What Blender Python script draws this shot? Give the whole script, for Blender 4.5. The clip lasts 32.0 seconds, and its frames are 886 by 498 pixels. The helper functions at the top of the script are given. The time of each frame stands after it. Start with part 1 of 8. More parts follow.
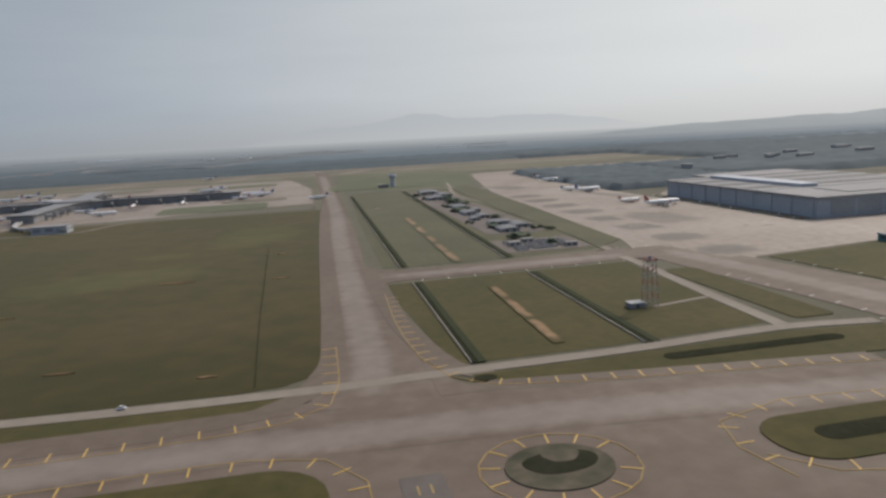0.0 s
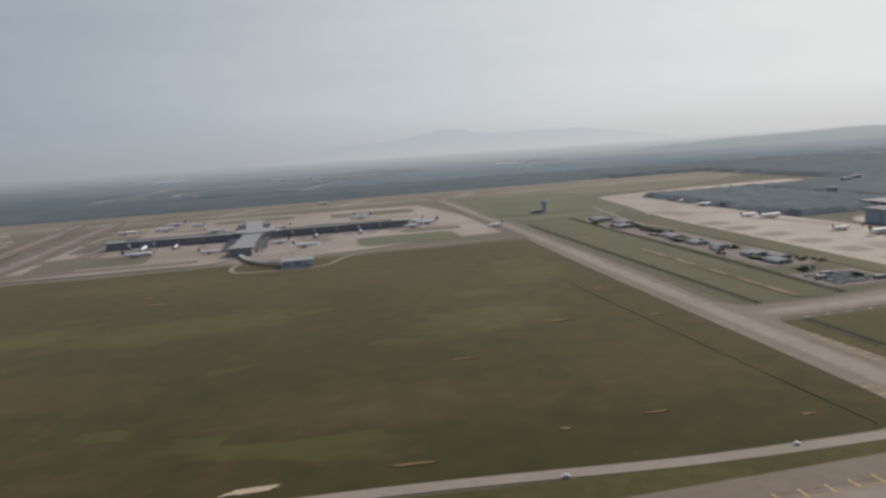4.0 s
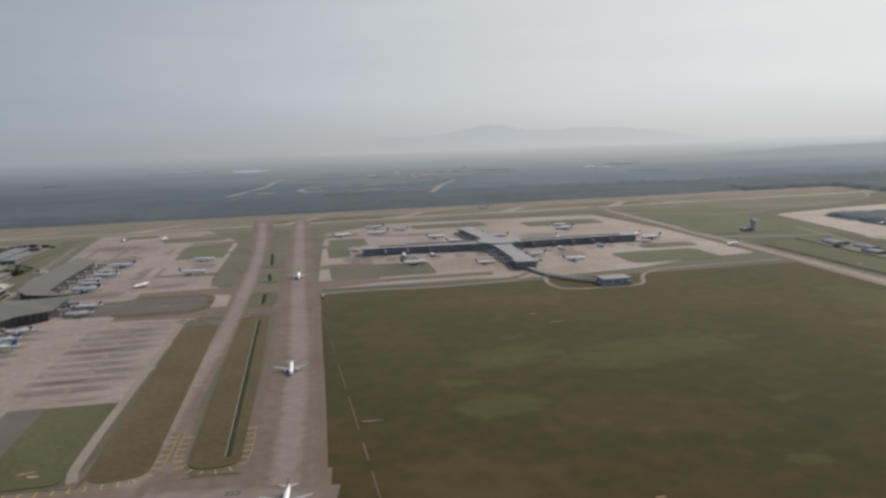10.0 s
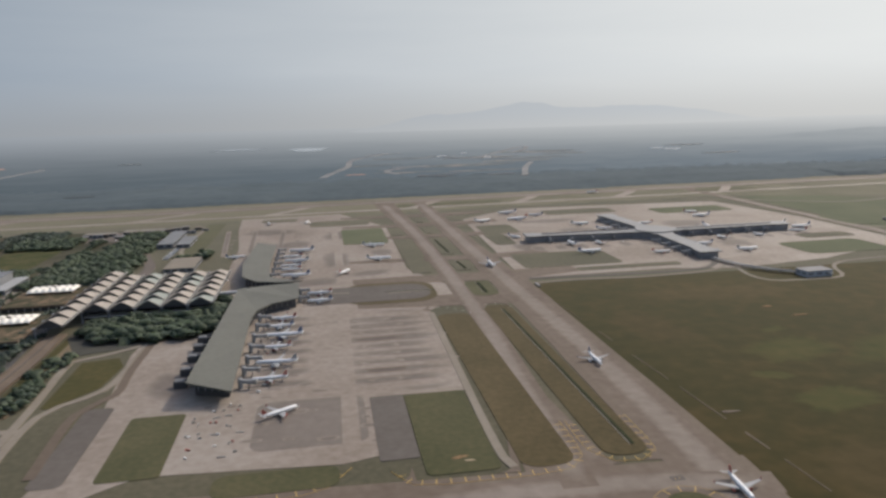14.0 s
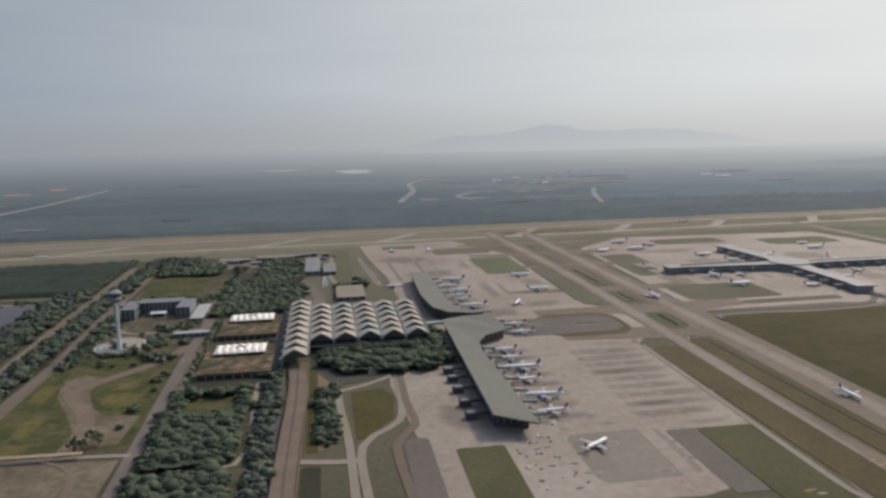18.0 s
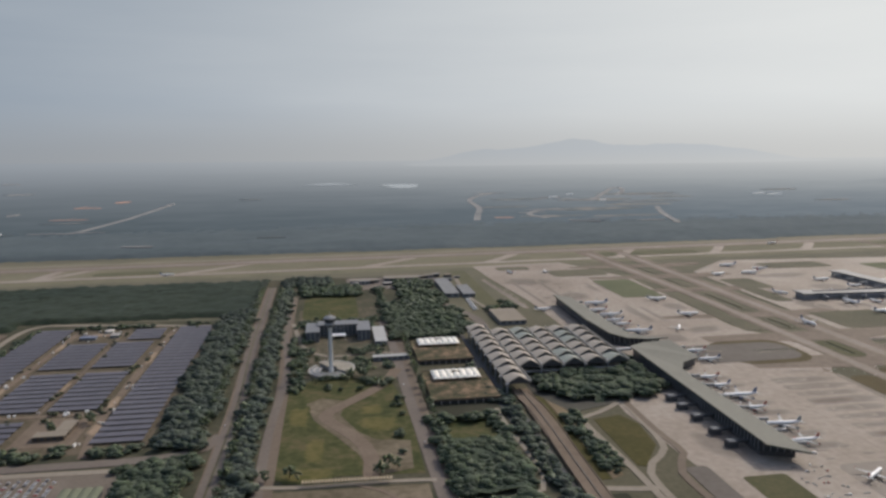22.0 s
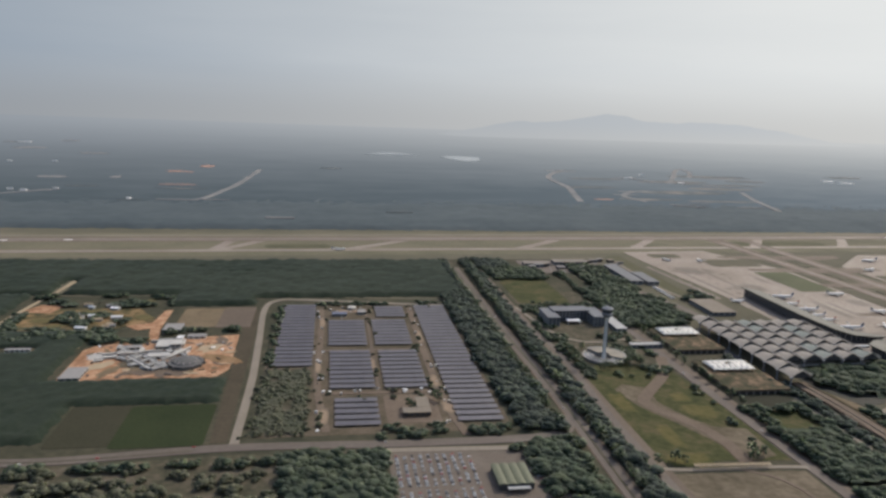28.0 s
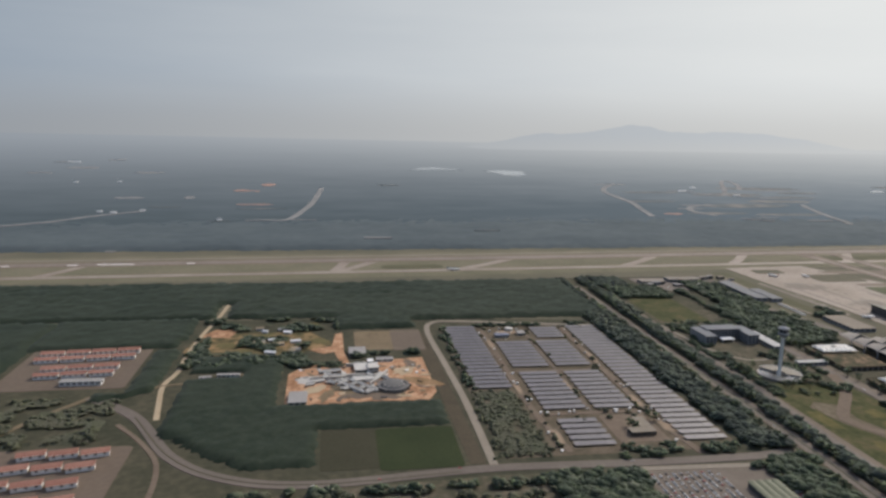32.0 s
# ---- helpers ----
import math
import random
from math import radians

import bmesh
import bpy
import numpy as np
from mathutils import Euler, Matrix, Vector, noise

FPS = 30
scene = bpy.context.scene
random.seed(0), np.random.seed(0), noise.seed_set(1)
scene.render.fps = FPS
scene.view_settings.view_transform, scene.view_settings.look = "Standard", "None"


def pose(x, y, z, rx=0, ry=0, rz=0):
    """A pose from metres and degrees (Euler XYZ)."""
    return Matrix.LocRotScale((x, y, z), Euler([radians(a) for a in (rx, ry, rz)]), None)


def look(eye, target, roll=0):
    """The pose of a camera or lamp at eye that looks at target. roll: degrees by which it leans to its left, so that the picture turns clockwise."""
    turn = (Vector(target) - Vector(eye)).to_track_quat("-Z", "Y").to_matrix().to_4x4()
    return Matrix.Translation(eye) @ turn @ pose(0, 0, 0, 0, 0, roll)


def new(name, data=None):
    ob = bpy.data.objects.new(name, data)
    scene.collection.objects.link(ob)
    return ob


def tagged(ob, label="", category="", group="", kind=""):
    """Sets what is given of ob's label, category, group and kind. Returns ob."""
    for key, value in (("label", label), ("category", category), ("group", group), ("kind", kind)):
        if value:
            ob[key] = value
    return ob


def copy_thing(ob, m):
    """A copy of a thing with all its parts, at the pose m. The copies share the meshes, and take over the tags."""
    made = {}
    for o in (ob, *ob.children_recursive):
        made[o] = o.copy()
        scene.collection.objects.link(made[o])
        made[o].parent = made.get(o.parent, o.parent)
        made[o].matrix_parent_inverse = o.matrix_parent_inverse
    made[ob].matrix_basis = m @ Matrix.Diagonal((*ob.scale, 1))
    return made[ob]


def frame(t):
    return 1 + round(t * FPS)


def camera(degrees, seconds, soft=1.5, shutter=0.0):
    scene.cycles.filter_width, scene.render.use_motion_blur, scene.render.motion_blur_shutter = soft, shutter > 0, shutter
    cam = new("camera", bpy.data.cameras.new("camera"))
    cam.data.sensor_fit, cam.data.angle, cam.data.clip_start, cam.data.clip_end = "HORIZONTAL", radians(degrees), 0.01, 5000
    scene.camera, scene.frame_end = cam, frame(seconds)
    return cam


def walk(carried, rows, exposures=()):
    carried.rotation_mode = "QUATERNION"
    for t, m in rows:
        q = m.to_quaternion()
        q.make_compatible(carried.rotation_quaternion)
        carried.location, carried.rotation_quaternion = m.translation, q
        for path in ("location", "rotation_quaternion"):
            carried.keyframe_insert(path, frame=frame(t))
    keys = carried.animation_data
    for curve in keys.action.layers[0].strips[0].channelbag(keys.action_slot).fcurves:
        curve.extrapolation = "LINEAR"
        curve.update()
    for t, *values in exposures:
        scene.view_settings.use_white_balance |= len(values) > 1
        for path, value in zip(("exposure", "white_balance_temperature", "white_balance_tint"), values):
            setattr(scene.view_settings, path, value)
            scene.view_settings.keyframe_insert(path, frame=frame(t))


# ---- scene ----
EXPOSURES = ((0.0, -0.05), (3.5, -0.05), (6.0, 0.08), (7.0, 0.12), (9.0, -0.03), (14.0, 0.02), (17.5, -0.05), (20.0, 0.0), (24.0, -0.10), (28.0, 0.0), (32.0, 0.0))
cam = camera(63.91, 32.0, soft=2.8)
PATH = [
    (0.0, -0.00, 0.00, 49.70, 80.460, 2.901, -11.903),
    (0.5, -17.53, 0.78, 52.34, 80.440, 2.681, -11.885),
    (1.0, -35.07, 1.56, 55.00, 80.832, 2.815, -11.727),
    (1.5, -52.61, 2.34, 57.70, 80.927, 3.040, -11.782),
    (2.0, -70.13, 3.10, 60.45, 81.091, 3.452, -11.628),
    (2.5, -87.61, 3.84, 63.25, 80.989, 3.827, -11.667),
    (3.0, -105.02, 4.53, 66.10, 81.166, 4.013, -11.565),
    (3.5, -122.39, 5.19, 69.00, 81.698, 4.256, -11.698),
    (5.5, -191.22, 8.00, 81.44, 79.587, 0.264, -10.338),
    (6.0, -208.51, 8.77, 84.32, 78.901, 0.203, -10.232),
    (6.5, -225.81, 9.56, 87.15, 78.282, 0.163, -10.291),
    (7.0, -243.14, 10.36, 89.91, 79.258, 1.073, -10.653),
    (7.5, -260.49, 11.18, 92.60, 79.786, 1.022, -10.839),
    (8.0, -277.87, 12.01, 95.23, 80.320, 1.553, -10.956),
    (8.5, -295.29, 12.85, 97.79, 80.763, 1.681, -10.970),
    (9.0, -312.73, 13.69, 100.28, 80.836, 1.943, -10.879),
    (9.5, -330.19, 14.52, 102.72, 80.800, 2.064, -10.875),
    (10.0, -347.66, 15.36, 105.11, 80.808, 1.795, -10.734),
    (10.5, -365.12, 16.21, 107.46, 80.663, 1.747, -10.689),
    (11.0, -382.56, 17.06, 109.76, 80.360, 1.992, -10.512),
    (11.5, -399.97, 17.90, 112.04, 80.098, 1.624, -10.385),
    (12.0, -417.36, 18.74, 114.28, 79.496, 1.437, -10.175),
    (12.5, -434.69, 19.56, 116.49, 78.983, 1.511, -10.010),
    (13.0, -451.98, 20.36, 118.68, 78.593, 1.472, -9.764),
    (13.5, -469.24, 21.13, 120.84, 78.621, 1.386, -9.720),
    (14.0, -486.47, 21.88, 122.97, 78.860, 1.496, -9.639),
    (14.5, -503.69, 22.61, 125.07, 78.686, 1.661, -9.642),
    (16.5, -572.05, 25.20, 132.80, 79.601, 1.600, -9.179),
    (17.0, -588.89, 25.80, 134.93, 80.085, 1.748, -9.365),
    (17.5, -605.71, 26.39, 137.10, 80.226, 1.492, -9.460),
    (18.0, -622.50, 26.95, 139.31, 80.386, 0.940, -9.461),
    (18.5, -639.29, 27.47, 141.57, 80.394, 0.722, -9.500),
    (19.0, -656.08, 27.95, 143.85, 79.919, 1.129, -9.402),
    (19.5, -672.90, 28.38, 146.16, 79.126, 1.308, -9.066),
    (20.0, -689.72, 28.75, 148.47, 78.712, 1.033, -8.674),
    (20.5, -706.55, 29.08, 150.77, 78.962, 1.106, -8.652),
    (21.0, -723.36, 29.37, 153.04, 79.164, 1.048, -8.601),
    (21.5, -740.15, 29.64, 155.26, 79.544, 0.729, -8.657),
    (22.0, -756.92, 29.87, 157.41, 81.196, 0.424, -9.050),
    (22.5, -773.66, 30.09, 159.49, 81.056, -0.630, -9.313),
    (23.0, -790.38, 30.29, 161.50, 80.588, -1.106, -9.504),
    (23.5, -807.09, 30.48, 163.46, 80.431, -1.170, -9.642),
    (24.0, -823.81, 30.65, 165.39, 79.859, -1.271, -9.603),
    (24.5, -840.56, 30.79, 167.29, 79.387, -0.829, -9.602),
    (25.0, -857.34, 30.90, 169.17, 78.934, -0.005, -9.386),
    (25.5, -874.15, 30.98, 171.05, 78.758, 0.020, -9.131),
    (27.5, -942.56, 30.63, 178.45, 78.149, -2.325, -8.845),
    (28.0, -959.79, 30.46, 180.15, 78.473, -1.921, -8.817),
    (28.5, -977.04, 30.28, 181.83, 78.587, -1.883, -8.778),
    (29.0, -994.29, 30.09, 183.48, 78.713, -1.478, -8.732),
    (29.5, -1011.52, 29.89, 185.11, 78.893, -1.532, -8.741),
    (30.0, -1028.73, 29.69, 186.73, 78.851, -1.769, -8.705),
    (30.5, -1045.92, 29.47, 188.34, 78.746, -1.426, -8.670),
    (31.0, -1063.10, 29.24, 189.94, 79.101, -1.324, -8.635),
    (31.5, -1080.26, 28.99, 191.52, 79.348, -1.455, -8.715),
    (32.0, -1097.42, 28.74, 193.10, 79.289, -1.153, -8.556),
]
walk(cam, [(t, pose(x, y, z, rx, ry, rz)) for t, x, y, z, rx, ry, rz in PATH], EXPOSURES)

# ---- light ----
SUN_DIR = Vector((0.60, 0.47, 0.60)).normalized()
world = bpy.data.worlds.new("hazy_sky")
scene.world = world
world.use_nodes = True
wn = world.node_tree
wn.nodes.clear()
w_sky = wn.nodes.new("ShaderNodeTexSky")
w_sky.sky_type, w_sky.sun_disc = "NISHITA", False
w_sky.sun_elevation = math.asin(SUN_DIR.z)
w_sky.sun_rotation = math.atan2(SUN_DIR.x, SUN_DIR.y)
w_sky.air_density, w_sky.dust_density, w_sky.ozone_density = 1.2, 6.0, 1.5
w_scale = wn.nodes.new("ShaderNodeMix")
w_scale.data_type, w_scale.blend_type = "RGBA", "MULTIPLY"
w_scale.inputs["Factor"].default_value = 1.0
w_scale.inputs[7].default_value = (0.174, 0.183, 0.199, 1)
wn.links.new(w_sky.outputs[0], w_scale.inputs[6])
w_dir, w_xyz = wn.nodes.new("ShaderNodeTexCoord"), wn.nodes.new("ShaderNodeSeparateXYZ")
wn.links.new(w_dir.outputs["Generated"], w_xyz.inputs[0])
w_fade = wn.nodes.new("ShaderNodeMapRange")
w_fade.interpolation_type = "SMOOTHSTEP"
for key, value in (("From Min", 0.28), ("From Max", 0.85), ("To Min", 1.0), ("To Max", 0.0)):
    w_fade.inputs[key].default_value = value
wn.links.new(w_xyz.outputs["Z"], w_fade.inputs["Value"])
w_haze = wn.nodes.new("ShaderNodeMix")
w_haze.data_type = "RGBA"
w_dot, w_glow, w_tone = wn.nodes.new("ShaderNodeVectorMath"), wn.nodes.new("ShaderNodeMapRange"), wn.nodes.new("ShaderNodeMix")
w_dot.operation = "DOT_PRODUCT"
w_dot.inputs[1].default_value = (0.78, 0.61, 0.12)
wn.links.new(w_dir.outputs["Generated"], w_dot.inputs[0])
for key, value in (("From Min", -0.2), ("From Max", 1.0), ("To Min", 0.0), ("To Max", 1.0)):
    w_glow.inputs[key].default_value = value
wn.links.new(w_dot.outputs["Value"], w_glow.inputs["Value"])
w_pow = wn.nodes.new("ShaderNodeMath")
w_pow.operation = "POWER"
w_pow.inputs[1].default_value = 2.2
wn.links.new(w_glow.outputs[0], w_pow.inputs[0])
w_stretch, w_cloud, w_mixc = wn.nodes.new("ShaderNodeMapping"), wn.nodes.new("ShaderNodeTexNoise"), wn.nodes.new("ShaderNodeMath")
w_stretch.inputs["Scale"].default_value = (2.0, 2.0, 16.0)
w_cloud.inputs["Scale"].default_value, w_cloud.inputs["Detail"].default_value = 1.6, 5
wn.links.new(w_dir.outputs["Generated"], w_stretch.inputs["Vector"])
wn.links.new(w_stretch.outputs[0], w_cloud.inputs["Vector"])
w_mixc.operation = "MULTIPLY_ADD"
w_mixc.inputs[1].default_value = 0.16
w_soft = wn.nodes.new("ShaderNodeMath")
w_soft.operation = "SUBTRACT"
w_soft.inputs[1].default_value = 0.08
wn.links.new(w_cloud.outputs["Fac"], w_mixc.inputs[0])
wn.links.new(w_pow.outputs[0], w_soft.inputs[0])
wn.links.new(w_soft.outputs[0], w_mixc.inputs[2])
w_tone.data_type = "RGBA"
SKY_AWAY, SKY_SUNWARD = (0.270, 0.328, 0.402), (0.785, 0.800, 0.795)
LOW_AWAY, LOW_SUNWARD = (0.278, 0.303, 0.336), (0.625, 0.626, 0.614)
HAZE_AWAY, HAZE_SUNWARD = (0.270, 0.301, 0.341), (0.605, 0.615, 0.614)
w_tone.inputs[6].default_value, w_tone.inputs[7].default_value = (*SKY_AWAY, 1), (*SKY_SUNWARD, 1)
wn.links.new(w_mixc.outputs[0], w_tone.inputs["Factor"])
# the lowest degrees of the sky sink into the haze over the plain
w_low, w_dim, w_lowtone = wn.nodes.new("ShaderNodeMapRange"), wn.nodes.new("ShaderNodeMix"), wn.nodes.new("ShaderNodeMix")
w_low.interpolation_type = "SMOOTHSTEP"
for key, value in (("From Min", -0.03), ("From Max", 0.06), ("To Min", 1.0), ("To Max", 0.0)):
    w_low.inputs[key].default_value = value
wn.links.new(w_xyz.outputs["Z"], w_low.inputs["Value"])
w_lowtone.data_type = w_dim.data_type = "RGBA"
w_lowtone.inputs[6].default_value, w_lowtone.inputs[7].default_value = (*LOW_AWAY, 1), (*LOW_SUNWARD, 1)
wn.links.new(w_pow.outputs[0], w_lowtone.inputs["Factor"])
wn.links.new(w_low.outputs[0], w_dim.inputs["Factor"])
wn.links.new(w_tone.outputs[2], w_dim.inputs[6])
wn.links.new(w_lowtone.outputs[2], w_dim.inputs[7])
wn.links.new(w_dim.outputs[2], w_haze.inputs[7])
wn.links.new(w_fade.outputs[0], w_haze.inputs["Factor"])
wn.links.new(w_scale.outputs[2], w_haze.inputs[6])
w_bg = wn.nodes.new("ShaderNodeBackground")
w_bg.inputs["Strength"].default_value = 1.0
w_out = wn.nodes.new("ShaderNodeOutputWorld")
wn.links.new(w_haze.outputs[2], w_bg.inputs["Color"])
wn.links.new(w_bg.outputs[0], w_out.inputs["Surface"])

sun = new("sun", bpy.data.lights.new("sun", "SUN"))
sun.data.energy, sun.data.angle, sun.data.color = 2.25, radians(3.0), (1.0, 0.90, 0.77)
sun.matrix_world = look(SUN_DIR * 500, (0, 0, 0))
scene.view_settings.exposure = 0.0


# ---- materials ----
def material(name, colours, rough=0.8, grain=1.0, patch=0.02, bump=0.0, metal=0.0, spec=0.3, contrast=1.0, sheen=0.0, sheen_tint=(1.0, 0.93, 0.78), by_object=0.0, by_island=0.0, bump_dist=0.3, worn=None, through_light=0.0):
    """Two or three base colours mixed by noise at two scales (per metre), with optional relief; worn: the colours of what is
    worn or stained, towards which it turns with the mesh's wear attribute."""
    m = bpy.data.materials.new(name)
    m.use_nodes = True
    nt = m.node_tree
    b = nt.nodes["Principled BSDF"]
    geo = nt.nodes.new("ShaderNodeTexCoord")
    n1, n2 = nt.nodes.new("ShaderNodeTexNoise"), nt.nodes.new("ShaderNodeTexNoise")
    n1.inputs["Scale"].default_value, n2.inputs["Scale"].default_value = grain, patch
    n1.inputs["Detail"].default_value, n2.inputs["Detail"].default_value = 4, 5
    n2.inputs["Distortion"].default_value = 0.6
    for n in (n1, n2):
        nt.links.new(geo.outputs["Object"], n.inputs["Vector"])
    mixed = nt.nodes.new("ShaderNodeMath")
    mixed.operation = "MULTIPLY_ADD"
    nt.links.new(n1.outputs["Fac"], mixed.inputs[0])
    mixed.inputs[1].default_value = 0.45
    half = nt.nodes.new("ShaderNodeMath")
    half.operation = "MULTIPLY"
    nt.links.new(n2.outputs["Fac"], half.inputs[0])
    half.inputs[1].default_value = 0.55
    nt.links.new(half.outputs[0], mixed.inputs[2])
    last = mixed
    if by_object or by_island:
        src = nt.nodes.new("ShaderNodeObjectInfo" if by_object else "ShaderNodeNewGeometry")
        sp = nt.nodes.new("ShaderNodeMath")
        sp.operation = "MULTIPLY_ADD"
        nt.links.new(src.outputs["Random" if by_object else "Random Per Island"], sp.inputs[0])
        sp.inputs[1].default_value = by_object or by_island
        nt.links.new(mixed.outputs[0], sp.inputs[2])
        off = nt.nodes.new("ShaderNodeMath")
        off.operation = "SUBTRACT"
        nt.links.new(sp.outputs[0], off.inputs[0])
        off.inputs[1].default_value = (by_object or by_island) / 2
        last = off
    def ramp_of(shades):
        ramp = nt.nodes.new("ShaderNodeValToRGB")
        nt.links.new(last.outputs[0], ramp.inputs["Fac"])
        e = ramp.color_ramp.elements
        spread = 0.18 / contrast
        e[0].position, e[1].position = 0.5 - spread, 0.5 + spread
        e[0].color, e[1].color = (*shades[0], 1), (*shades[-1], 1)
        if len(shades) == 3:
            e.new(0.5).color = (*shades[1], 1)
        return ramp.outputs["Color"]

    colour = ramp_of(colours)
    if worn:
        wear, frayed, step, two = nt.nodes.new("ShaderNodeAttribute"), nt.nodes.new("ShaderNodeMath"), nt.nodes.new("ShaderNodeMapRange"), nt.nodes.new("ShaderNodeMix")
        wear.attribute_name = "wear"
        frayed.operation, two.data_type = "MULTIPLY_ADD", "RGBA"
        nt.links.new(n1.outputs["Fac"], frayed.inputs[0])
        frayed.inputs[1].default_value = 0.5
        nt.links.new(wear.outputs["Fac"], frayed.inputs[2])
        for key, value in (("From Min", 0.27), ("From Max", 1.15), ("To Min", 0.0), ("To Max", 1.0)):
            step.inputs[key].default_value = value
        step.interpolation_type = "SMOOTHSTEP"
        nt.links.new(frayed.outputs[0], step.inputs["Value"])
        cut = nt.nodes.new("ShaderNodeMath")
        cut.operation = "MULTIPLY"
        rim = nt.nodes.new("ShaderNodeMath")
        rim.operation, rim.use_clamp = "MULTIPLY", True
        nt.links.new(wear.outputs["Fac"], rim.inputs[0])
        rim.inputs[1].default_value = 4.0
        nt.links.new(step.outputs[0], cut.inputs[0])
        nt.links.new(rim.outputs[0], cut.inputs[1])
        nt.links.new(cut.outputs[0], two.inputs["Factor"])
        nt.links.new(colour, two.inputs[6])
        nt.links.new(ramp_of(worn), two.inputs[7])
        colour = two.outputs[2]
    nt.links.new(colour, b.inputs["Base Color"])
    b.inputs["Roughness"].default_value, b.inputs["Metallic"].default_value = rough, metal
    b.inputs["Specular IOR Level"].default_value = spec
    # Sheen pales far ground at low view angles, in place of haze.
    if sheen:
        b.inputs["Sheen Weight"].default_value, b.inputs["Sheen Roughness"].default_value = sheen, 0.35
        b.inputs["Sheen Tint"].default_value = (*sheen_tint, 1)
    if through_light:
        b.inputs["Subsurface Weight"].default_value = through_light
        b.inputs["Subsurface Radius"].default_value, b.inputs["Subsurface Scale"].default_value = (0.9, 1.0, 0.7), 2.2
    if bump:
        bp = nt.nodes.new("ShaderNodeBump")
        bp.inputs["Strength"].default_value, bp.inputs["Distance"].default_value = bump, bump_dist
        nt.links.new(n1.outputs["Fac"], bp.inputs["Height"])
        nt.links.new(bp.outputs["Normal"], b.inputs["Normal"])
    return m


FIELD_TONES = ((0.022, 0.0235, 0.006), (0.036, 0.0305, 0.009), (0.059, 0.041, 0.014))
FIELD_GLOW = (1.0, 0.88, 0.62)
FIELD_GREEN = material("weedy_field_grass", FIELD_TONES, 0.95, 0.10, 0.006, 0.12, spec=0.1, sheen=0.20, sheen_tint=FIELD_GLOW, contrast=1.2, worn=((0.034, 0.040, 0.010), (0.050, 0.048, 0.014), (0.070, 0.058, 0.020)))
STRIP_GRASS = material("brown_strip_grass", ((0.052, 0.042, 0.019), (0.075, 0.058, 0.028), (0.102, 0.077, 0.040)), 0.95, 0.35, 0.02, 0.12, spec=0.1, sheen=0.15)
GRASS = material("dry_grass", ((0.056, 0.053, 0.034), (0.082, 0.075, 0.048), (0.114, 0.098, 0.066)), 0.95, 0.35, 0.012, 0.12, spec=0.1, sheen=0.22)
FIELD = material("rough_field_grass", FIELD_TONES, 0.95, 0.10, 0.006, 0.12, spec=0.1, sheen=0.20, sheen_tint=FIELD_GLOW, contrast=1.2)
# Paler than the near grass: haze over the far airfield is put in.
HAZY_GRASS = material("hazy_pale_grass", ((0.092, 0.087, 0.054), (0.126, 0.116, 0.075), (0.160, 0.142, 0.097)), 0.95, 0.2, 0.015, 0.12, spec=0.1, sheen=0.15)
YARD_ROOF = material("dull_blue_grey_sheet", ((0.155, 0.158, 0.161), (0.208, 0.211, 0.213)), 0.9, 0.5, 0.05, spec=0.2)
# Paled so that the haze before the satellite sits in the glazing colour.
HAZY_GLAZING = material("haze_grey_glazing", ((0.225, 0.235, 0.250), (0.285, 0.295, 0.310)), 0.35, 0.5, 0.05, spec=0.4)
LAWN_TONES = ((0.048, 0.050, 0.023), (0.068, 0.066, 0.032), (0.094, 0.083, 0.043))
LAWN = material("green_grass", LAWN_TONES, 0.95, 0.4, 0.025, 0.12, spec=0.1, sheen=0.2)
MEADOW = material("sunny_meadow", ((0.038, 0.047, 0.019), (0.061, 0.063, 0.026), (0.094, 0.080, 0.041)), 0.95, 0.25, 0.06, 0.12, spec=0.1, contrast=1.4)
MOWN = material("mown_meadow", ((0.038, 0.047, 0.019), (0.061, 0.063, 0.026), (0.094, 0.080, 0.041)), 0.95, 0.25, 0.06, 0.12, spec=0.1, contrast=1.4, worn=((0.070, 0.068, 0.024), (0.098, 0.088, 0.034), (0.124, 0.104, 0.044)))
CONCRETE_TONES = ((0.178, 0.140, 0.109), (0.230, 0.190, 0.155), (0.282, 0.243, 0.206))
STAIN_TONES = ((0.108, 0.086, 0.070), (0.142, 0.116, 0.096), (0.178, 0.148, 0.124))
CONCRETE = material("apron_concrete", CONCRETE_TONES, 0.75, 0.25, 0.016, 0.1, spec=0.28, contrast=1.15)
STAINED = material("stained_apron_concrete", CONCRETE_TONES, 0.75, 0.25, 0.016, 0.1, spec=0.28, contrast=1.15, worn=STAIN_TONES)
# Darkened for painted gate shadows as well as oil.
GATE_SHADE = material("gate_shade_concrete", ((0.062, 0.053, 0.046), (0.100, 0.086, 0.074)), 0.75, 0.5, 0.05, spec=0.28)
DARK_STAND = material("rubber_darkened_concrete", STAIN_TONES, 0.75, 0.25, 0.016, 0.1, spec=0.28, contrast=1.15, worn=((0.082, 0.067, 0.055), (0.110, 0.091, 0.076), (0.140, 0.118, 0.099)))
STAIN = material("oil_stained_concrete", ((0.120, 0.097, 0.078), (0.168, 0.139, 0.116)), 0.7, 0.25, 0.05, spec=0.35)
TAXI_TONES = ((0.101, 0.074, 0.054), (0.131, 0.100, 0.076), (0.166, 0.130, 0.102))
TAXI = material("taxiway_asphalt", TAXI_TONES, 0.8, 0.2, 0.02, 0.1, spec=0.22)
WORN_TAXI = material("worn_taxiway_asphalt", TAXI_TONES, 0.8, 0.2, 0.02, 0.1, spec=0.22, worn=((0.152, 0.123, 0.100), (0.186, 0.153, 0.127), (0.225, 0.189, 0.159)))
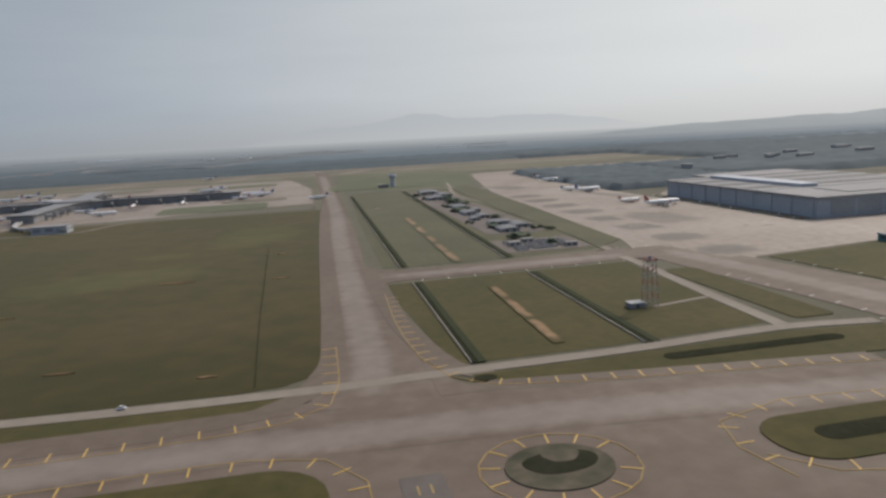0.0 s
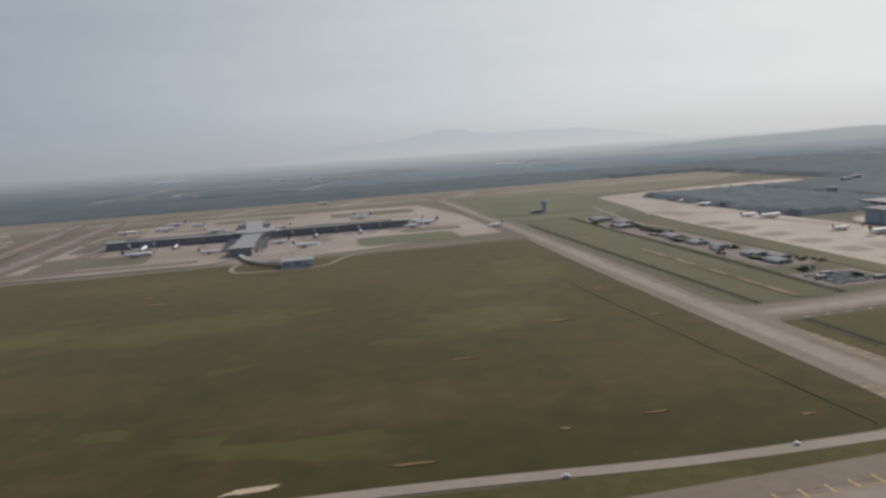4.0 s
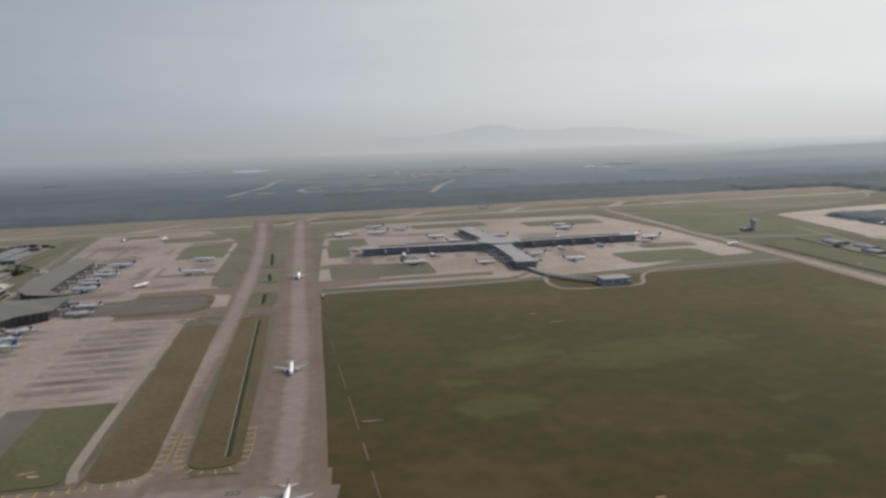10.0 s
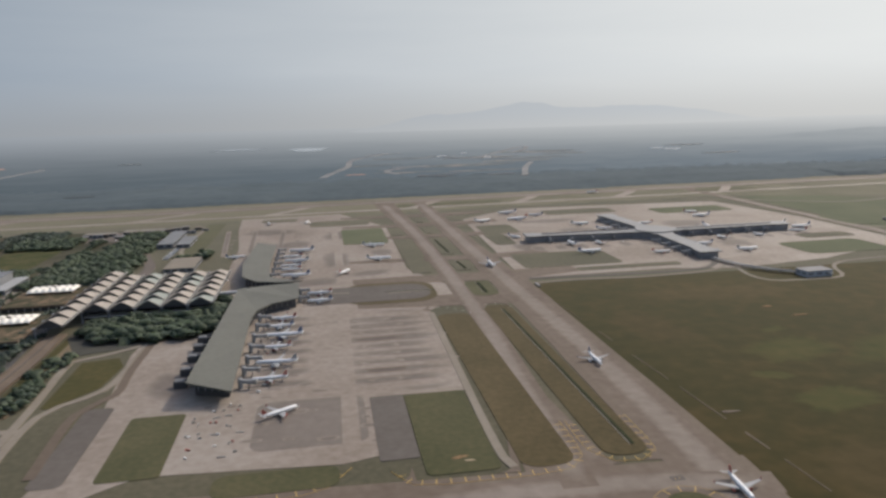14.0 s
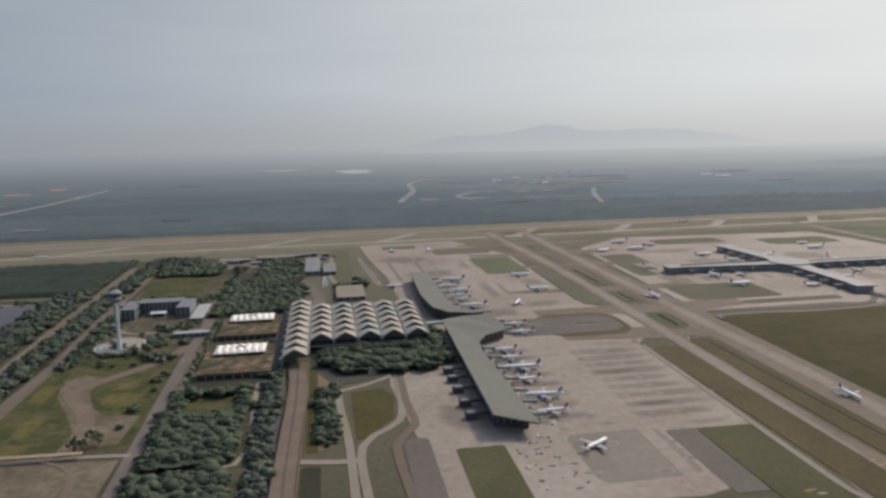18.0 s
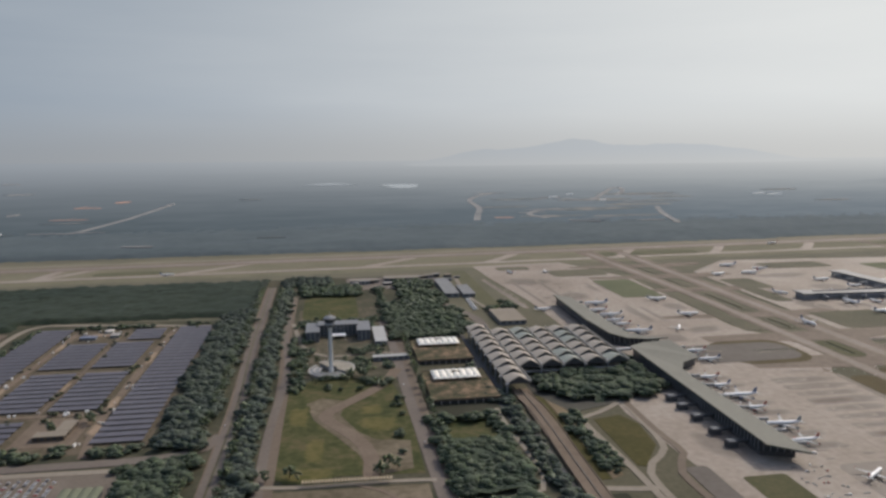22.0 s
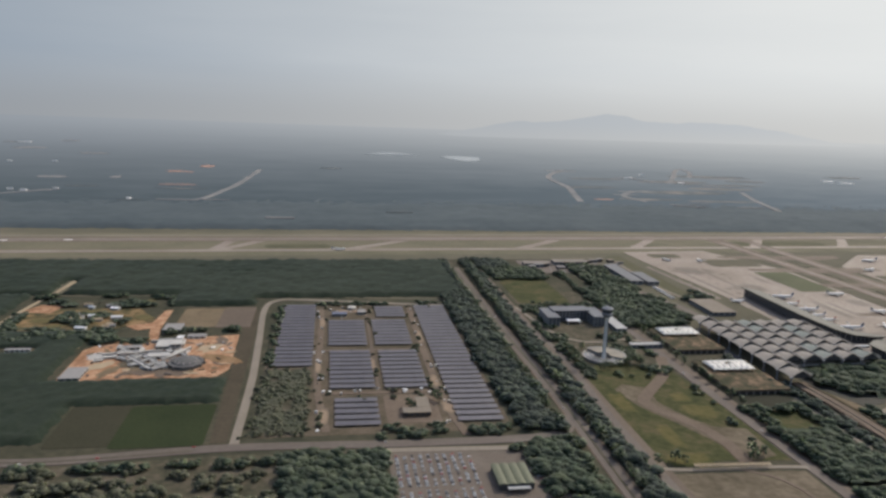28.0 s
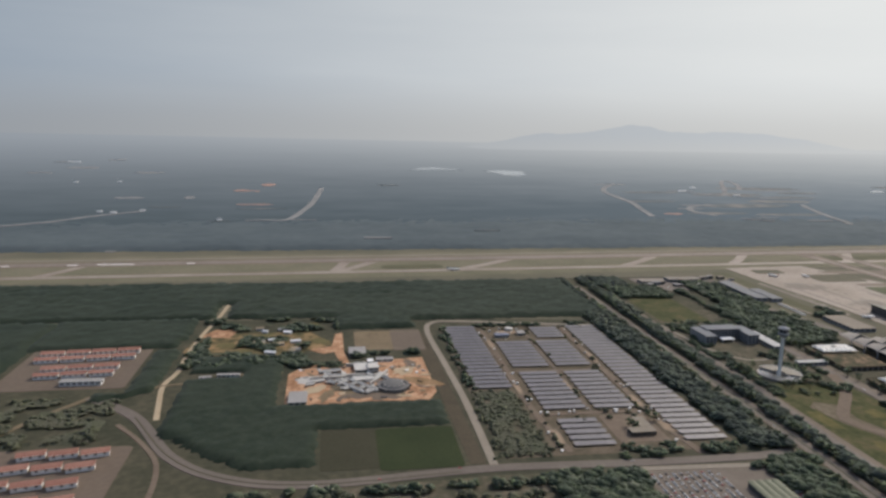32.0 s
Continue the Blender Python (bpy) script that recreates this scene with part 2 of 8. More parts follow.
DARK_TAXI = material("oily_taxiway_asphalt", TAXI_TONES, 0.8, 0.2, 0.02, 0.1, spec=0.22, worn=((0.082, 0.064, 0.052), (0.102, 0.081, 0.066), (0.125, 0.101, 0.083)))


SHOULDER = material("brown_shoulder", ((0.096, 0.071, 0.051), (0.138, 0.105, 0.077)), 0.8, 0.3, 0.02, spec=0.3)
DARKPAD = material("dark_asphalt", ((0.084, 0.071, 0.060), (0.124, 0.107, 0.092)), 0.85, 0.3, 0.03, spec=0.25)
ROAD = material("grey_road", ((0.106, 0.087, 0.073), (0.148, 0.123, 0.105)), 0.85, 0.4, 0.03, spec=0.25)
SERVICE = material("pale_service_road", ((0.185, 0.158, 0.125), (0.245, 0.212, 0.170)), 0.9, 0.4, 0.03, spec=0.2)
EARTH = material("orange_earth", ((0.22, 0.118, 0.066), (0.35, 0.20, 0.118), (0.47, 0.30, 0.19)), 0.95, 0.3, 0.08, 0.5, spec=0.1, contrast=1.6)
SAND = material("pale_sand_track", ((0.30, 0.235, 0.155), (0.42, 0.34, 0.235)), 0.95, 0.4, 0.05, 0.2, spec=0.1)
BROWN = material("bare_brown_ground", ((0.13, 0.10, 0.065), (0.20, 0.155, 0.10)), 0.95, 0.3, 0.04, 0.3, spec=0.1)
PARK = material("trampled_park_grass", ((0.050, 0.050, 0.032), (0.082, 0.073, 0.050), (0.128, 0.106, 0.078)), 0.95, 0.25, 0.06, 0.12, spec=0.1, contrast=1.5)
HOTEL = material("weathered_grey_render", ((0.180, 0.185, 0.195), (0.250, 0.255, 0.265)), 0.8, 0.5, 0.05)
# Ground colour with the shade of deck and underpass put in.
SHADED = material("shade_dark_ground", ((0.036, 0.038, 0.027), (0.054, 0.051, 0.038)), 0.95, 0.4, 0.05, 0.3, spec=0.05)
BOWL = material("trodden_earth", ((0.085, 0.072, 0.048), (0.125, 0.103, 0.072), (0.175, 0.142, 0.102)), 0.95, 0.25, 0.05, 0.3, spec=0.1, contrast=1.3)
AIRFIELD_GREEN = material("fresh_airfield_grass", ((0.056, 0.067, 0.032), (0.077, 0.085, 0.043), (0.102, 0.102, 0.056)), 0.95, 0.4, 0.02, 0.12, spec=0.1, sheen=0.2)
BRIGHT_TONES = ((0.041, 0.040, 0.012), (0.058, 0.051, 0.017), (0.082, 0.065, 0.024))
BRIGHT = material("watered_lawn", BRIGHT_TONES, 0.95, 0.3, 0.03, 0.12, spec=0.1, sheen=0.12)
SCRUB = material("dark_scrubland", ((0.038, 0.042, 0.027), (0.058, 0.056, 0.037), (0.086, 0.076, 0.052)), 0.95, 0.2, 0.03, 0.12, spec=0.1, contrast=1.2)
SOIL_TONES = ((0.150, 0.095, 0.050), (0.215, 0.138, 0.076), (0.285, 0.187, 0.108))
SOIL = material("dry_bare_soil", SOIL_TONES, 0.95, 0.6, 0.08, 0.3, spec=0.1)
BRIGHT_SOIL = material("soil_worn_through_lawn", BRIGHT_TONES, 0.95, 0.3, 0.03, 0.12, spec=0.1, sheen=0.12, worn=SOIL_TONES)
LAWN_SOIL = material("soil_worn_through_grass", LAWN_TONES, 0.95, 0.4, 0.025, 0.12, spec=0.1, sheen=0.2, worn=SOIL_TONES)
LANE = material("pinkish_dirt_lane", ((0.124, 0.095, 0.072), (0.176, 0.138, 0.106)), 0.95, 0.4, 0.05, 0.2, spec=0.1)
REEDS = material("tall_drain_grass", ((0.026, 0.033, 0.016), (0.042, 0.048, 0.024)), 0.95, 1.2, 0.1, 0.4, spec=0.1)
DECK = material("planted_deck", ((0.043, 0.046, 0.026), (0.088, 0.072, 0.046), (0.185, 0.130, 0.085)), 0.95, 0.25, 0.07, 0.3, spec=0.1, contrast=1.7)
# Dark brown ground that also holds the shade before the terminal.
FORECOURT = material("shade_brown_forecourt", ((0.046, 0.044, 0.036), (0.068, 0.064, 0.052)), 0.9, 0.3, 0.04, spec=0.2)
YELLOW = material("yellow_line_paint", ((0.42, 0.265, 0.065), (0.52, 0.345, 0.095)), 0.7, 2.0, 0.1)
LINE_PAINT = material("faded_yellow_line", ((0.26, 0.175, 0.060), (0.33, 0.225, 0.080)), 0.8, 1.0, 0.1)
WHITE_LINE = material("white_line_paint", ((0.6, 0.58, 0.54), (0.78, 0.76, 0.72)), 0.7, 2.0, 0.1)
# Dark soil with the shade of pits and ditches put in, laid flat.
DITCH = material("dark_ditch", ((0.022, 0.024, 0.015), (0.042, 0.041, 0.027)), 1.0, 0.8, 0.1, spec=0.0)
DRAIN = material("concrete_drain", ((0.20, 0.18, 0.145), (0.29, 0.265, 0.22)), 0.85, 0.8, 0.1)
WATER = material("pond_water", ((0.10, 0.12, 0.13), (0.14, 0.16, 0.17)), 0.12, 0.2, 0.02, spec=0.5)
# Blue-grey base and cool sheen put distance haze into the forest's colour.
HAZY_CANOPY = material("hazy_forest_canopy", ((0.057, 0.073, 0.080), (0.071, 0.088, 0.095), (0.087, 0.104, 0.109)), 0.95, 0.06, 0.008, 0.0, spec=0.1, sheen=0.08, sheen_tint=(0.85, 0.95, 1.0))
PALM = material("palm_canopy", ((0.017, 0.026, 0.018), (0.025, 0.034, 0.023), (0.034, 0.043, 0.030)), 0.95, 0.25, 0.012, 0.4, spec=0.1, sheen=0.06, sheen_tint=(0.85, 0.95, 1.0), bump_dist=0.8)
LEAF = material("tree_leaves", ((0.036, 0.049, 0.034), (0.050, 0.063, 0.042), (0.068, 0.078, 0.050)), 0.9, 1.1, 0.05, 0.8, spec=0.1, by_island=0.06, bump_dist=0.8, through_light=0.85)
LEAF_WARM = material("olive_leaves", ((0.050, 0.056, 0.037), (0.068, 0.071, 0.047), (0.090, 0.086, 0.057)), 0.9, 1.2, 0.05, 0.8, spec=0.1, by_island=0.10, bump_dist=0.8, through_light=0.6)
LEAF_BROWN = material("dusky_leaves", ((0.032, 0.043, 0.036), (0.045, 0.055, 0.044), (0.059, 0.067, 0.052)), 0.9, 1.1, 0.05, 0.8, spec=0.1, by_island=0.08, bump_dist=0.8, through_light=0.85)
DUSTY_ROOF = material("dusty_brown_roof", ((0.175, 0.155, 0.13), (0.255, 0.225, 0.19)), 0.8, 0.3, 0.04, spec=0.2)
BARK = material("bark", ((0.09, 0.065, 0.04), (0.14, 0.10, 0.07)), 0.95, 2, 0.2)
ROOF = material("grey_green_roof_sheet", ((0.102, 0.101, 0.084), (0.137, 0.135, 0.113)), 0.7, 0.4, 0.03, spec=0.25)
SHELL = material("grey_roof_shell", ((0.290, 0.255, 0.214), (0.395, 0.350, 0.297)), 0.7, 0.5, 0.04, spec=0.25)
SHELL_GREEN = material("weathered_green_shell", ((0.225, 0.245, 0.212), (0.305, 0.318, 0.280)), 0.7, 0.5, 0.04, spec=0.3)
PALE = material("pale_gutter_metal", ((0.42, 0.40, 0.36), (0.54, 0.51, 0.46)), 0.7, 1, 0.1)
WALL = material("grey_wall_panel", ((0.27, 0.27, 0.265), (0.36, 0.36, 0.35)), 0.7, 0.6, 0.05)
WHITE = material("white_paint", ((0.72, 0.71, 0.69), (0.84, 0.83, 0.81)), 0.45, 0.8, 0.08, spec=0.5)
TENT = material("white_tent_membrane", ((0.70, 0.66, 0.58), (0.84, 0.80, 0.72)), 0.6, 0.6, 0.08)
GLASS = material("dark_window_glass", ((0.042, 0.046, 0.053), (0.068, 0.073, 0.081)), 0.25, 0.5, 0.05, spec=0.4)
DARK = material("dark_recess", ((0.058, 0.057, 0.059), (0.088, 0.085, 0.085)), 0.9, 0.6, 0.06)
METAL = material("grey_steel", ((0.22, 0.22, 0.22), (0.32, 0.32, 0.31)), 0.5, 1, 0.1, metal=0.4)
HANGAR_ROOF = material("pale_grey_hangar_roof", ((0.235, 0.226, 0.218), (0.310, 0.298, 0.286)), 0.85, 0.4, 0.03, spec=0.15)
# Pale blue-grey with the haze before the hangar put into it.
HANGAR_WALL = material("blue_grey_cladding", ((0.33, 0.355, 0.385), (0.40, 0.425, 0.455)), 0.7, 0.5, 0.05)
SOLAR = material("solar_cells", ((0.070, 0.063, 0.074), (0.098, 0.090, 0.102)), 0.45, 0.6, 0.08, spec=0.6, by_object=0.2)
TILE = material("red_roof_tiles", ((0.27, 0.130, 0.095), (0.36, 0.190, 0.140)), 0.85, 0.9, 0.08, by_object=0.3)
RED = material("red_paint", ((0.30, 0.085, 0.065), (0.38, 0.115, 0.085)), 0.6, 1, 0.1)
BLUE = material("blue_paint", ((0.095, 0.122, 0.205), (0.135, 0.165, 0.255)), 0.5, 1, 0.1)
DULL_BLUE = material("dull_blue_sheet", ((0.10, 0.12, 0.18), (0.14, 0.16, 0.22)), 0.7, 1, 0.1)
LANE_SOIL = material("sandy_lane_soil", ((0.105, 0.086, 0.064), (0.150, 0.122, 0.094)), 0.95, 0.4, 0.05, 0.2, spec=0.1, worn=((0.22, 0.165, 0.118), (0.30, 0.225, 0.160)))
VERGE = material("dark_brown_verge", ((0.056, 0.048, 0.033), (0.086, 0.070, 0.049)), 0.95, 0.4, 0.04, 0.2, spec=0.1)
SITE_CONCRETE = material("fresh_pale_concrete", ((0.40, 0.385, 0.355), (0.54, 0.52, 0.485)), 0.85, 0.7, 0.08)
TEAL = material("teal_paint", ((0.03, 0.14, 0.16), (0.05, 0.2, 0.22)), 0.5, 1, 0.1)
BUILD = material("raw_concrete", ((0.31, 0.297, 0.275), (0.44, 0.42, 0.39)), 0.85, 0.7, 0.08)
TYRE = material("tyre_rubber", ((0.02, 0.02, 0.02), (0.03, 0.03, 0.03)), 0.9, 2, 0.2)
CAR_PAINTS = [material(n, (c, tuple(min(1, v * 1.15) for v in c)), 0.3, 1, 0.1, spec=0.5) for n, c in (
    ("car_white", (0.66, 0.66, 0.65)), ("car_silver", (0.42, 0.42, 0.42)), ("car_black", (0.03, 0.03, 0.035)), ("car_red", (0.35, 0.04, 0.03)))]


# ---- mesh helpers ----
FLAT = {"pavement", "taxiway", "runway", "apron", "road", "field", "grass", "soil", "ditch", "road marking", "path", "railway", "car park", "track", "clearing", "water"}


def as_mesh(name, bm, mat):
    me = bpy.data.meshes.new(name)
    bm.to_mesh(me)
    bm.free()
    for m in (mat if isinstance(mat, (list, tuple)) else (mat,)):
        me.materials.append(m)
    return me


def part(name, bm, mat, parent=None, label=""):
    ob = new(name, as_mesh(name, bm, mat))
    if parent is not None:
        ob.parent = parent
    return tagged(ob, label) if label else ob


def thing(name, label, category, at=(0, 0, 0), turn=0.0, group=""):
    ob = new(name)
    ob.matrix_basis = pose(*at, 0, 0, turn)
    return tagged(ob, label, category, group)


LEVELS = []


def settle(bm, lift):
    """Raises a flat piece by 4 mm steps until it lies in no other piece's plane."""
    xs, ys = [v.co.x for v in bm.verts], [v.co.y for v in bm.verts]
    top = max(v.co.z for v in bm.verts)
    area = (min(xs), max(xs), min(ys), max(ys))
    up = top
    while any(abs(up - u) < 0.0039 and area[0] < b[1] and b[0] < area[1] and area[2] < b[3] and b[2] < area[3] for b, u in LEVELS):
        up += 0.004
    LEVELS.append((area, up))
    for v in bm.verts:
        if v.co.z > top - 0.0001:
            v.co.z = up
    return bm


def setting(name, bm, mat, label="", category=""):
    if category in FLAT:
        settle(bm, 0)
    return tagged(part(name, bm, mat), label, category, "", "structure")


def box(bm, x0, x1, y0, y1, z0, z1, bevel=0.0):
    r = bmesh.ops.create_cube(bm, size=1.0)
    for v in r["verts"]:
        v.co = Vector(((x0 + x1) / 2 + v.co.x * (x1 - x0), (y0 + y1) / 2 + v.co.y * (y1 - y0), (z0 + z1) / 2 + v.co.z * (z1 - z0)))
    if bevel:
        es = list({e for v in r["verts"] for e in v.link_edges})
        bmesh.ops.bevel(bm, geom=es, offset=bevel, segments=1, affect="EDGES")
    return bm


def boxes(*specs, bevel=0.0):
    bm = bmesh.new()
    for s in specs:
        box(bm, *s, bevel=bevel)
    return bm


def tilted_slab(points, low, top):
    """A plate over an outline whose underside and top follow heights given by functions of x and y."""
    bm = slab(points, 0.0, 1.0)
    for v in bm.verts:
        v.co.z = (top if v.co.z > 0.5 else low)(v.co.x, v.co.y)
    return bm


def slab(points, z0, z1):
    """A flat plate with upright edges over an outline in plan."""
    bm = bmesh.new()
    top = [bm.verts.new((x, y, z1)) for x, y in points]
    low = [bm.verts.new((x, y, z0)) for x, y in points]
    f = bm.faces.new(top)
    f.normal_update()
    if f.normal.z < 0:
        f.normal_flip()
    n = len(points)
    for i in range(n):
        j = (i + 1) % n
        bm.faces.new((top[i], low[i], low[j], top[j]))
    bmesh.ops.triangulate(bm, faces=[f])
    return bm


def rounded(x0, x1, y0, y1, r=4.0, n=5):
    """The outline of a rectangle with round corners."""
    r = min(r, abs(x1 - x0) / 2 - 0.01, abs(y1 - y0) / 2 - 0.01)
    out = []
    for cx, cy, a0 in ((x1 - r, y1 - r, 0), (x0 + r, y1 - r, 90), (x0 + r, y0 + r, 180), (x1 - r, y0 + r, 270)):
        for i in range(n + 1):
            a = radians(a0 + 90 * i / n)
            out.append((cx + r * math.cos(a), cy + r * math.sin(a)))
    return out


def spline(points, step=8.0):
    """A smooth line through points (Catmull-Rom)."""
    p = [Vector(q) for q in points]
    p = [2 * p[0] - p[1]] + p + [2 * p[-1] - p[-2]]
    out = []
    for i in range(1, len(p) - 2):
        n = max(1, int((p[i + 1] - p[i]).length / step))
        for k in range(n):
            t = k / n
            out.append(0.5 * (2 * p[i] + (p[i + 1] - p[i - 1]) * t + (2 * p[i - 1] - 5 * p[i] + 4 * p[i + 1] - p[i + 2]) * t * t
                              + (3 * p[i] - p[i - 1] - 3 * p[i + 1] + p[i + 2]) * t ** 3))
    out.append(p[-2])
    return out


def ribbon(points, width, z0, z1, smooth=True, side=0.0):
    """A road of one width along a line, shifted sideways by side."""
    line = spline([(*q, 0) for q in points]) if smooth else [Vector((*q, 0)) for q in points]
    bm = bmesh.new()
    rows = []
    for i, q in enumerate(line):
        d = (line[min(i + 1, len(line) - 1)] - line[max(i - 1, 0)]).normalized()
        nrm = Vector((-d.y, d.x, 0))
        a, b = q + nrm * (side + width / 2), q + nrm * (side - width / 2)
        rows.append([bm.verts.new((a.x, a.y, z0)), bm.verts.new((a.x, a.y, z1)), bm.verts.new((b.x, b.y, z1)), bm.verts.new((b.x, b.y, z0))])
    for r0, r1 in zip(rows, rows[1:]):
        for k in range(3):
            bm.faces.new((r0[k], r0[k + 1], r1[k + 1], r1[k]))
    bmesh.ops.recalc_face_normals(bm, faces=bm.faces)
    if sum(f.normal.z for f in bm.faces) < 0:
        bmesh.ops.reverse_faces(bm, faces=bm.faces)
    return bm


def worn_mesh(name, bm, layer, mat, label):
    """Links a flat overlay whose vertices carry their wear."""
    settle(bm, 0)
    values = [v[layer] for v in bm.verts]
    me = as_mesh(name, bm, mat)
    me.attributes.new("wear", "FLOAT", "POINT").data.foreach_set("value", values)
    return tagged(new(name, me), label, "pavement", "", "structure")


def worn_band(name, points, width, lift, mat, label, full=0.32, step=6.0):
    """A band along a line, worn most along its middle and fading to nothing at its sides and ends."""
    line = spline([(*q, 0) for q in points], step)
    bm = bmesh.new()
    layer = bm.verts.layers.float.new("wear_now")
    rows, n = [], len(line) - 1
    for i, q in enumerate(line):
        d = (line[min(i + 1, n)] - line[max(i - 1, 0)]).normalized()
        side = Vector((-d.y, d.x, 0))
        end = min(1.0, i / 3.0, (n - i) / 3.0)
        row = []
        for u, w in ((-1, 0), (-0.66, 0.5), (-full, 1), (full, 1), (0.66, 0.5), (1, 0)):
            p = q + side * u * width / 2
            v = bm.verts.new((p.x, p.y, lift))
            v[layer] = w * end
            row.append(v)
        rows.append(row)
    for a, b in zip(rows, rows[1:]):
        for k in range(5):
            bm.faces.new((a[k], b[k], b[k + 1], a[k + 1]))
    bmesh.ops.recalc_face_normals(bm, faces=bm.faces)
    if sum(f.normal.z for f in bm.faces) < 0:
        bmesh.ops.reverse_faces(bm, faces=bm.faces)
    return worn_mesh(name, bm, layer, mat, label)


wear_rng = random.Random(78)


def worn_spot(name, x, y, rx, ry, lift, mat, label, turn=0.0, n=20):
    """A stain with a dense middle and a soft uneven rim."""
    bm = bmesh.new()
    layer = bm.verts.layers.float.new("wear_now")
    mid = bm.verts.new((x, y, lift))
    mid[layer] = 1.0
    rings = []
    wobble = [wear_rng.uniform(0.8, 1.12) for k in range(n)]
    ct, st = math.cos(radians(turn)), math.sin(radians(turn))
    for share, w in ((0.42, 1.0), (0.72, 0.55), (1.0, 0.0)):
        ring = []
        for k in range(n):
            a = 2 * math.pi * k / n
            c, s = math.cos(a), math.sin(a)
            px = rx * share * wobble[k] * abs(c) ** 0.7 * (1 if c > 0 else -1)
            py = ry * share * wobble[k] * abs(s) ** 0.8 * (1 if s > 0 else -1)
            v = bm.verts.new((x + px * ct - py * st, y + px * st + py * ct, lift))
            v[layer] = w
            ring.append(v)
        rings.append(ring)
    for k in range(n):
        j = (k + 1) % n
        bm.faces.new((mid, rings[0][k], rings[0][j]))
        for a, b in zip(rings, rings[1:]):
            bm.faces.new((a[k], b[k], b[j], a[j]))
    return worn_mesh(name, bm, layer, mat, label)


def tube(bm, rings, sides=10, caps=True):
    """Lofts rings of (x, y, z, rx, rz) round an x-axis body."""
    prev = None
    for x, y, z, ry, rz in rings:
        ring = [bm.verts.new((x, y + ry * math.cos(2 * math.pi * k / sides), z + rz * math.sin(2 * math.pi * k / sides))) for k in range(sides)]
        if prev:
            for k in range(sides):
                bm.faces.new((prev[k], prev[(k + 1) % sides], ring[(k + 1) % sides], ring[k]))
        elif caps:
            bm.faces.new(list(reversed(ring)))
        prev = ring
    if caps:
        bm.faces.new(prev)
    for f in bm.faces:
        f.smooth = len(f.verts) == 4
    bmesh.ops.recalc_face_normals(bm, faces=bm.faces)
    return bm


def turned(profile, sides=24, bm=None, at=(0, 0)):
    """A body of revolution from (radius, height) pairs."""
    bm = bm or bmesh.new()
    prev = None
    for r, z in profile:
        ring = [bm.verts.new((at[0] + r * math.cos(2 * math.pi * k / sides), at[1] + r * math.sin(2 * math.pi * k / sides), z)) for k in range(sides)]
        if prev:
            for k in range(sides):
                f = bm.faces.new((prev[k], prev[(k + 1) % sides], ring[(k + 1) % sides], ring[k]))
        else:
            bm.faces.new(list(reversed(ring)))
        prev = ring
    bm.faces.new(prev)
    return bm

# ---- ground, pavements, roads ----
def ground_sheet():
    """One sheet of grass that reaches the horizon."""
    xs = [-5200, -3600, -2600, -2000] + list(range(-1600, 701, 100)) + [1000, 1600, 2600, 4400]
    ys = [-1500, -600] + list(range(-200, 1101, 100)) + [1400, 2000, 3000, 4200, 5200]
    bm = bmesh.new()
    grid = [[bm.verts.new((x, y, 0)) for x in xs] for y in ys]
    for r0, r1 in zip(grid, grid[1:]):
        for i in range(len(xs) - 1):
            bm.faces.new((r0[i], r0[i + 1], r1[i + 1], r1[i]))
    return bm


setting("ground", ground_sheet(), GRASS, "dry olive grassland between the runways", "ground")


def runway_y(x, base):
    return base + 0.034 * (x + 1100)


def pave(name, pts, mat, label, lift=0.1, category="pavement"):
    return setting(name, slab(pts, lift - 0.6, lift), mat, label, category)


def lane(name, pts, width, mat, label, lift=0.1, smooth=True, category="taxiway"):
    return setting(name, ribbon(pts, width, lift - 0.6, lift, smooth), mat, label, category)


# far runway and its parallel taxiway
lane("runway", [(x, runway_y(x, 963)) for x in (-2600, -1500, -700, 0, 900)], 26, TAXI, "long asphalt runway with pale shoulders", 0.10, False, "runway")
lane("taxiway_far", [(x, runway_y(x, 892)) for x in (-2600, -1500, -700, 0, 700)], 13, CONCRETE, "pale taxiway parallel to the far runway", 0.10, False)
for i, (x0, x1) in enumerate(((-1440, -1400), (-1100, -1082), (-1096, -1040), (-945, -850), (-720, -640), (-560, -500), (-380, -330), (-240, -190), (-100, -40), (60, 110))):
    lane("taxiway_exit_%d" % (i + 1), [(x0, runway_y(x0, 892)), ((x0 + x1) / 2, runway_y(x0, 925)), (x1, runway_y(x1, 962))], 13, CONCRETE, "pale curved runway exit", 0.13)

# first field: long taxiway, cross taxiway, apron with the hangar
pave("taxiway_a", [(3, 95), (5, 136), (5, 173), (11, 330), (18, 494), (25, 880), (26, runway_y(25, 962)), (44, runway_y(40, 962)), (40, 898), (32, 494), (25, 300), (22, 257), (22, 189), (24, 140), (28, 95)], TAXI, "wide taxiway of worn brown-grey asphalt")
pave("taxiway_cross", [(12, 233), (60, 233), (118, 235), (140, 232), (140, 255), (120, 255), (60, 251), (20, 253)], TAXI, "cross taxiway of brown-grey asphalt", 0.13)
pave("taxiway_front", [(-340, 96), (-60, 102), (20, 80), (60, 64), (170, 50), (330, 30), (330, 90), (170, 108), (70, 121), (31, 126), (0, 129), (-25, 125), (-60, 124), (-340, 124)], TAXI, "broad front taxiway with yellow edge marks", 0.12)
pave("pavement_apron_front", [(-80, 70), (170, 40), (170, 66), (60, 82), (-80, 104)], TAXI, "brown-grey asphalt beside the front taxiway", 0.06)
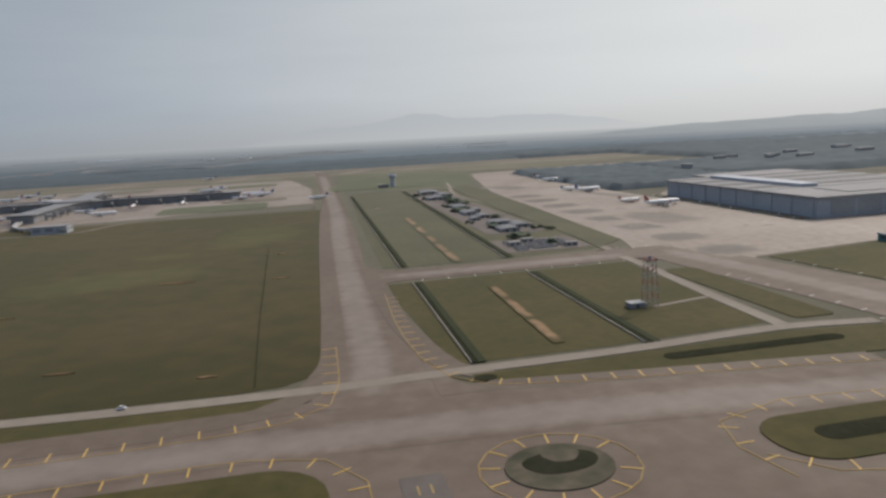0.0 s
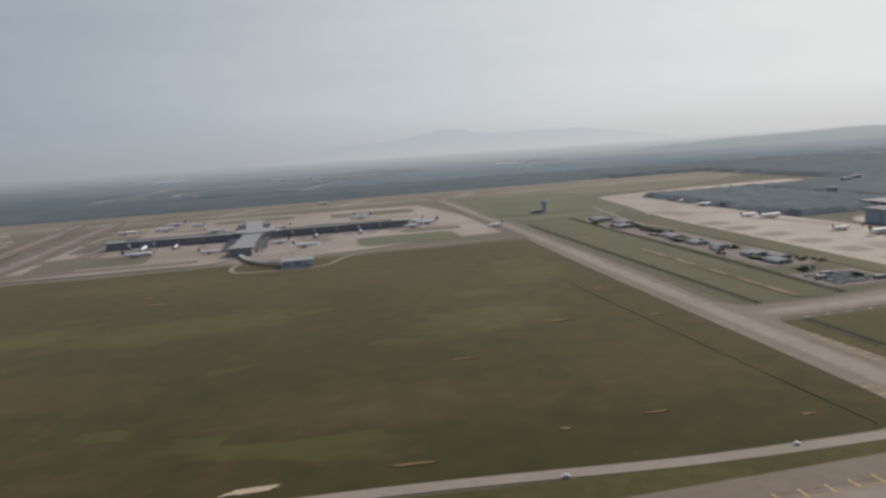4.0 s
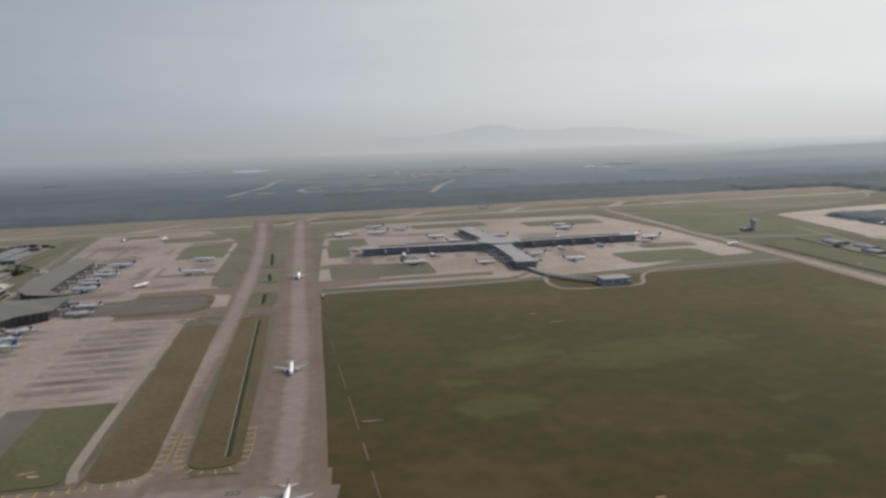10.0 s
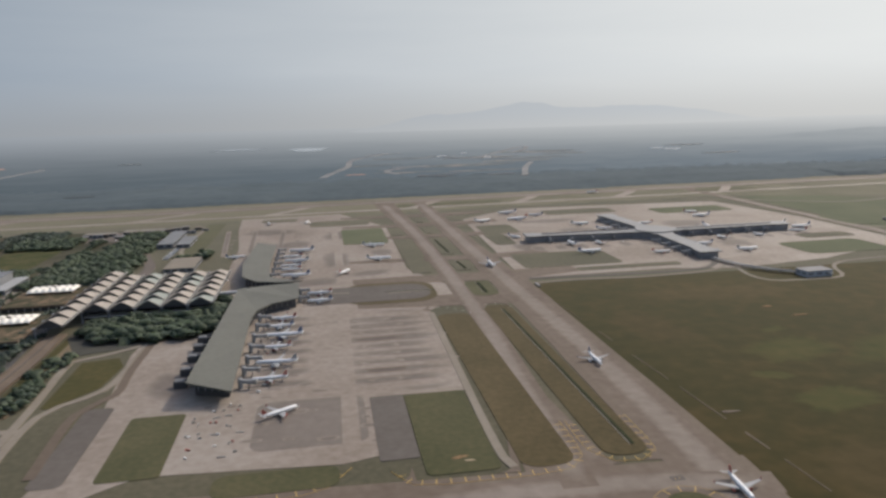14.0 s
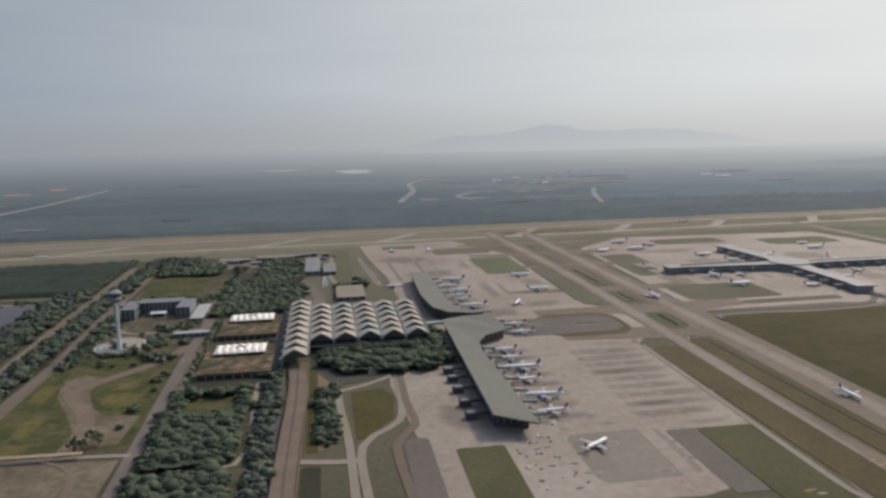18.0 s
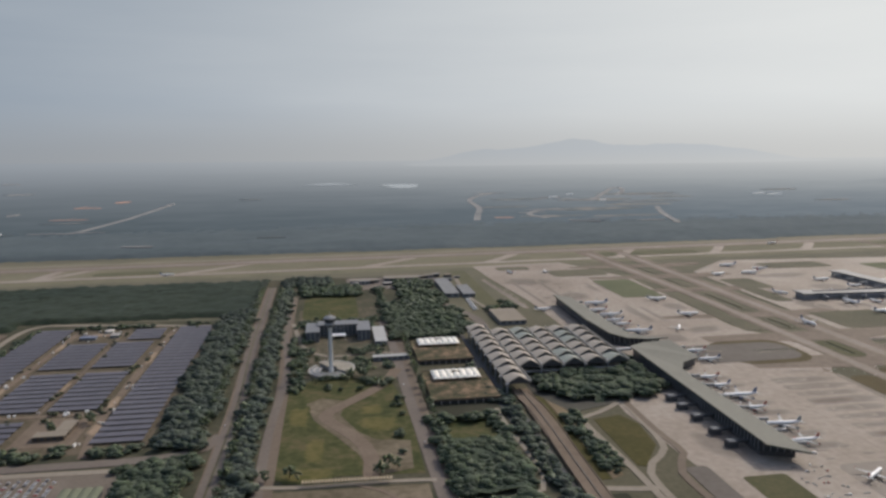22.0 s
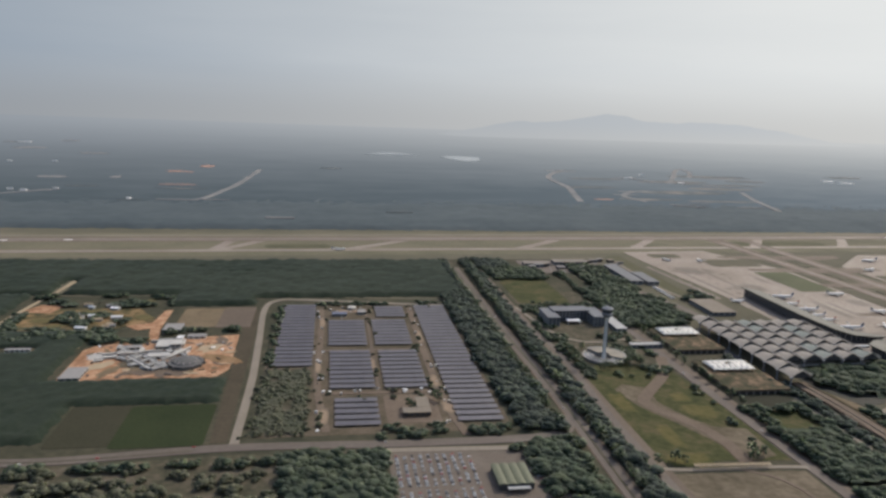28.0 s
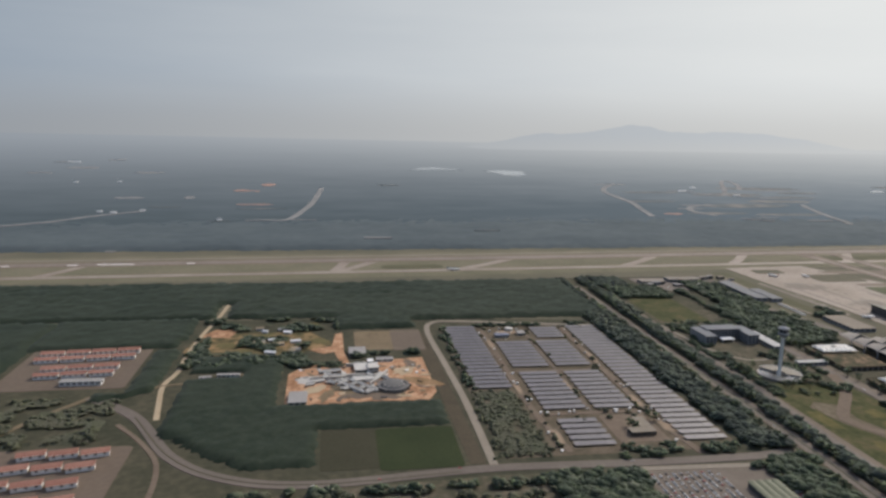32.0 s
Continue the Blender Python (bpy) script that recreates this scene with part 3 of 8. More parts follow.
pave("taxiway_east", [(127, 206), (133, 165), (136, 141), (124, 118), (185, 100), (172, 130), (164, 170), (155, 212), (150, 245), (124, 240)], TAXI, "brown-grey taxiway joining the apron", 0.14)
pave("apron_cargo", [(122, 236), (133, 275), (143, 440), (148, 530), (173, 678), (188, 758), (300, 785), (380, 794), (458, 794), (460, 764), (330, 742), (216, 727), (220, 560), (224, 430), (226, 285), (300, 292), (420, 290), (420, 236), (217, 228), (157, 219), (150, 212)], CONCRETE, "large pale concrete apron before the hangar", 0.11, "apron")
lane("service_road_field", [(-345, 150), (-160, 149), (-57, 139), (2, 137), (27, 138), (67, 139), (107, 142), (132, 139)], 4.2, SERVICE, "pale narrow service road along the field", 0.17, True, "road")
lane("service_road_east", [(110, 144), (112, 181), (115, 217), (116, 240)], 4.0, SERVICE, "pale narrow service road", 0.18, True, "road")
lane("service_road_yard", [(118, 255), (121, 300), (128, 420), (118, 520), (130, 600), (140, 660)], 3.4, SERVICE, "pale service road beside the yard", 0.18, True, "road")
lane("service_road_north", [(25, 628), (70, 614), (140, 598)], 4.5, SERVICE, "pale cross road", 0.18, True, "road")
lane("service_spur", [(91, 170), (113, 175)], 1.6, SERVICE, "thin pale path to the mast", 0.18, False, "road")

# satellite apron and the field
pave("field", [(-57, 141.6), (-14, 140.3), (-6, 141.5), (0, 145.5), (3, 152), (4.4, 164), (4.8, 180), (10, 330), (15, 490), (-345.5, 494), (-347, 420), (-347, 380), (-347.5, 290), (-349.5, 200), (-350, 153), (-160, 151.6)], FIELD, "large dark olive field of rough grass", 0.06, "field")
pave("apron_satellite", [(-347, 512), (-335, 800), (-262, 866), (-5, 846), (14, 700), (12, 540), (-60, 528), (-100, 512), (-180, 500), (-230, 512)], CONCRETE, "pale concrete apron round the satellite", 0.12, "apron")
lane("service_road_satellite", [(-344, 495), (-311, 498.5), (-271, 493), (-227, 494.5), (-202, 500), (-184, 514), (-173, 531)], 2.8, SERVICE, "pale road along the satellite apron", 0.18, True, "road")
lane("service_road_dark", [(-343, 510), (-288, 505), (-232, 502.5), (-203, 508), (-188, 523)], 5.0, DARKPAD, "dark asphalt road curving to the satellite", 0.2, True, "road")

lane("service_road_depot", [(-181, 507), (-188, 480), (-184, 460), (-163, 455), (-130, 457), (-112, 488), (-80, 502), (10, 505)], 3.0, SERVICE, "pale road looping round the train depot", 0.19, True, "road")

# twin taxiways
pave("taxiway_b", [(-376, 195), (-372, 420), (-372, 880), (-372, runway_y(-372, 962)), (-352, runway_y(-352, 962)), (-350, 700), (-347, 514), (-348, 380), (-348.5, 290), (-350.5, 195)], TAXI, "brown-grey taxiway between grass strips", 0.12)
pave("taxiway_c", [(-426, 225), (-416, 300), (-404, 430), (-406, 700), (-424, runway_y(-424, 962)), (-396, runway_y(-396, 962)), (-390, 700), (-391, 430), (-397, 300), (-392, 225)], TAXI, "brown-grey taxiway beside the main apron", 0.13)
pave("taxiway_south", [(-620, 205), (-480, 206), (-347, 196), (-348, 150), (-345, 118), (-350, 104), (-420, 150), (-500, 185), (-640, 185)], TAXI, "brown-grey cross taxiway", 0.10)
pave("taxiway_south_bay", [(-545, 200), (-545, 247), (-460, 241), (-346, 234), (-348, 196)], TAXI, "brown-grey taxiway junction", 0.11)
for i, (y0, y1) in enumerate(((452, 480), (516, 540), (590, 606), (700, 716), (770, 790), (840, 858))):
    pave("taxiway_link_%d" % (i + 1), [(-470, y0 + 8), (-410, y0), (-345, y0 - 4)] + ([] if i == 0 else [(-300, y0 + 6), (-300, y1 + 4)]) + [(-345, y1), (-410, y1), (-470, y1)], TAXI, "brown-grey link between taxiways", 0.145)

# main apron
pave("apron_main", [(-596, 236), (-556, 264), (-485, 258), (-471, 262), (-471, 316), (-428, 315), (-427, 328), (-426, 445), (-405, 470), (-405, 510), (-426, 567), (-424, 780), (-470, 893), (-585, 885), (-580, 800), (-568, 690), (-566, 560), (-590, 428), (-592, 400), (-583, 300)], CONCRETE, "main apron of pale worn concrete", 0.115, "apron")

# ---- airport buildings ----
def roof_and_walls(ob, outline, height, thick=0.8, inset=2.2, bays=3.2, glass=GLASS):
    """Glazed walls with posts under a thin roof, round one outline in plan; height gives the roof's top."""
    c = Vector((sum(p[0] for p in outline), sum(p[1] for p in outline))) / len(outline)
    n = len(outline)
    pts = [Vector(p) for p in outline]
    area = sum(pts[i].x * pts[(i + 1) % n].y - pts[(i + 1) % n].x * pts[i].y for i in range(n))
    inner = []
    for i in range(n):
        a, b, d = pts[i - 1], pts[i], pts[(i + 1) % n]
        e0, e1 = (b - a).normalized(), (d - b).normalized()
        s = 1 if area > 0 else -1
        n0, n1 = Vector((-e0.y, e0.x)) * s, Vector((-e1.y, e1.x)) * s
        m = n0 + n1
        k = max(0.35, m.dot(n0) / max(m.length, 1e-6))
        inner.append(b + m.normalized() * inset / k)
    part("glazing", tilted_slab([tuple(p) for p in inner], lambda x, y: -0.2, lambda x, y: height(x, y) - thick), glass, ob, "dark glazed walls under the roof")
    # The dark plinth carries the shade under the pier roof in its colour.
    part("plinth", slab([tuple(p + (p - c).normalized() * 0.25) for p in inner], -0.3, 2.2), HOTEL if glass is HAZY_GLAZING else DARK, ob, "dim ground floor wall")
    bm = bmesh.new()
    for i in range(n):
        a, b = inner[i], inner[(i + 1) % n]
        k = max(1, int((b - a).length / bays))
        for j in range(k):
            q = a.lerp(b, (j + 0.5) / k)
            box(bm, q.x - 0.16, q.x + 0.16, q.y - 0.16, q.y + 0.16, 2.2, height(q.x, q.y) - thick)
    tagged(part("mullions", bm, HOTEL, ob), kind="stuff")


def pier_height(x, y):
    """The pier roofs tilt: high along the landside edge, low over the gates."""
    return max(6.6, 9.4 - 0.15 * (x + 550))


def ring_strip(outline, z0, z1, grow=0.06):
    c = Vector((sum(p[0] for p in outline), sum(p[1] for p in outline))) / len(outline)
    bm = bmesh.new()
    low, top = [], []
    for p in outline:
        q = Vector(p)
        q += (q - c).normalized() * grow
        low.append(bm.verts.new((q.x, q.y, z0)))
        top.append(bm.verts.new((q.x, q.y, z1)))
    for i in range(len(outline)):
        j = (i + 1) % len(outline)
        bm.faces.new((low[i], low[j], top[j], top[i]))
    return bm


def jet_bridge(owner, x, y, turn, length=8.0):
    """A boarding bridge: rotunda, tunnel, cab and wheel leg, as one part with pieces."""
    bm = bmesh.new()
    turned([(1.2, 0), (1.2, 4.4), (0.9, 4.9)], 10, bm)
    box(bm, 0.8, length, -0.65, 0.65, 2.6, 4.2, 0.1)
    b = part("jet_bridge", bm, WALL, owner)
    b.matrix_basis = pose(x, y, 0, 0, 0, turn)
    bm = boxes((length - 0.3, length + 1.7, -0.95, 0.95, 2.4, 4.4), bevel=0.2)
    part("cab", bm, METAL, b)
    part("wheel_leg", boxes((length - 2.4, length - 1.9, -0.9, 0.9, 0.0, 0.6), (length - 2.3, length - 2.0, -0.15, 0.15, 0.5, 2.7)), DARK, b)


pier_s = thing("contact_pier", "long contact pier with a grey-green roof flaring at one end", "terminal pier")
S_OUT = [(-551, 328), (-531, 321), (-533, 432), (-531, 450), (-524, 463), (-507, 473), (-508, 516), (-530, 513), (-547, 498)]
part("roof", tilted_slab(S_OUT, lambda x, y: pier_height(x, y) - 0.8, pier_height), ROOF, pier_s)
roof_and_walls(pier_s, [(x, y + (7 if y < 330 else 0)) for x, y in S_OUT], pier_height)
pier_n = thing("contact_pier", "contact pier with a grey-green roof and a curved pointed tail", "terminal pier")
N_OUT = [(-549, 671), (-532, 667), (-532, 580), (-530, 541), (-521, 529), (-506, 522), (-520, 520), (-538, 523), (-548, 533), (-552, 575)]
part("roof", tilted_slab(N_OUT, lambda x, y: pier_height(x, y) - 0.8, pier_height), ROOF, pier_n)
roof_and_walls(pier_n, N_OUT, pier_height)
for y in (340, 356, 372, 390, 408, 428, 446):
    jet_bridge(pier_s, -529.5, y, -12, 6.0)
for y in (486, 506):
    jet_bridge(pier_s, -507, y, 0, 5.0)
for y in (560, 580, 602, 622, 642, 660):
    jet_bridge(pier_n, -530, y, 10, 5.0)
for y in (348, 364, 383, 400, 414):
    # Walls are dark to stand for the pier's shade on them.
    gate = part("gate_house", boxes((-560, -554.5, y - 2.2, y + 2.2, -0.2, 3.3), (-555, -548, y - 0.9, y + 0.9, 1.8, 3.2), bevel=0.15), DARK, pier_s, "small gate house with shade-dark painted walls and a flat roof")
    part("gate_roof", boxes((-559.4, -555.4, y - 1.7, y + 1.7, 3.3, 3.6)), YARD_ROOF, gate)

# satellite: four arms with widened ends round a centre
satellite = thing("satellite_terminal", "cross-shaped satellite terminal with grey roofs and dark glazed sides", "terminal")
cx, cy = -182, 640
ARM = material("blue_grey_roof", ((0.178, 0.176, 0.174), (0.238, 0.235, 0.231)), 0.6, 0.4, 0.03)


def arm(tip, half, tip_half):
    d = Vector((tip[0] - cx, tip[1] - cy))
    length = d.length
    d.normalize()
    n = Vector((-d.y, d.x))
    c = Vector((cx, cy))
    pts = []
    for s, w in ((11, half + 5), (24, half), (length - 18, half), (length - 9, tip_half), (length, tip_half)):
        pts.append(c + d * s + n * w)
    for s, w in ((length, tip_half), (length - 9, tip_half), (length - 18, half), (24, half), (11, half + 5)):
        pts.append(c + d * s - n * w)
    return [tuple(p) for p in pts]


ARMS = ((-306, 650), (-46, 641), (-189, 748), (-186, 533))
for tip in ARMS:
    out = arm(tip, 7.5, 9.5)
    a = part("arm_roof", slab(out, 5.6, 6.4), ARM, satellite)
    roof_and_walls(a, out, lambda x, y: 6.4, 0.8, bays=4.5, glass=HAZY_GLAZING)
part("hub_roof", slab([(cx + 19 * math.cos(radians(a)), cy + 19 * math.sin(radians(a))) for a in range(0, 360, 30)], 5.6, 7.4), ARM, satellite, "raised round roof over the centre")
part("hub_wall", slab([(cx + 17 * math.cos(radians(a)), cy + 17 * math.sin(radians(a))) for a in range(0, 360, 30)], -0.2, 5.6), HAZY_GLAZING, satellite)
part("skylight", boxes((-290, -200, 648.2, 650.6, 6.3, 7.0), bevel=0.2), DARK, satellite, "dark ridge skylight")
part("skylight", boxes((-160, -62, 639.6, 642.0, 6.3, 7.0), bevel=0.2), DARK, satellite, "dark ridge skylight")
for x in range(-285, -205, 20):
    jet_bridge(satellite, x, 640, -90, 6)
    jet_bridge(satellite, x + 8, 660, 90, 6)
for x in range(-150, -55, 19):
    jet_bridge(satellite, x, 634, -90, 6)
    jet_bridge(satellite, x + 8, 650, 90, 6)
for y in (552, 570, 588, 606):
    jet_bridge(satellite, -194, y, 180, 6)
    jet_bridge(satellite, -176, y, 0, 6)
for y in (672, 692, 712, 732):
    jet_bridge(satellite, -196, y, 180, 6)
    jet_bridge(satellite, -180, y, 0, 6)

guideway = thing("train_guideway", "pale elevated train track on concrete piers", "railway")
part("deck", ribbon([(-186, 531), (-182, 511), (-175, 493), (-166, 480), (-156, 471)], 3.6, 1.4, 2.0), BUILD, guideway)
part("parapet", ribbon([(-186, 531), (-182, 511), (-175, 493), (-166, 480), (-156, 471)], 0.3, 2.0, 2.4, side=1.6), BUILD, guideway)
part("parapet", ribbon([(-186, 531), (-182, 511), (-175, 493), (-166, 480), (-156, 471)], 0.3, 2.0, 2.4, side=-1.6), BUILD, guideway)
for q in spline([(-186, 531, 0), (-175, 493, 0), (-156, 471, 0)], 9):
    part("pier", boxes((q.x - 0.7, q.x + 0.7, q.y - 0.7, q.y + 0.7, -0.2, 1.4)), DRAIN, guideway)


def block(name, label, category, x0, x1, y0, y1, h, wall=WALL, roof=ROOF, floors=1, bay=4.0, overhang=0.4, turn=0.0, group="", glass=GLASS):
    """A plain building with window bands on all sides, a roof slab and a parapet."""
    mx, my = (x0 + x1) / 2, (y0 + y1) / 2
    w, d = (x1 - x0) / 2, (y1 - y0) / 2
    ob = thing(name, label, category, (mx, my, 0), turn, group)
    part("wall", boxes((-w, w, -d, d, -0.3, h)), wall, ob)
    part("roof", boxes((-w - overhang, w + overhang, -d - overhang, d + overhang, h, h + 0.35), bevel=0.08), roof, ob)
    fh = h / floors
    nx, ny = max(1, int(2 * w / bay)), max(1, int(2 * d / bay))
    for k in range(floors):
        za, zb = fh * (k + 0.35), fh * (k + 0.8)
        for s in (-1, 1):
            for i in range(nx):
                cx0 = -w + 2 * w * (i + 0.5) / nx
                yy = s * d
                part("window", boxes((cx0 - bay * 0.36, cx0 + bay * 0.36, min(yy, yy + s * 0.08), max(yy, yy + s * 0.08), za, zb)), glass, ob)
            for i in range(ny):
                cy0 = -d + 2 * d * (i + 0.5) / ny
                xx = s * w
                part("window", boxes((min(xx, xx + s * 0.08), max(xx, xx + s * 0.08), cy0 - bay * 0.36, cy0 + bay * 0.36, za, zb)), glass, ob)
    return ob


box_hall = block("train_depot", "blue-grey box building at the end of the guideway", "building", -156, -136, 459, 471, 4.4, HANGAR_WALL, HANGAR_ROOF, 1, 6, glass=HOTEL)
part("canopy", boxes((6, 9, -9, -5.9, 2.6, 3.0)), WALL, box_hall, "grey canopy")

# main terminal: a grid of roof shells on tapered columns
terminal = thing("main_terminal", "terminal hall under a grid of grey tent-like roof shells", "terminal")
TX0, TX1, TY0, TY1 = -652.5, -559.5, 470.5, 562.3
CW, CD = (TX1 - TX0) / 6, (TY1 - TY0) / 6


SHELL_RISE = 4.3


def shell(w, d, low=7.2, rise=SHELL_RISE, n=8):
    """One roof shell: a high arched front edge that slopes down to the back."""
    bm = bmesh.new()
    grid = []
    for j in range(n + 1):
        row = []
        for i in range(n + 1):
            u, v = 2 * i / n - 1, 2 * j / n - 1
            z = low + rise * (1 - abs(u) ** 1.15) * (0.52 + 0.48 * (0.5 - 0.5 * v))
            row.append(bm.verts.new((u * w / 2, v * d / 2, z)))
        grid.append(row)
    for r0, r1 in zip(grid, grid[1:]):
        for i in range(n):
            bm.faces.new((r0[i], r0[i + 1], r1[i + 1], r1[i]))
    ret = bmesh.ops.extrude_face_region(bm, geom=bm.faces[:])
    for g in ret["geom"]:
        if isinstance(g, bmesh.types.BMVert):
            g.co.z += 0.35
    bmesh.ops.recalc_face_normals(bm, faces=bm.faces)
    return bm


shell_me = as_mesh("roof_shell", shell(CW - 0.5, CD - 0.15), SHELL)
shell_green_me = as_mesh("roof_shell", shell(CW - 0.5, CD - 0.15), SHELL_GREEN)
gutter_me = as_mesh("skylight_strip", boxes((-0.45, 0.45, -CD / 2, CD / 2, 7.6, 8.2), bevel=0.1), DARK)
truss_bm = bmesh.new()
for k in range(7):
    y = -CD / 2 + CD * (k + 0.5) / 7
    box(truss_bm, -0.55, 0.55, y - 0.32, y + 0.32, 8.2, 8.7)
    box(truss_bm, -0.12, 0.12, y - 0.32, y + 0.32, 8.7, 9.5)
truss_me = as_mesh("truss", truss_bm, PALE)
lunette_bm = bmesh.new()
lun_pts = [(-CW / 2 + 0.4 + (CW - 0.8) * k / 12) for k in range(13)]
low_row = [lunette_bm.verts.new((x, -CD / 2 + 0.7, 7.0)) for x in lun_pts]
top_row = [lunette_bm.verts.new((x, -CD / 2 + 0.7, 7.2 + SHELL_RISE * (1 - abs(2 * x / CW) ** 1.2) * 0.94)) for x in lun_pts]
for k in range(12):
    lunette_bm.faces.new((low_row[k], low_row[k + 1], top_row[k + 1], top_row[k]))
# Dark plate closing each arch, with the shade beneath in its colour.
lunette_me = as_mesh("lunette", lunette_bm, DARK)
rim_bm = bmesh.new()
rim_rows = []
for k in range(17):
    u = 2 * k / 16 - 1
    z = 7.2 + SHELL_RISE * (1 - abs(u) ** 1.2) + 0.3
    rim_rows.append([rim_bm.verts.new((u * (CW - 0.5) / 2, -CD / 2 + dy, z + dz)) for dy, dz in ((0.02, 0.0), (0.02, 0.34), (0.75, 0.30), (0.75, 0.0))])
for a, b in zip(rim_rows, rim_rows[1:]):
    for k in range(3):
        rim_bm.faces.new((a[k], b[k], b[k + 1], a[k + 1]))
rim_me = as_mesh("arch_rim", rim_bm, SHELL)
column_me = as_mesh("column", turned([(0.9, -0.2), (0.5, 3.5), (0.6, 6.5), (1.6, 7.5)], 8), HOTEL)
cells = [(i, j) for i in range(6) for j in range(6)] + [(0, -1), (0, -2), (0, 6)]
for i, j in cells:
    x, y = TX0 + CW * (i + 0.5), TY0 + CD * (j + 0.5)
    o = new("roof_shell", shell_green_me if (i * 5 + j * 3) % 7 in (1, 4) and i > 1 else shell_me)
    o.parent, o.location = terminal, (x, y, 0)
    rim = new("arch_rim", rim_me)
    rim.parent, rim.location = terminal, (x, y, 0)
    tagged(rim, "tan metal rim of the roof shell")
    lun = new("lunette", lunette_me)
    lun.parent, lun.location = terminal, (x, y, 0)
    g = new("skylight_strip", gutter_me)
    g.parent, g.location = terminal, (x + CW / 2, y, 0)
    c = new("column", column_me)
    c.parent, c.location = terminal, (x - CW / 2, y - CD / 2, 0)
    tagged(g, "dark glass strip between shells")
    t_ob = new("truss", truss_me)
    t_ob.parent, t_ob.location = terminal, (x + CW / 2, y, 0)
    tagged(t_ob, "pale metal cross bars over the glass strip", kind="stuff")
part("hall_glazing", boxes((TX0 + 12, TX1 - 5, TY0 + 9, TY1 - 4, -0.2, 7.2)), GLASS, terminal, "dark recessed glass walls of the hall")
part("floor_slab", boxes((TX0 + 16, TX1 - 3, TY0 + 1, TY1 - 2, 3.0, 3.5)), BUILD, terminal, "pale edge of the departures road")
bridge = thing("terminal_bridge", "white covered footbridge from terminal to pier", "footbridge")
part("tube", boxes((-577, -545, 498.4, 500.8, 5.4, 7.0), bevel=0.4), WALL, bridge)
part("roof_strip", boxes((-577, -545, 498.8, 500.4, 7.0, 7.25), bevel=0.1), WHITE, bridge, "white ridge of the bridge roof")
part("post", boxes((-566, -565, 499, 500, -0.2, 5.4)), BUILD, bridge)
part("post", boxes((-554, -553, 499, 500, -0.2, 5.4)), BUILD, bridge)

block("arrivals_hall", "flat pale-roofed hall behind the terminal", "building", -617, -594, 604, 648, 3.4, HOTEL, SERVICE, 1, 5)
block("long_shed", "long grey shed with a shallow roof", "shed", -646, -632, 718, 796, 4.0, HOTEL, YARD_ROOF, 1, 6)
block("long_shed", "dark grey shed beside the apron edge", "shed", -628, -616, 715, 760, 3.6, HOTEL, YARD_ROOF, 1, 6)
block("cargo_shed", "low pale shed beside the trees", "shed", -700, -660, 812, 826, 3.2, HOTEL, DUSTY_ROOF, 1, 5)
block("cargo_shed", "low pale shed beside the trees", "shed", -738, -708, 806, 818, 3.0, HOTEL, DUSTY_ROOF, 1, 5)

yard_mix = random.Random(41)
for k in range(16):
    x, y = -735 + 7.6 * k + yard_mix.uniform(-2, 2), 802 + yard_mix.uniform(-22, 26)
    block("yard_hut", ("low pale workshop in the vehicle yard", "low blue-grey workshop in the vehicle yard")[k % 2], "hut", x, x + yard_mix.uniform(5, 12), y, y + yard_mix.uniform(3, 7), yard_mix.uniform(2.0, 4.0), (DARK, HOTEL)[k % 2], (HANGAR_ROOF, YARD_ROOF, SERVICE, DUSTY_ROOF)[k % 4], 1, 4, 0.3, yard_mix.uniform(-10, 10), "yard huts")

# control tower with its round podium
TWX, TWY = -760, 504
tower = thing("control_tower", "tall pale control tower on a round podium", "control tower", (TWX, TWY, 0))
part("shaft", turned([(1.7, -0.2), (1.3, 8), (1.15, 30), (1.5, 32.5)], 20), WHITE, tower)
for a in range(0, 360, 60):
    part("fin", boxes((1.05, 1.5, -0.14, 0.14, 1.0, 31.0)), WALL, tower).matrix_basis = pose(0, 0, 0, 0, 0, a)
part("lower_ring", turned([(2.2, 31.8), (3.8, 33.6), (4.1, 34.6), (3.4, 35.2)], 24), HOTEL, tower, "grey flared ring under the cab")
part("cab_glass", turned([(3.2, 35.2), (3.8, 38.0)], 24), GLASS, tower, "dark sloping cab windows")
part("cab_roof", turned([(4.1, 38.0), (4.3, 38.5), (2.8, 39.4), (1.4, 39.9)], 24), HOTEL, tower, "round pale cab roof")
part("antenna", turned([(0.22, 39.8), (0.08, 43.0)], 6), METAL, tower)
for k in range(8):
    part("window_post", boxes((3.3, 3.6, -0.1, 0.1, 35.2, 38.0)), WALL, tower).matrix_basis = pose(0, 0, 0, 0, 0, k * 45)


def fan_roof(r0, r1, a0, a1, z0, z1, n=18):
    """A ring sector with upright edges."""
    bm = bmesh.new()
    rows = []
    for i in range(n + 1):
        a = radians(a0 + (a1 - a0) * i / n)
        c, s = math.cos(a), math.sin(a)
        rows.append([bm.verts.new((r0 * c, r0 * s, z0)), bm.verts.new((r1 * c, r1 * s, z0)), bm.verts.new((r1 * c, r1 * s, z1)), bm.verts.new((r0 * c, r0 * s, z1))])
    for p, q in zip(rows, rows[1:]):
        for k in range(4):
            bm.faces.new((p[k], p[(k + 1) % 4], q[(k + 1) % 4], q[k]))
    bm.faces.new(rows[0])
    bm.faces.new(rows[-1])
    bmesh.ops.recalc_face_normals(bm, faces=bm.faces)
    return bm


part("podium_roof", fan_roof(4.5, 16.0, -40, 120, 2.6, 3.2), DRAIN, tower, "tan fan-shaped podium roof")
part("podium_wall", fan_roof(5.0, 15.4, -40, 120, -0.2, 2.6), HOTEL, tower)
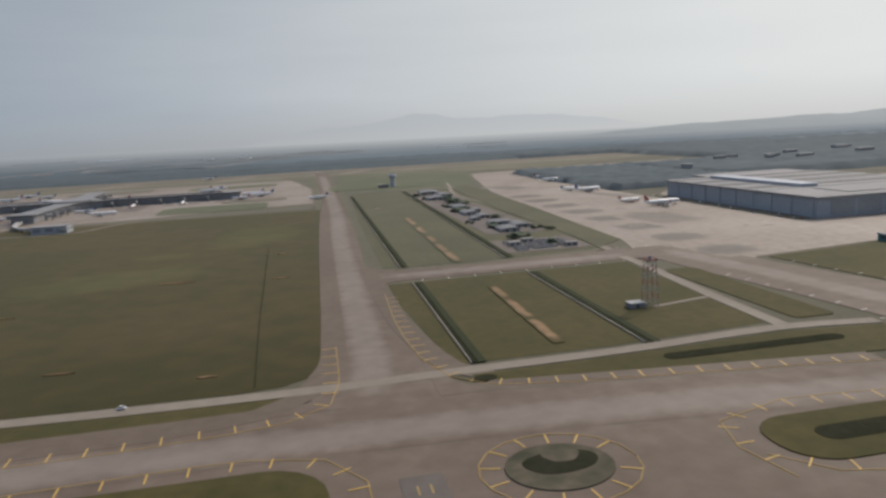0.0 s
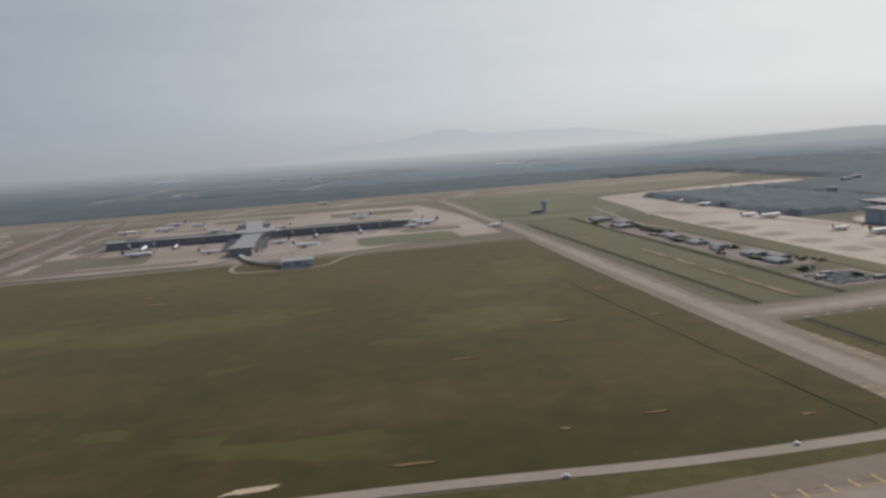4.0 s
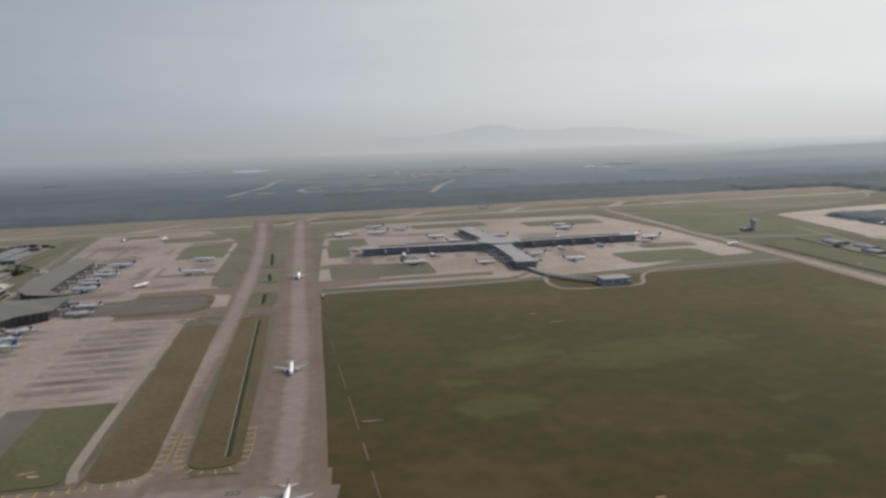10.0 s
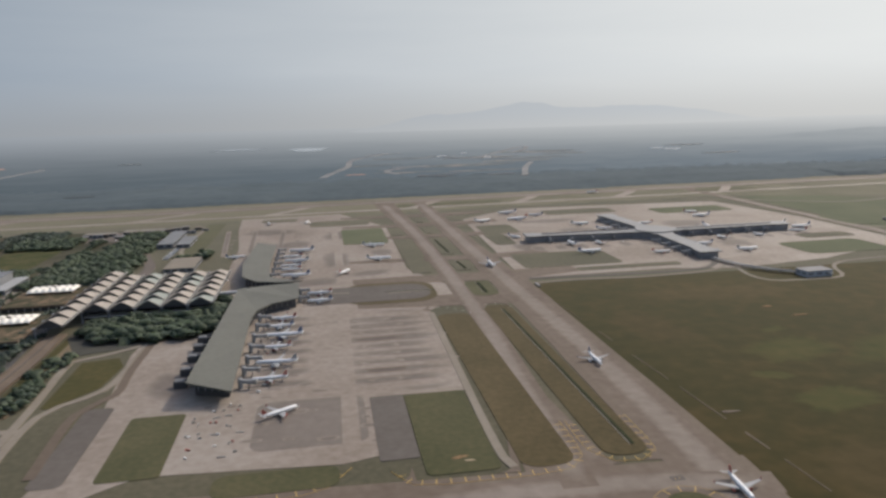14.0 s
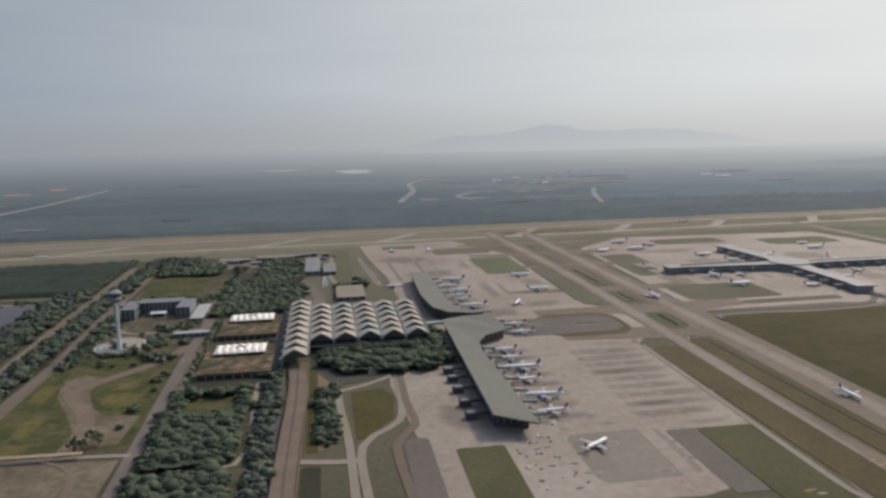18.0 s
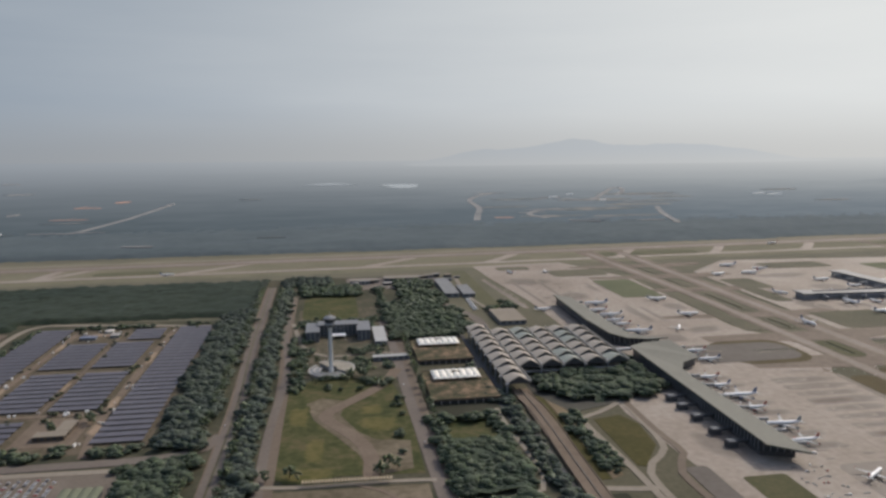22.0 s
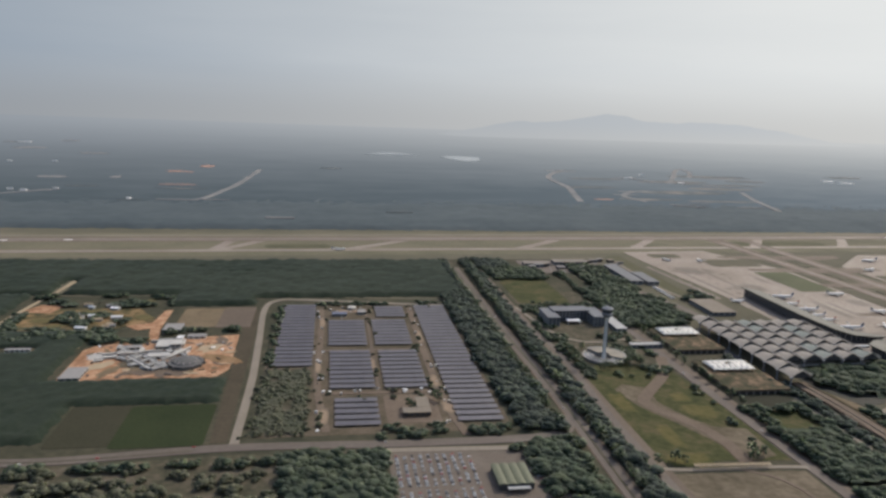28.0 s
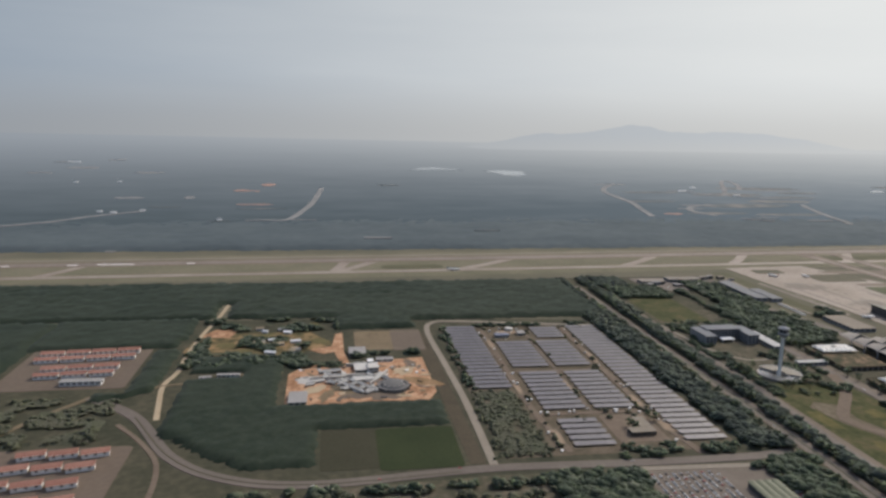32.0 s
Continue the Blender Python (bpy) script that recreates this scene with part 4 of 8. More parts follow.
part("roof_rim", fan_roof(15.4, 16.2, -42, 122, 3.2, 3.5), BUILD, tower, "pale curved roof rim")
for r0, a0, a1 in ((14.6, 130, 320), (11.2, 140, 310), (7.4, 150, 330)):
    part("podium_ring", fan_roof(r0, r0 + 0.9, a0, a1, 1.9, 2.3), BUILD, tower, "thin pale curved canopy")
part("podium_wall", fan_roof(8.4, 14.4, 135, 315, -0.2, 1.6), HOTEL, tower)

# hotel behind the tower
HOTEL_ROOF = material("blue_grey_roof_felt", ((0.130, 0.136, 0.146), (0.185, 0.191, 0.201)), 0.85, 0.5, 0.05)
hotel = thing("hotel", "pale U-shaped hotel with dark glazed front", "hotel", (-754, 600, 0))
part("main_wing", boxes((-16, 16, -4, 8, -0.3, 9.0)), HOTEL, hotel)
part("side_wing", boxes((-25, -15, -20, 8, -0.3, 8.0)), HOTEL, hotel)
part("side_wing", boxes((15, 25, -20, 8, -0.3, 8.0)), HOTEL, hotel)
part("roof", boxes((-16.5, 16.5, -5, 9, 9.0, 9.6), bevel=0.1), HOTEL_ROOF, hotel, "pale roof edge")
part("roof", boxes((-25.6, -14.6, -20.6, 8.4, 8.0, 8.5), bevel=0.1), HOTEL_ROOF, hotel)
part("roof", boxes((14.6, 25.6, -20.6, 8.4, 8.0, 8.5), bevel=0.1), HOTEL_ROOF, hotel)
for k in range(4):
    for i in range(9):
        x = -12.8 + i * 3.2
        part("window", boxes((x - 1.3, x + 1.3, -4.1, -4.0, 0.8 + 2.1 * k, 2.4 + 2.1 * k)), GLASS, hotel)
    for s in (-1, 1):
        for i in range(6):
            y = -18 + i * 3.2
            part("window", boxes((s * 15 - 0.05 - (0.05 if s > 0 else 0), s * 15 + 0.05 + (0.05 if s < 0 else 0), y - 1, y + 1, 0.8 + 1.8 * k, 2.0 + 1.8 * k)), GLASS, hotel)
for sx in (-20, 20):
    for k in range(4):
        for i in range(3):
            x = sx - 3.4 + i * 3.4
            part("window", boxes((x - 1.1, x + 1.1, -20.12, -20.0, 0.8 + 1.8 * k, 2.0 + 1.8 * k)), GLASS, hotel)
part("porte_cochere", boxes((-6, 6, -14, -7, 2.6, 3.1), bevel=0.1), WHITE, hotel, "white entrance canopy")
for x in (-5, 5):
    part("canopy_post", boxes((x - 0.2, x + 0.2, -13.4, -13.0, -0.2, 2.6)), WHITE, hotel)
block("office_wing", "low grey wing beside the hotel", "building", -726, -717, 562, 606, 3.4, HOTEL, WALL, 1, 4)
block("link_building", "long low flat-roofed link building", "building", -730, -704, 523, 528, 3.0, HOTEL, WALL, 1, 4)


# car park decks with white tents on top
def tent_deck(cx0, cy0, w, d, tent_y, tent_w, tent_d, label):
    ob = thing("parking_deck", label, "parking deck", (cx0, cy0, 0))
    part("deck", boxes((-w / 2, w / 2, -d / 2, d / 2, 2.4, 3.2)), DECK, ob, "brown planted deck")
    # Solid box coloured dark in place of a shaded open level.
    part("core", boxes((-w / 2 + 1.2, w / 2 - 1.2, -d / 2 + 1.2, d / 2 - 1.2, -0.3, 2.4)), DARK, ob, "solid core with the parking level's shade in its dark colour")
    for i in range(9):
        for s in (-1, 1):
            x = -w / 2 + 0.5 + i * (w - 1) / 8
            part("post", boxes((x - 0.25, x + 0.25, s * (d / 2 - 0.5) - 0.25, s * (d / 2 - 0.5) + 0.25, -0.3, 2.4)), BUILD, ob)
    part("parapet", ring_strip([(-w / 2, -d / 2), (w / 2, -d / 2), (w / 2, d / 2), (-w / 2, d / 2)], 2.2, 3.5), SHOULDER, ob)
    tent = thing("white_tent", "white scalloped membrane tent on the parking deck", "tent", (cx0, cy0 + tent_y, 0), 0, "white tents")
    n, m = 42, 18
    bm = bmesh.new()
    grid = []
    for j in range(m + 1):
        row = []
        for i in range(n + 1):
            u, v = i / n, j / m
            z = 5.0 + 1.3 * abs(math.sin(7 * math.pi * u)) ** 0.8 * abs(math.sin(2 * math.pi * v)) ** 0.6 + 1.0 * math.sin(math.pi * u) ** 0.5 * math.sin(math.pi * v)
            ex = 0.9 * math.cos(14 * math.pi * u)
            row.append(bm.verts.new(((u - 0.5) * tent_w, (v - 0.5) * (tent_d + ex), z)))
        grid.append(row)
    for j in range(m):
        for i in range(n):
            if 17 <= i < 25 and 7 <= j < 11:
                continue
            bm.faces.new((grid[j][i], grid[j][i + 1], grid[j + 1][i + 1], grid[j + 1][i]))
    ret = bmesh.ops.extrude_face_region(bm, geom=bm.faces[:])
    for g in ret["geom"]:
        if isinstance(g, bmesh.types.BMVert):
            g.co.z += 0.12
    bmesh.ops.recalc_face_normals(bm, faces=bm.faces)
    part("membrane", bm, TENT, tent)
    for i in range(4):
        for j in range(3):
            x, y = (i / 3 - 0.5) * (tent_w - 1), (j / 2 - 0.5) * (tent_d - 1.5)
            part("mast", boxes((x - 0.12, x + 0.12, y - 0.12, y + 0.12, 3.1, 5.15)), METAL, tent)


tent_deck(-679.5, 458, 42, 54, 14, 31, 17, "low parking deck with brown planted roof")
tent_deck(-679.5, 535, 40, 52, 14, 31, 16, "low parking deck with brown planted roof")

# hangar beside the cargo apron
hangar = thing("hangar", "huge blue-grey hangar with a pale flat roof", "hangar")
part("wall", boxes((237, 345, 287, 424, -0.3, 9.2)), HANGAR_WALL, hangar)
part("roof", boxes((235.8, 346, 286, 425.4, 9.2, 10.0), bevel=0.15), HANGAR_ROOF, hangar, "pale grey flat roof")
part("roof_monitor", boxes((262, 272, 330, 415, 10.0, 11.8), bevel=0.2), HANGAR_WALL, hangar, "long raised roof monitor")
for i in range(9):
    y = 290 + i * 15
    part("door_leaf", boxes((236.75, 236.98, y + 0.4, y + 13.6, 0.0, 7.6)), HANGAR_WALL, hangar)
    part("door_post", boxes((236.5, 237.0, y - 0.4, y + 0.4, 0.0, 9.1)), HANGAR_WALL, hangar)
for i in range(7):
    x = 244 + i * 15
    part("wall_panel", boxes((x, x + 13, 286.8, 286.98, 1.0, 8.0)), WALL, hangar)
part("annex", boxes((262, 345, 296, 322, 9.9, 10.4)), HANGAR_ROOF, hangar, "grey roof section")
for k in range(8):
    part("roof_rib", boxes((237, 345, 330 + 12 * k, 330.8 + 12 * k, 10.0, 10.35)), (PALE, DUSTY_ROOF)[k % 2], hangar, "low roof rib")
block("maintenance_hall", "low pale workshop behind the hangar", "building", 352, 420, 300, 380, 6.0, WALL, HANGAR_ROOF, 1, 8)
block("maintenance_hall", "low dark workshop near the forest edge", "building", 300, 380, 470, 500, 5.0, WALL, HANGAR_ROOF, 1, 8)
block("gate_house", "small teal flat-roofed hut on the grass", "hut", 214, 224, 222, 227, 2.6, TEAL, HANGAR_ROOF, 1, 3)


# Haze before the mast is put into this dulled red.
HAZED_RED = material("hazed_red_paint", ((0.30, 0.165, 0.135), (0.36, 0.205, 0.17)), 0.75, 1, 0.1)
# red and white lattice mast
def strut(bm, a, b, r=0.14):
    a, b = Vector(a), Vector(b)
    d = b - a
    m = Matrix.Translation((a + b) / 2) @ d.to_track_quat("Z", "Y").to_matrix().to_4x4()
    bmesh.ops.create_cone(bm, cap_ends=True, segments=5, radius1=r, radius2=r, depth=d.length, matrix=m)


def lattice(ob, h, w0, w1, bands):
    for k in range(bands):
        bm = bmesh.new()
        za, zb = h * k / bands, h * (k + 1) / bands
        wa, wb = w0 + (w1 - w0) * k / bands, w0 + (w1 - w0) * (k + 1) / bands
        for sx, sy in ((1, 1), (1, -1), (-1, -1), (-1, 1)):
            strut(bm, (sx * wa, sy * wa, za), (sx * wb, sy * wb, zb), 0.085)
        for (ax, ay), (bx, by) in (((1, 1), (1, -1)), ((1, -1), (-1, -1)), ((-1, -1), (-1, 1)), ((-1, 1), (1, 1))):
            strut(bm, (ax * wa, ay * wa, za), (bx * wb, by * wb, zb), 0.045)
            strut(bm, (bx * wa, by * wa, za), (ax * wb, ay * wb, zb), 0.045)
            strut(bm, (ax * wb, ay * wb, zb), (bx * wb, by * wb, zb), 0.045)
        # White sections take wall grey, which puts the same haze into them.
        part("lattice_section", bm, HAZED_RED if k % 2 else WALL, ob, "red-painted steel lattice" if k % 2 else "white-painted steel lattice")


mast = thing("lattice_mast", "red and white lattice mast with a wide top platform", "mast", (91, 172, 0))
lattice(mast, 12.6, 1.7, 1.2, 7)
part("platform", boxes((-1.5, 1.5, -1.5, 1.5, 12.5, 12.7), bevel=0.05), HAZED_RED, mast)
part("railing", ring_strip([(-1.5, -1.5), (1.5, -1.5), (1.5, 1.5), (-1.5, 1.5)], 12.7, 12.95), HAZED_RED, mast)
part("lamp_head", turned([(0.5, 12.7), (0.5, 13.4), (0.2, 13.8)], 10), METAL, mast)
hut = thing("equipment_hut", "small pale equipment hut beside the mast", "hut", (86.7, 172, 0))
part("wall", boxes((-2.0, 2.0, -1.6, 1.6, -0.2, 1.3)), HOTEL, hut)
part("roof", boxes((-2.2, 2.2, -1.8, 1.8, 1.3, 1.5), bevel=0.05), WALL, hut)
part("door", boxes((-0.4, 0.4, -1.66, -1.6, -0.1, 1.0)), DARK, hut)
part("antenna_box", boxes((2.4, 3.4, -0.6, 0.6, -0.2, 0.9), bevel=0.05), WALL, hut, "pale equipment box")

radar = thing("radar_tower", "dark radar tower with a flared head", "radar tower", (88, 655, 0))
part("shaft", turned([(2.6, -0.2), (2.0, 6.5), (2.2, 8)], 8), HANGAR_WALL, radar)
part("head", turned([(2.4, 8), (3.6, 9), (3.6, 10.6), (2.8, 11.2)], 12), HANGAR_WALL, radar)
part("antenna", boxes((-3, 3, -0.4, 0.4, 11.4, 12.2), (-0.2, 0.2, -0.2, 0.2, 11.1, 11.5), bevel=0.1), METAL, radar)
block("radar_annex", "low grey hut beside the radar tower", "hut", 74, 83, 648, 655, 2.6, WALL, HANGAR_ROOF, 1, 3)

# utility yard in the first field
yard_rng = random.Random(11)
for k, (x0, y0, w, d, h) in enumerate(((94, 322, 9, 12, 2.2), (104, 334, 8, 14, 2.0), (96, 346, 12, 10, 2.4), (92, 372, 5, 8, 1.8), (98, 380, 7, 10, 2.0), (94, 398, 9, 12, 2.2), (103, 412, 5, 10, 1.8),
                                     (96, 430, 9, 16, 2.2), (92, 498, 12, 14, 2.4), (104, 520, 10, 18, 2.2), (96, 548, 14, 20, 2.4))):
    hall = thing("utility_building", "low grey utility building with a barrel roof", "utility building", (x0 + w / 2, y0 + d / 2, 0), yard_rng.uniform(-6, 6), "utility yard")
    part("wall", boxes((-w / 2, w / 2, -d / 2, d / 2, -0.2, h * 0.55)), HANGAR_WALL if k % 2 else WALL, hall)
    bm = bmesh.new()
    rows = [[bm.verts.new((w * 0.54 * math.sin(radians(a)), y, h * 0.55 + h * 0.45 * math.cos(radians(a)))) for a in range(-90, 91, 18)] for y in (-d * 0.53, d * 0.53)]
    for j in range(10):
        bm.faces.new((rows[0][j], rows[0][j + 1], rows[1][j + 1], rows[1][j]))
    for r in rows:
        bm.faces.new(r)
    bmesh.ops.recalc_face_normals(bm, faces=bm.faces)
    part("roof", bm, YARD_ROOF, hall, "rounded grey roof")
    for j in (-1, 1):
        part("door", boxes((w * 0.2 * j - 0.6, w * 0.2 * j + 0.6, -d / 2 - 0.06, -d / 2, -0.1, h * 0.5)), GLASS, hall)
for k in range(16):
    x, y = 88 + (k % 4) * 6.6 + yard_rng.uniform(-1, 1), 272 + (k // 4) * 5.6 + yard_rng.uniform(-0.8, 0.8)
    if k % 5 == 3:
        block("pump_hut", "small pale pump hut in the yard", "hut", x - 2.6, x + 2.6, y - 1.2, y + 1.2, 1.5, BUILD, HANGAR_ROOF, 1, 2, 0.2, 0, "pump huts")
    else:
        basin = thing("settling_basin", "low pale concrete basin with dark water", "basin", (x, y, 0), 0, "settling basins")
        part("rim", ring_strip([(-2.4, -1.6), (2.4, -1.6), (2.4, 1.6), (-2.4, 1.6)], -0.2, 0.9), BUILD, basin)
        part("water", boxes((-2.3, 2.3, -1.5, 1.5, -0.1, 0.45)), GLASS, basin)
        part("walkway", boxes((-2.5, 2.5, -0.25, 0.25, 0.8, 0.95)), BUILD, basin)

# ---- aircraft ----
def wing_mesh(root_x, root_y, tip_x, tip_y, root_c, tip_c, z0, z1, thick=0.22):
    """A swept tapered wing from root to tip, with a rounded leading edge."""
    bm = bmesh.new()
    rows = []
    for x, y, c, z, t in ((root_x, root_y, root_c, z0, thick), (tip_x, tip_y, tip_c, z1, thick * 0.4)):
        rows.append([bm.verts.new(v) for v in ((x, y, z), (x - 0.15 * c, y, z + t / 2), (x - 0.6 * c, y, z + t / 2.5), (x - c, y, z), (x - 0.5 * c, y, z - t / 2))])
    for k in range(5):
        bm.faces.new((rows[0][k], rows[0][(k + 1) % 5], rows[1][(k + 1) % 5], rows[1][k]))
    bm.faces.new(rows[0])
    bm.faces.new(rows[1])
    bmesh.ops.recalc_face_normals(bm, faces=bm.faces)
    return bm


def aircraft(length, fin_mat, engine_mat, label, group="aircraft", engines=2, body=WHITE):
    """An airliner on its wheels, nose along +x."""
    L = length
    r = L * 0.054
    zc = r * 1.75
    ob = thing("airliner", label, "aircraft", (0, 0, 0), 0, group)
    bm = bmesh.new()
    tube(bm, [(L * x, 0, zc + dz * r, r * s, r * s) for x, s, dz in ((0.5, 0.12, -0.25), (0.485, 0.45, -0.18), (0.45, 0.80, -0.05), (0.40, 1.0, 0), (-0.18, 1.0, 0), (-0.32, 0.82, 0.15), (-0.43, 0.45, 0.45), (-0.5, 0.12, 0.65))], 12)
    f = part("fuselage", bm, body, ob)
    part("window_band", boxes((-0.28 * L, 0.40 * L, r * 0.985 - 0.03, r * 0.985 + 0.02, zc + 0.1 * r, zc + 0.26 * r), (-0.28 * L, 0.40 * L, -r * 0.985 - 0.02, -r * 0.985 + 0.03, zc + 0.1 * r, zc + 0.26 * r)), GLASS, f)
    part("cockpit_window", boxes((0.452 * L, 0.468 * L, -0.6 * r, 0.6 * r, zc + 0.28 * r, zc + 0.62 * r), bevel=0.03), GLASS, f)
    part("wing_box", boxes((-0.12 * L, 0.10 * L, -0.9 * r, 0.9 * r, zc - 1.15 * r, zc - 0.5 * r), bevel=0.2 * r), WALL, f)
    for s in (-1, 1):
        part("wing", wing_mesh(0.12 * L, s * 0.5 * r, -0.10 * L, s * 0.46 * L, 0.19 * L, 0.045 * L, zc - 0.55 * r, zc + 0.4 * r, 0.02 * L), WALL, ob)
        part("winglet", boxes((-0.14 * L, -0.10 * L, s * 0.458 * L, s * 0.462 * L, zc + 0.35 * r, zc + 1.2 * r)), fin_mat, ob)
        part("tailplane", wing_mesh(-0.38 * L, s * 0.3 * r, -0.47 * L, s * 0.17 * L, 0.10 * L, 0.04 * L, zc + 0.45 * r, zc + 0.7 * r, 0.012 * L), WALL, ob)
        for k in range(engines // 2):
            ey, ex = s * (0.16 + 0.13 * k) * L, (0.09 - 0.07 * k) * L
            bm = bmesh.new()
            tube(bm, [(ex, ey, zc - 1.0 * r, r * 0.52, r * 0.52), (ex - 0.02 * L, ey, zc - 1.0 * r, r * 0.6, r * 0.6), (ex - 0.09 * L, ey, zc - 1.0 * r, r * 0.42, r * 0.42)], 10)
            e = part("engine", bm, engine_mat, ob)
            part("pylon", boxes((ex - 0.09 * L, ex - 0.01 * L, ey - 0.06 * r, ey + 0.06 * r, zc - 0.6 * r, zc - 0.2 * r)), WALL, e)
        part("main_gear", boxes((-0.05 * L, -0.01 * L, s * 0.07 * L - 0.1, s * 0.07 * L + 0.1, 0, 0.5 * r), (-0.035 * L, -0.025 * L, s * 0.07 * L - 0.05, s * 0.07 * L + 0.05, 0.3 * r, zc - 0.6 * r)), TYRE, ob)
    bm = bmesh.new()
    vs = [(-0.34, 0.9), (-0.43, 0.175 * L / r), (-0.485, 0.175 * L / r), (-0.47, 0.75)]
    a = [bm.verts.new((x * L, 0.09 * r, zc + z * r)) for x, z in vs]
    b = [bm.verts.new((x * L, -0.09 * r, zc + z * r)) for x, z in vs]
    bm.faces.new(a)
    bm.faces.new(list(reversed(b)))
    for k in range(4):
        bm.faces.new((a[k], b[k], b[(k + 1) % 4], a[(k + 1) % 4]))
    bmesh.ops.recalc_face_normals(bm, faces=bm.faces)
    part("tail_fin", bm, fin_mat, ob, "coloured tail fin")
    part("nose_gear", boxes((0.37 * L, 0.39 * L, -0.12, 0.12, 0, 0.45 * r), (0.375 * L, 0.385 * L, -0.05, 0.05, 0.3 * r, zc - 0.7 * r)), TYRE, ob)
    return ob


SMALL_RED = aircraft(14.0, RED, RED, "white narrow-body airliner with a red tail fin")
SMALL_BLUE = aircraft(14.0, BLUE, WHITE, "white narrow-body airliner with a blue tail fin")
WIDE_WHITE = aircraft(21.0, WALL, WHITE, "white wide-body airliner with a grey tail fin")
WIDE_BLUE = aircraft(22.5, BLUE, BLUE, "white wide-body airliner with a blue tail fin")
JUMBO = aircraft(25.0, RED, WHITE, "large white four-engined airliner with a red tail fin", engines=4)
LIFT = 0.128


def park(model, x, y, turn, placed=[]):
    m = pose(x, y, LIFT, 0, 0, turn)
    if model in placed:
        return copy_thing(model, m)
    placed.append(model)
    model.matrix_basis = m
    return model


for model, x, y, turn in (
    # taxiing or waiting
    (SMALL_BLUE, -361, 336, -90), (SMALL_RED, -360, 213, -95), (SMALL_BLUE, -360, 560, -90), (SMALL_BLUE, 17, 578, 200), (SMALL_RED, -475, 564, 60),
    (SMALL_BLUE, -950, 895, 0), (SMALL_RED, -110, 985, 180),
    # remote stands
    (WIDE_WHITE, -445, 606, 0), (WIDE_WHITE, -445, 668, 0), (SMALL_RED, -550, 833, 100), (SMALL_BLUE, -508, 829, 80),
    (WIDE_BLUE, -268, 584, 8), (WIDE_WHITE, -318, 775, 20), (JUMBO, -278, 776, 190), (WIDE_BLUE, -277, 825, 180), (SMALL_BLUE, -250, 800, 160),
    (WIDE_WHITE, -140, 556, 5), (SMALL_RED, -78, 766, 0), (WIDE_BLUE, -82, 735, 185), (SMALL_RED, -510, 306, 32),
    # pier gates
    (SMALL_RED, -517, 346, 182), (WIDE_WHITE, -515, 367, 175), (SMALL_RED, -517, 392, 180), (WIDE_BLUE, -514, 411, 178), (SMALL_BLUE, -517, 430, 182), (SMALL_RED, -516, 446, 176),
    (SMALL_BLUE, -494, 482, 180), (SMALL_RED, -494, 502, 180),
    (WIDE_BLUE, -512, 560, 172), (SMALL_RED, -517, 584, 176), (SMALL_BLUE, -517, 598, 178), (WIDE_WHITE, -513, 616, 175), (SMALL_RED, -517, 636, 178), (WIDE_BLUE, -510, 660, 172),
    (SMALL_RED, -570, 560, 0), (SMALL_BLUE, -566, 648, 10),
    # satellite gates
    (WIDE_WHITE, -38, 662, 200), (WIDE_BLUE, -30, 640, 185), (SMALL_RED, -46, 622, 160), (SMALL_BLUE, -92, 614, 90), (SMALL_RED, -130, 612, 90), (WIDE_BLUE, -112, 668, -90),
    (SMALL_BLUE, -212, 690, 0), (SMALL_RED, -160, 708, 180), (WIDE_WHITE, -225, 724, 5), (SMALL_RED, -245, 620, 90), (WIDE_BLUE, -270, 622, 90), (SMALL_BLUE, -160, 590, 180), (SMALL_RED, -212, 566, 0),
    (SMALL_BLUE, -310, 672, -60),
    # cargo apron
    (JUMBO, 206, 375, 8), (SMALL_RED, 199, 402, 15), (WIDE_BLUE, 207, 484, 10), (SMALL_BLUE, 200, 500, 12), (WIDE_WHITE, 219, 594, 5), (SMALL_RED, 228, 640, 0),
):
    placed_plane = park(model, x, y, turn)
    if x in (-361, -360):
        placed_plane.matrix_basis = placed_plane.matrix_basis @ Matrix.Scale(1.22, 4)


# ---- ground vehicles and apron clutter ----
def truck(label, body, cab):
    ob = thing("service_truck", label, "truck", (0, 0, 0), 0, "service trucks")
    part("cargo_box", boxes((-1.7, 0.9, -0.6, 0.6, 0.45, 1.7), bevel=0.08), body, ob)
    part("cab", boxes((1.0, 1.9, -0.55, 0.55, 0.35, 1.3), bevel=0.12), cab, ob)
    part("windscreen", boxes((1.86, 1.93, -0.45, 0.45, 0.85, 1.2)), GLASS, ob)
    for x in (-1.1, 1.4):
        for s in (-1, 1):
            part("wheel", boxes((x - 0.25, x + 0.25, s * 0.6 - 0.08, s * 0.6 + 0.08, 0, 0.5), bevel=0.1), TYRE, ob)
    return ob


T_WHITE, T_RED, T_DARK = truck("small white apron service truck", WHITE, WHITE), truck("small red apron service truck", RED, METAL), truck("dark grey apron tractor", METAL, METAL)
trng = random.Random(7)
spots = []
for gx, gy in [(-524, y) for y in range(335, 460, 8)] + [(-522, y) for y in range(555, 668, 9)]:
    for k in range(1):
        spots.append((gx + trng.uniform(1, 7), gy + trng.uniform(-3, 3)))
for k in range(24):
    spots.append((trng.uniform(-546, -524), trng.uniform(268, 322)))
for k in range(26):
    spots.append((trng.uniform(226, 234), trng.uniform(285, 430)))
for k in range(10):
    spots.append((trng.uniform(-290, -80), 632 + trng.uniform(-12, 0)))
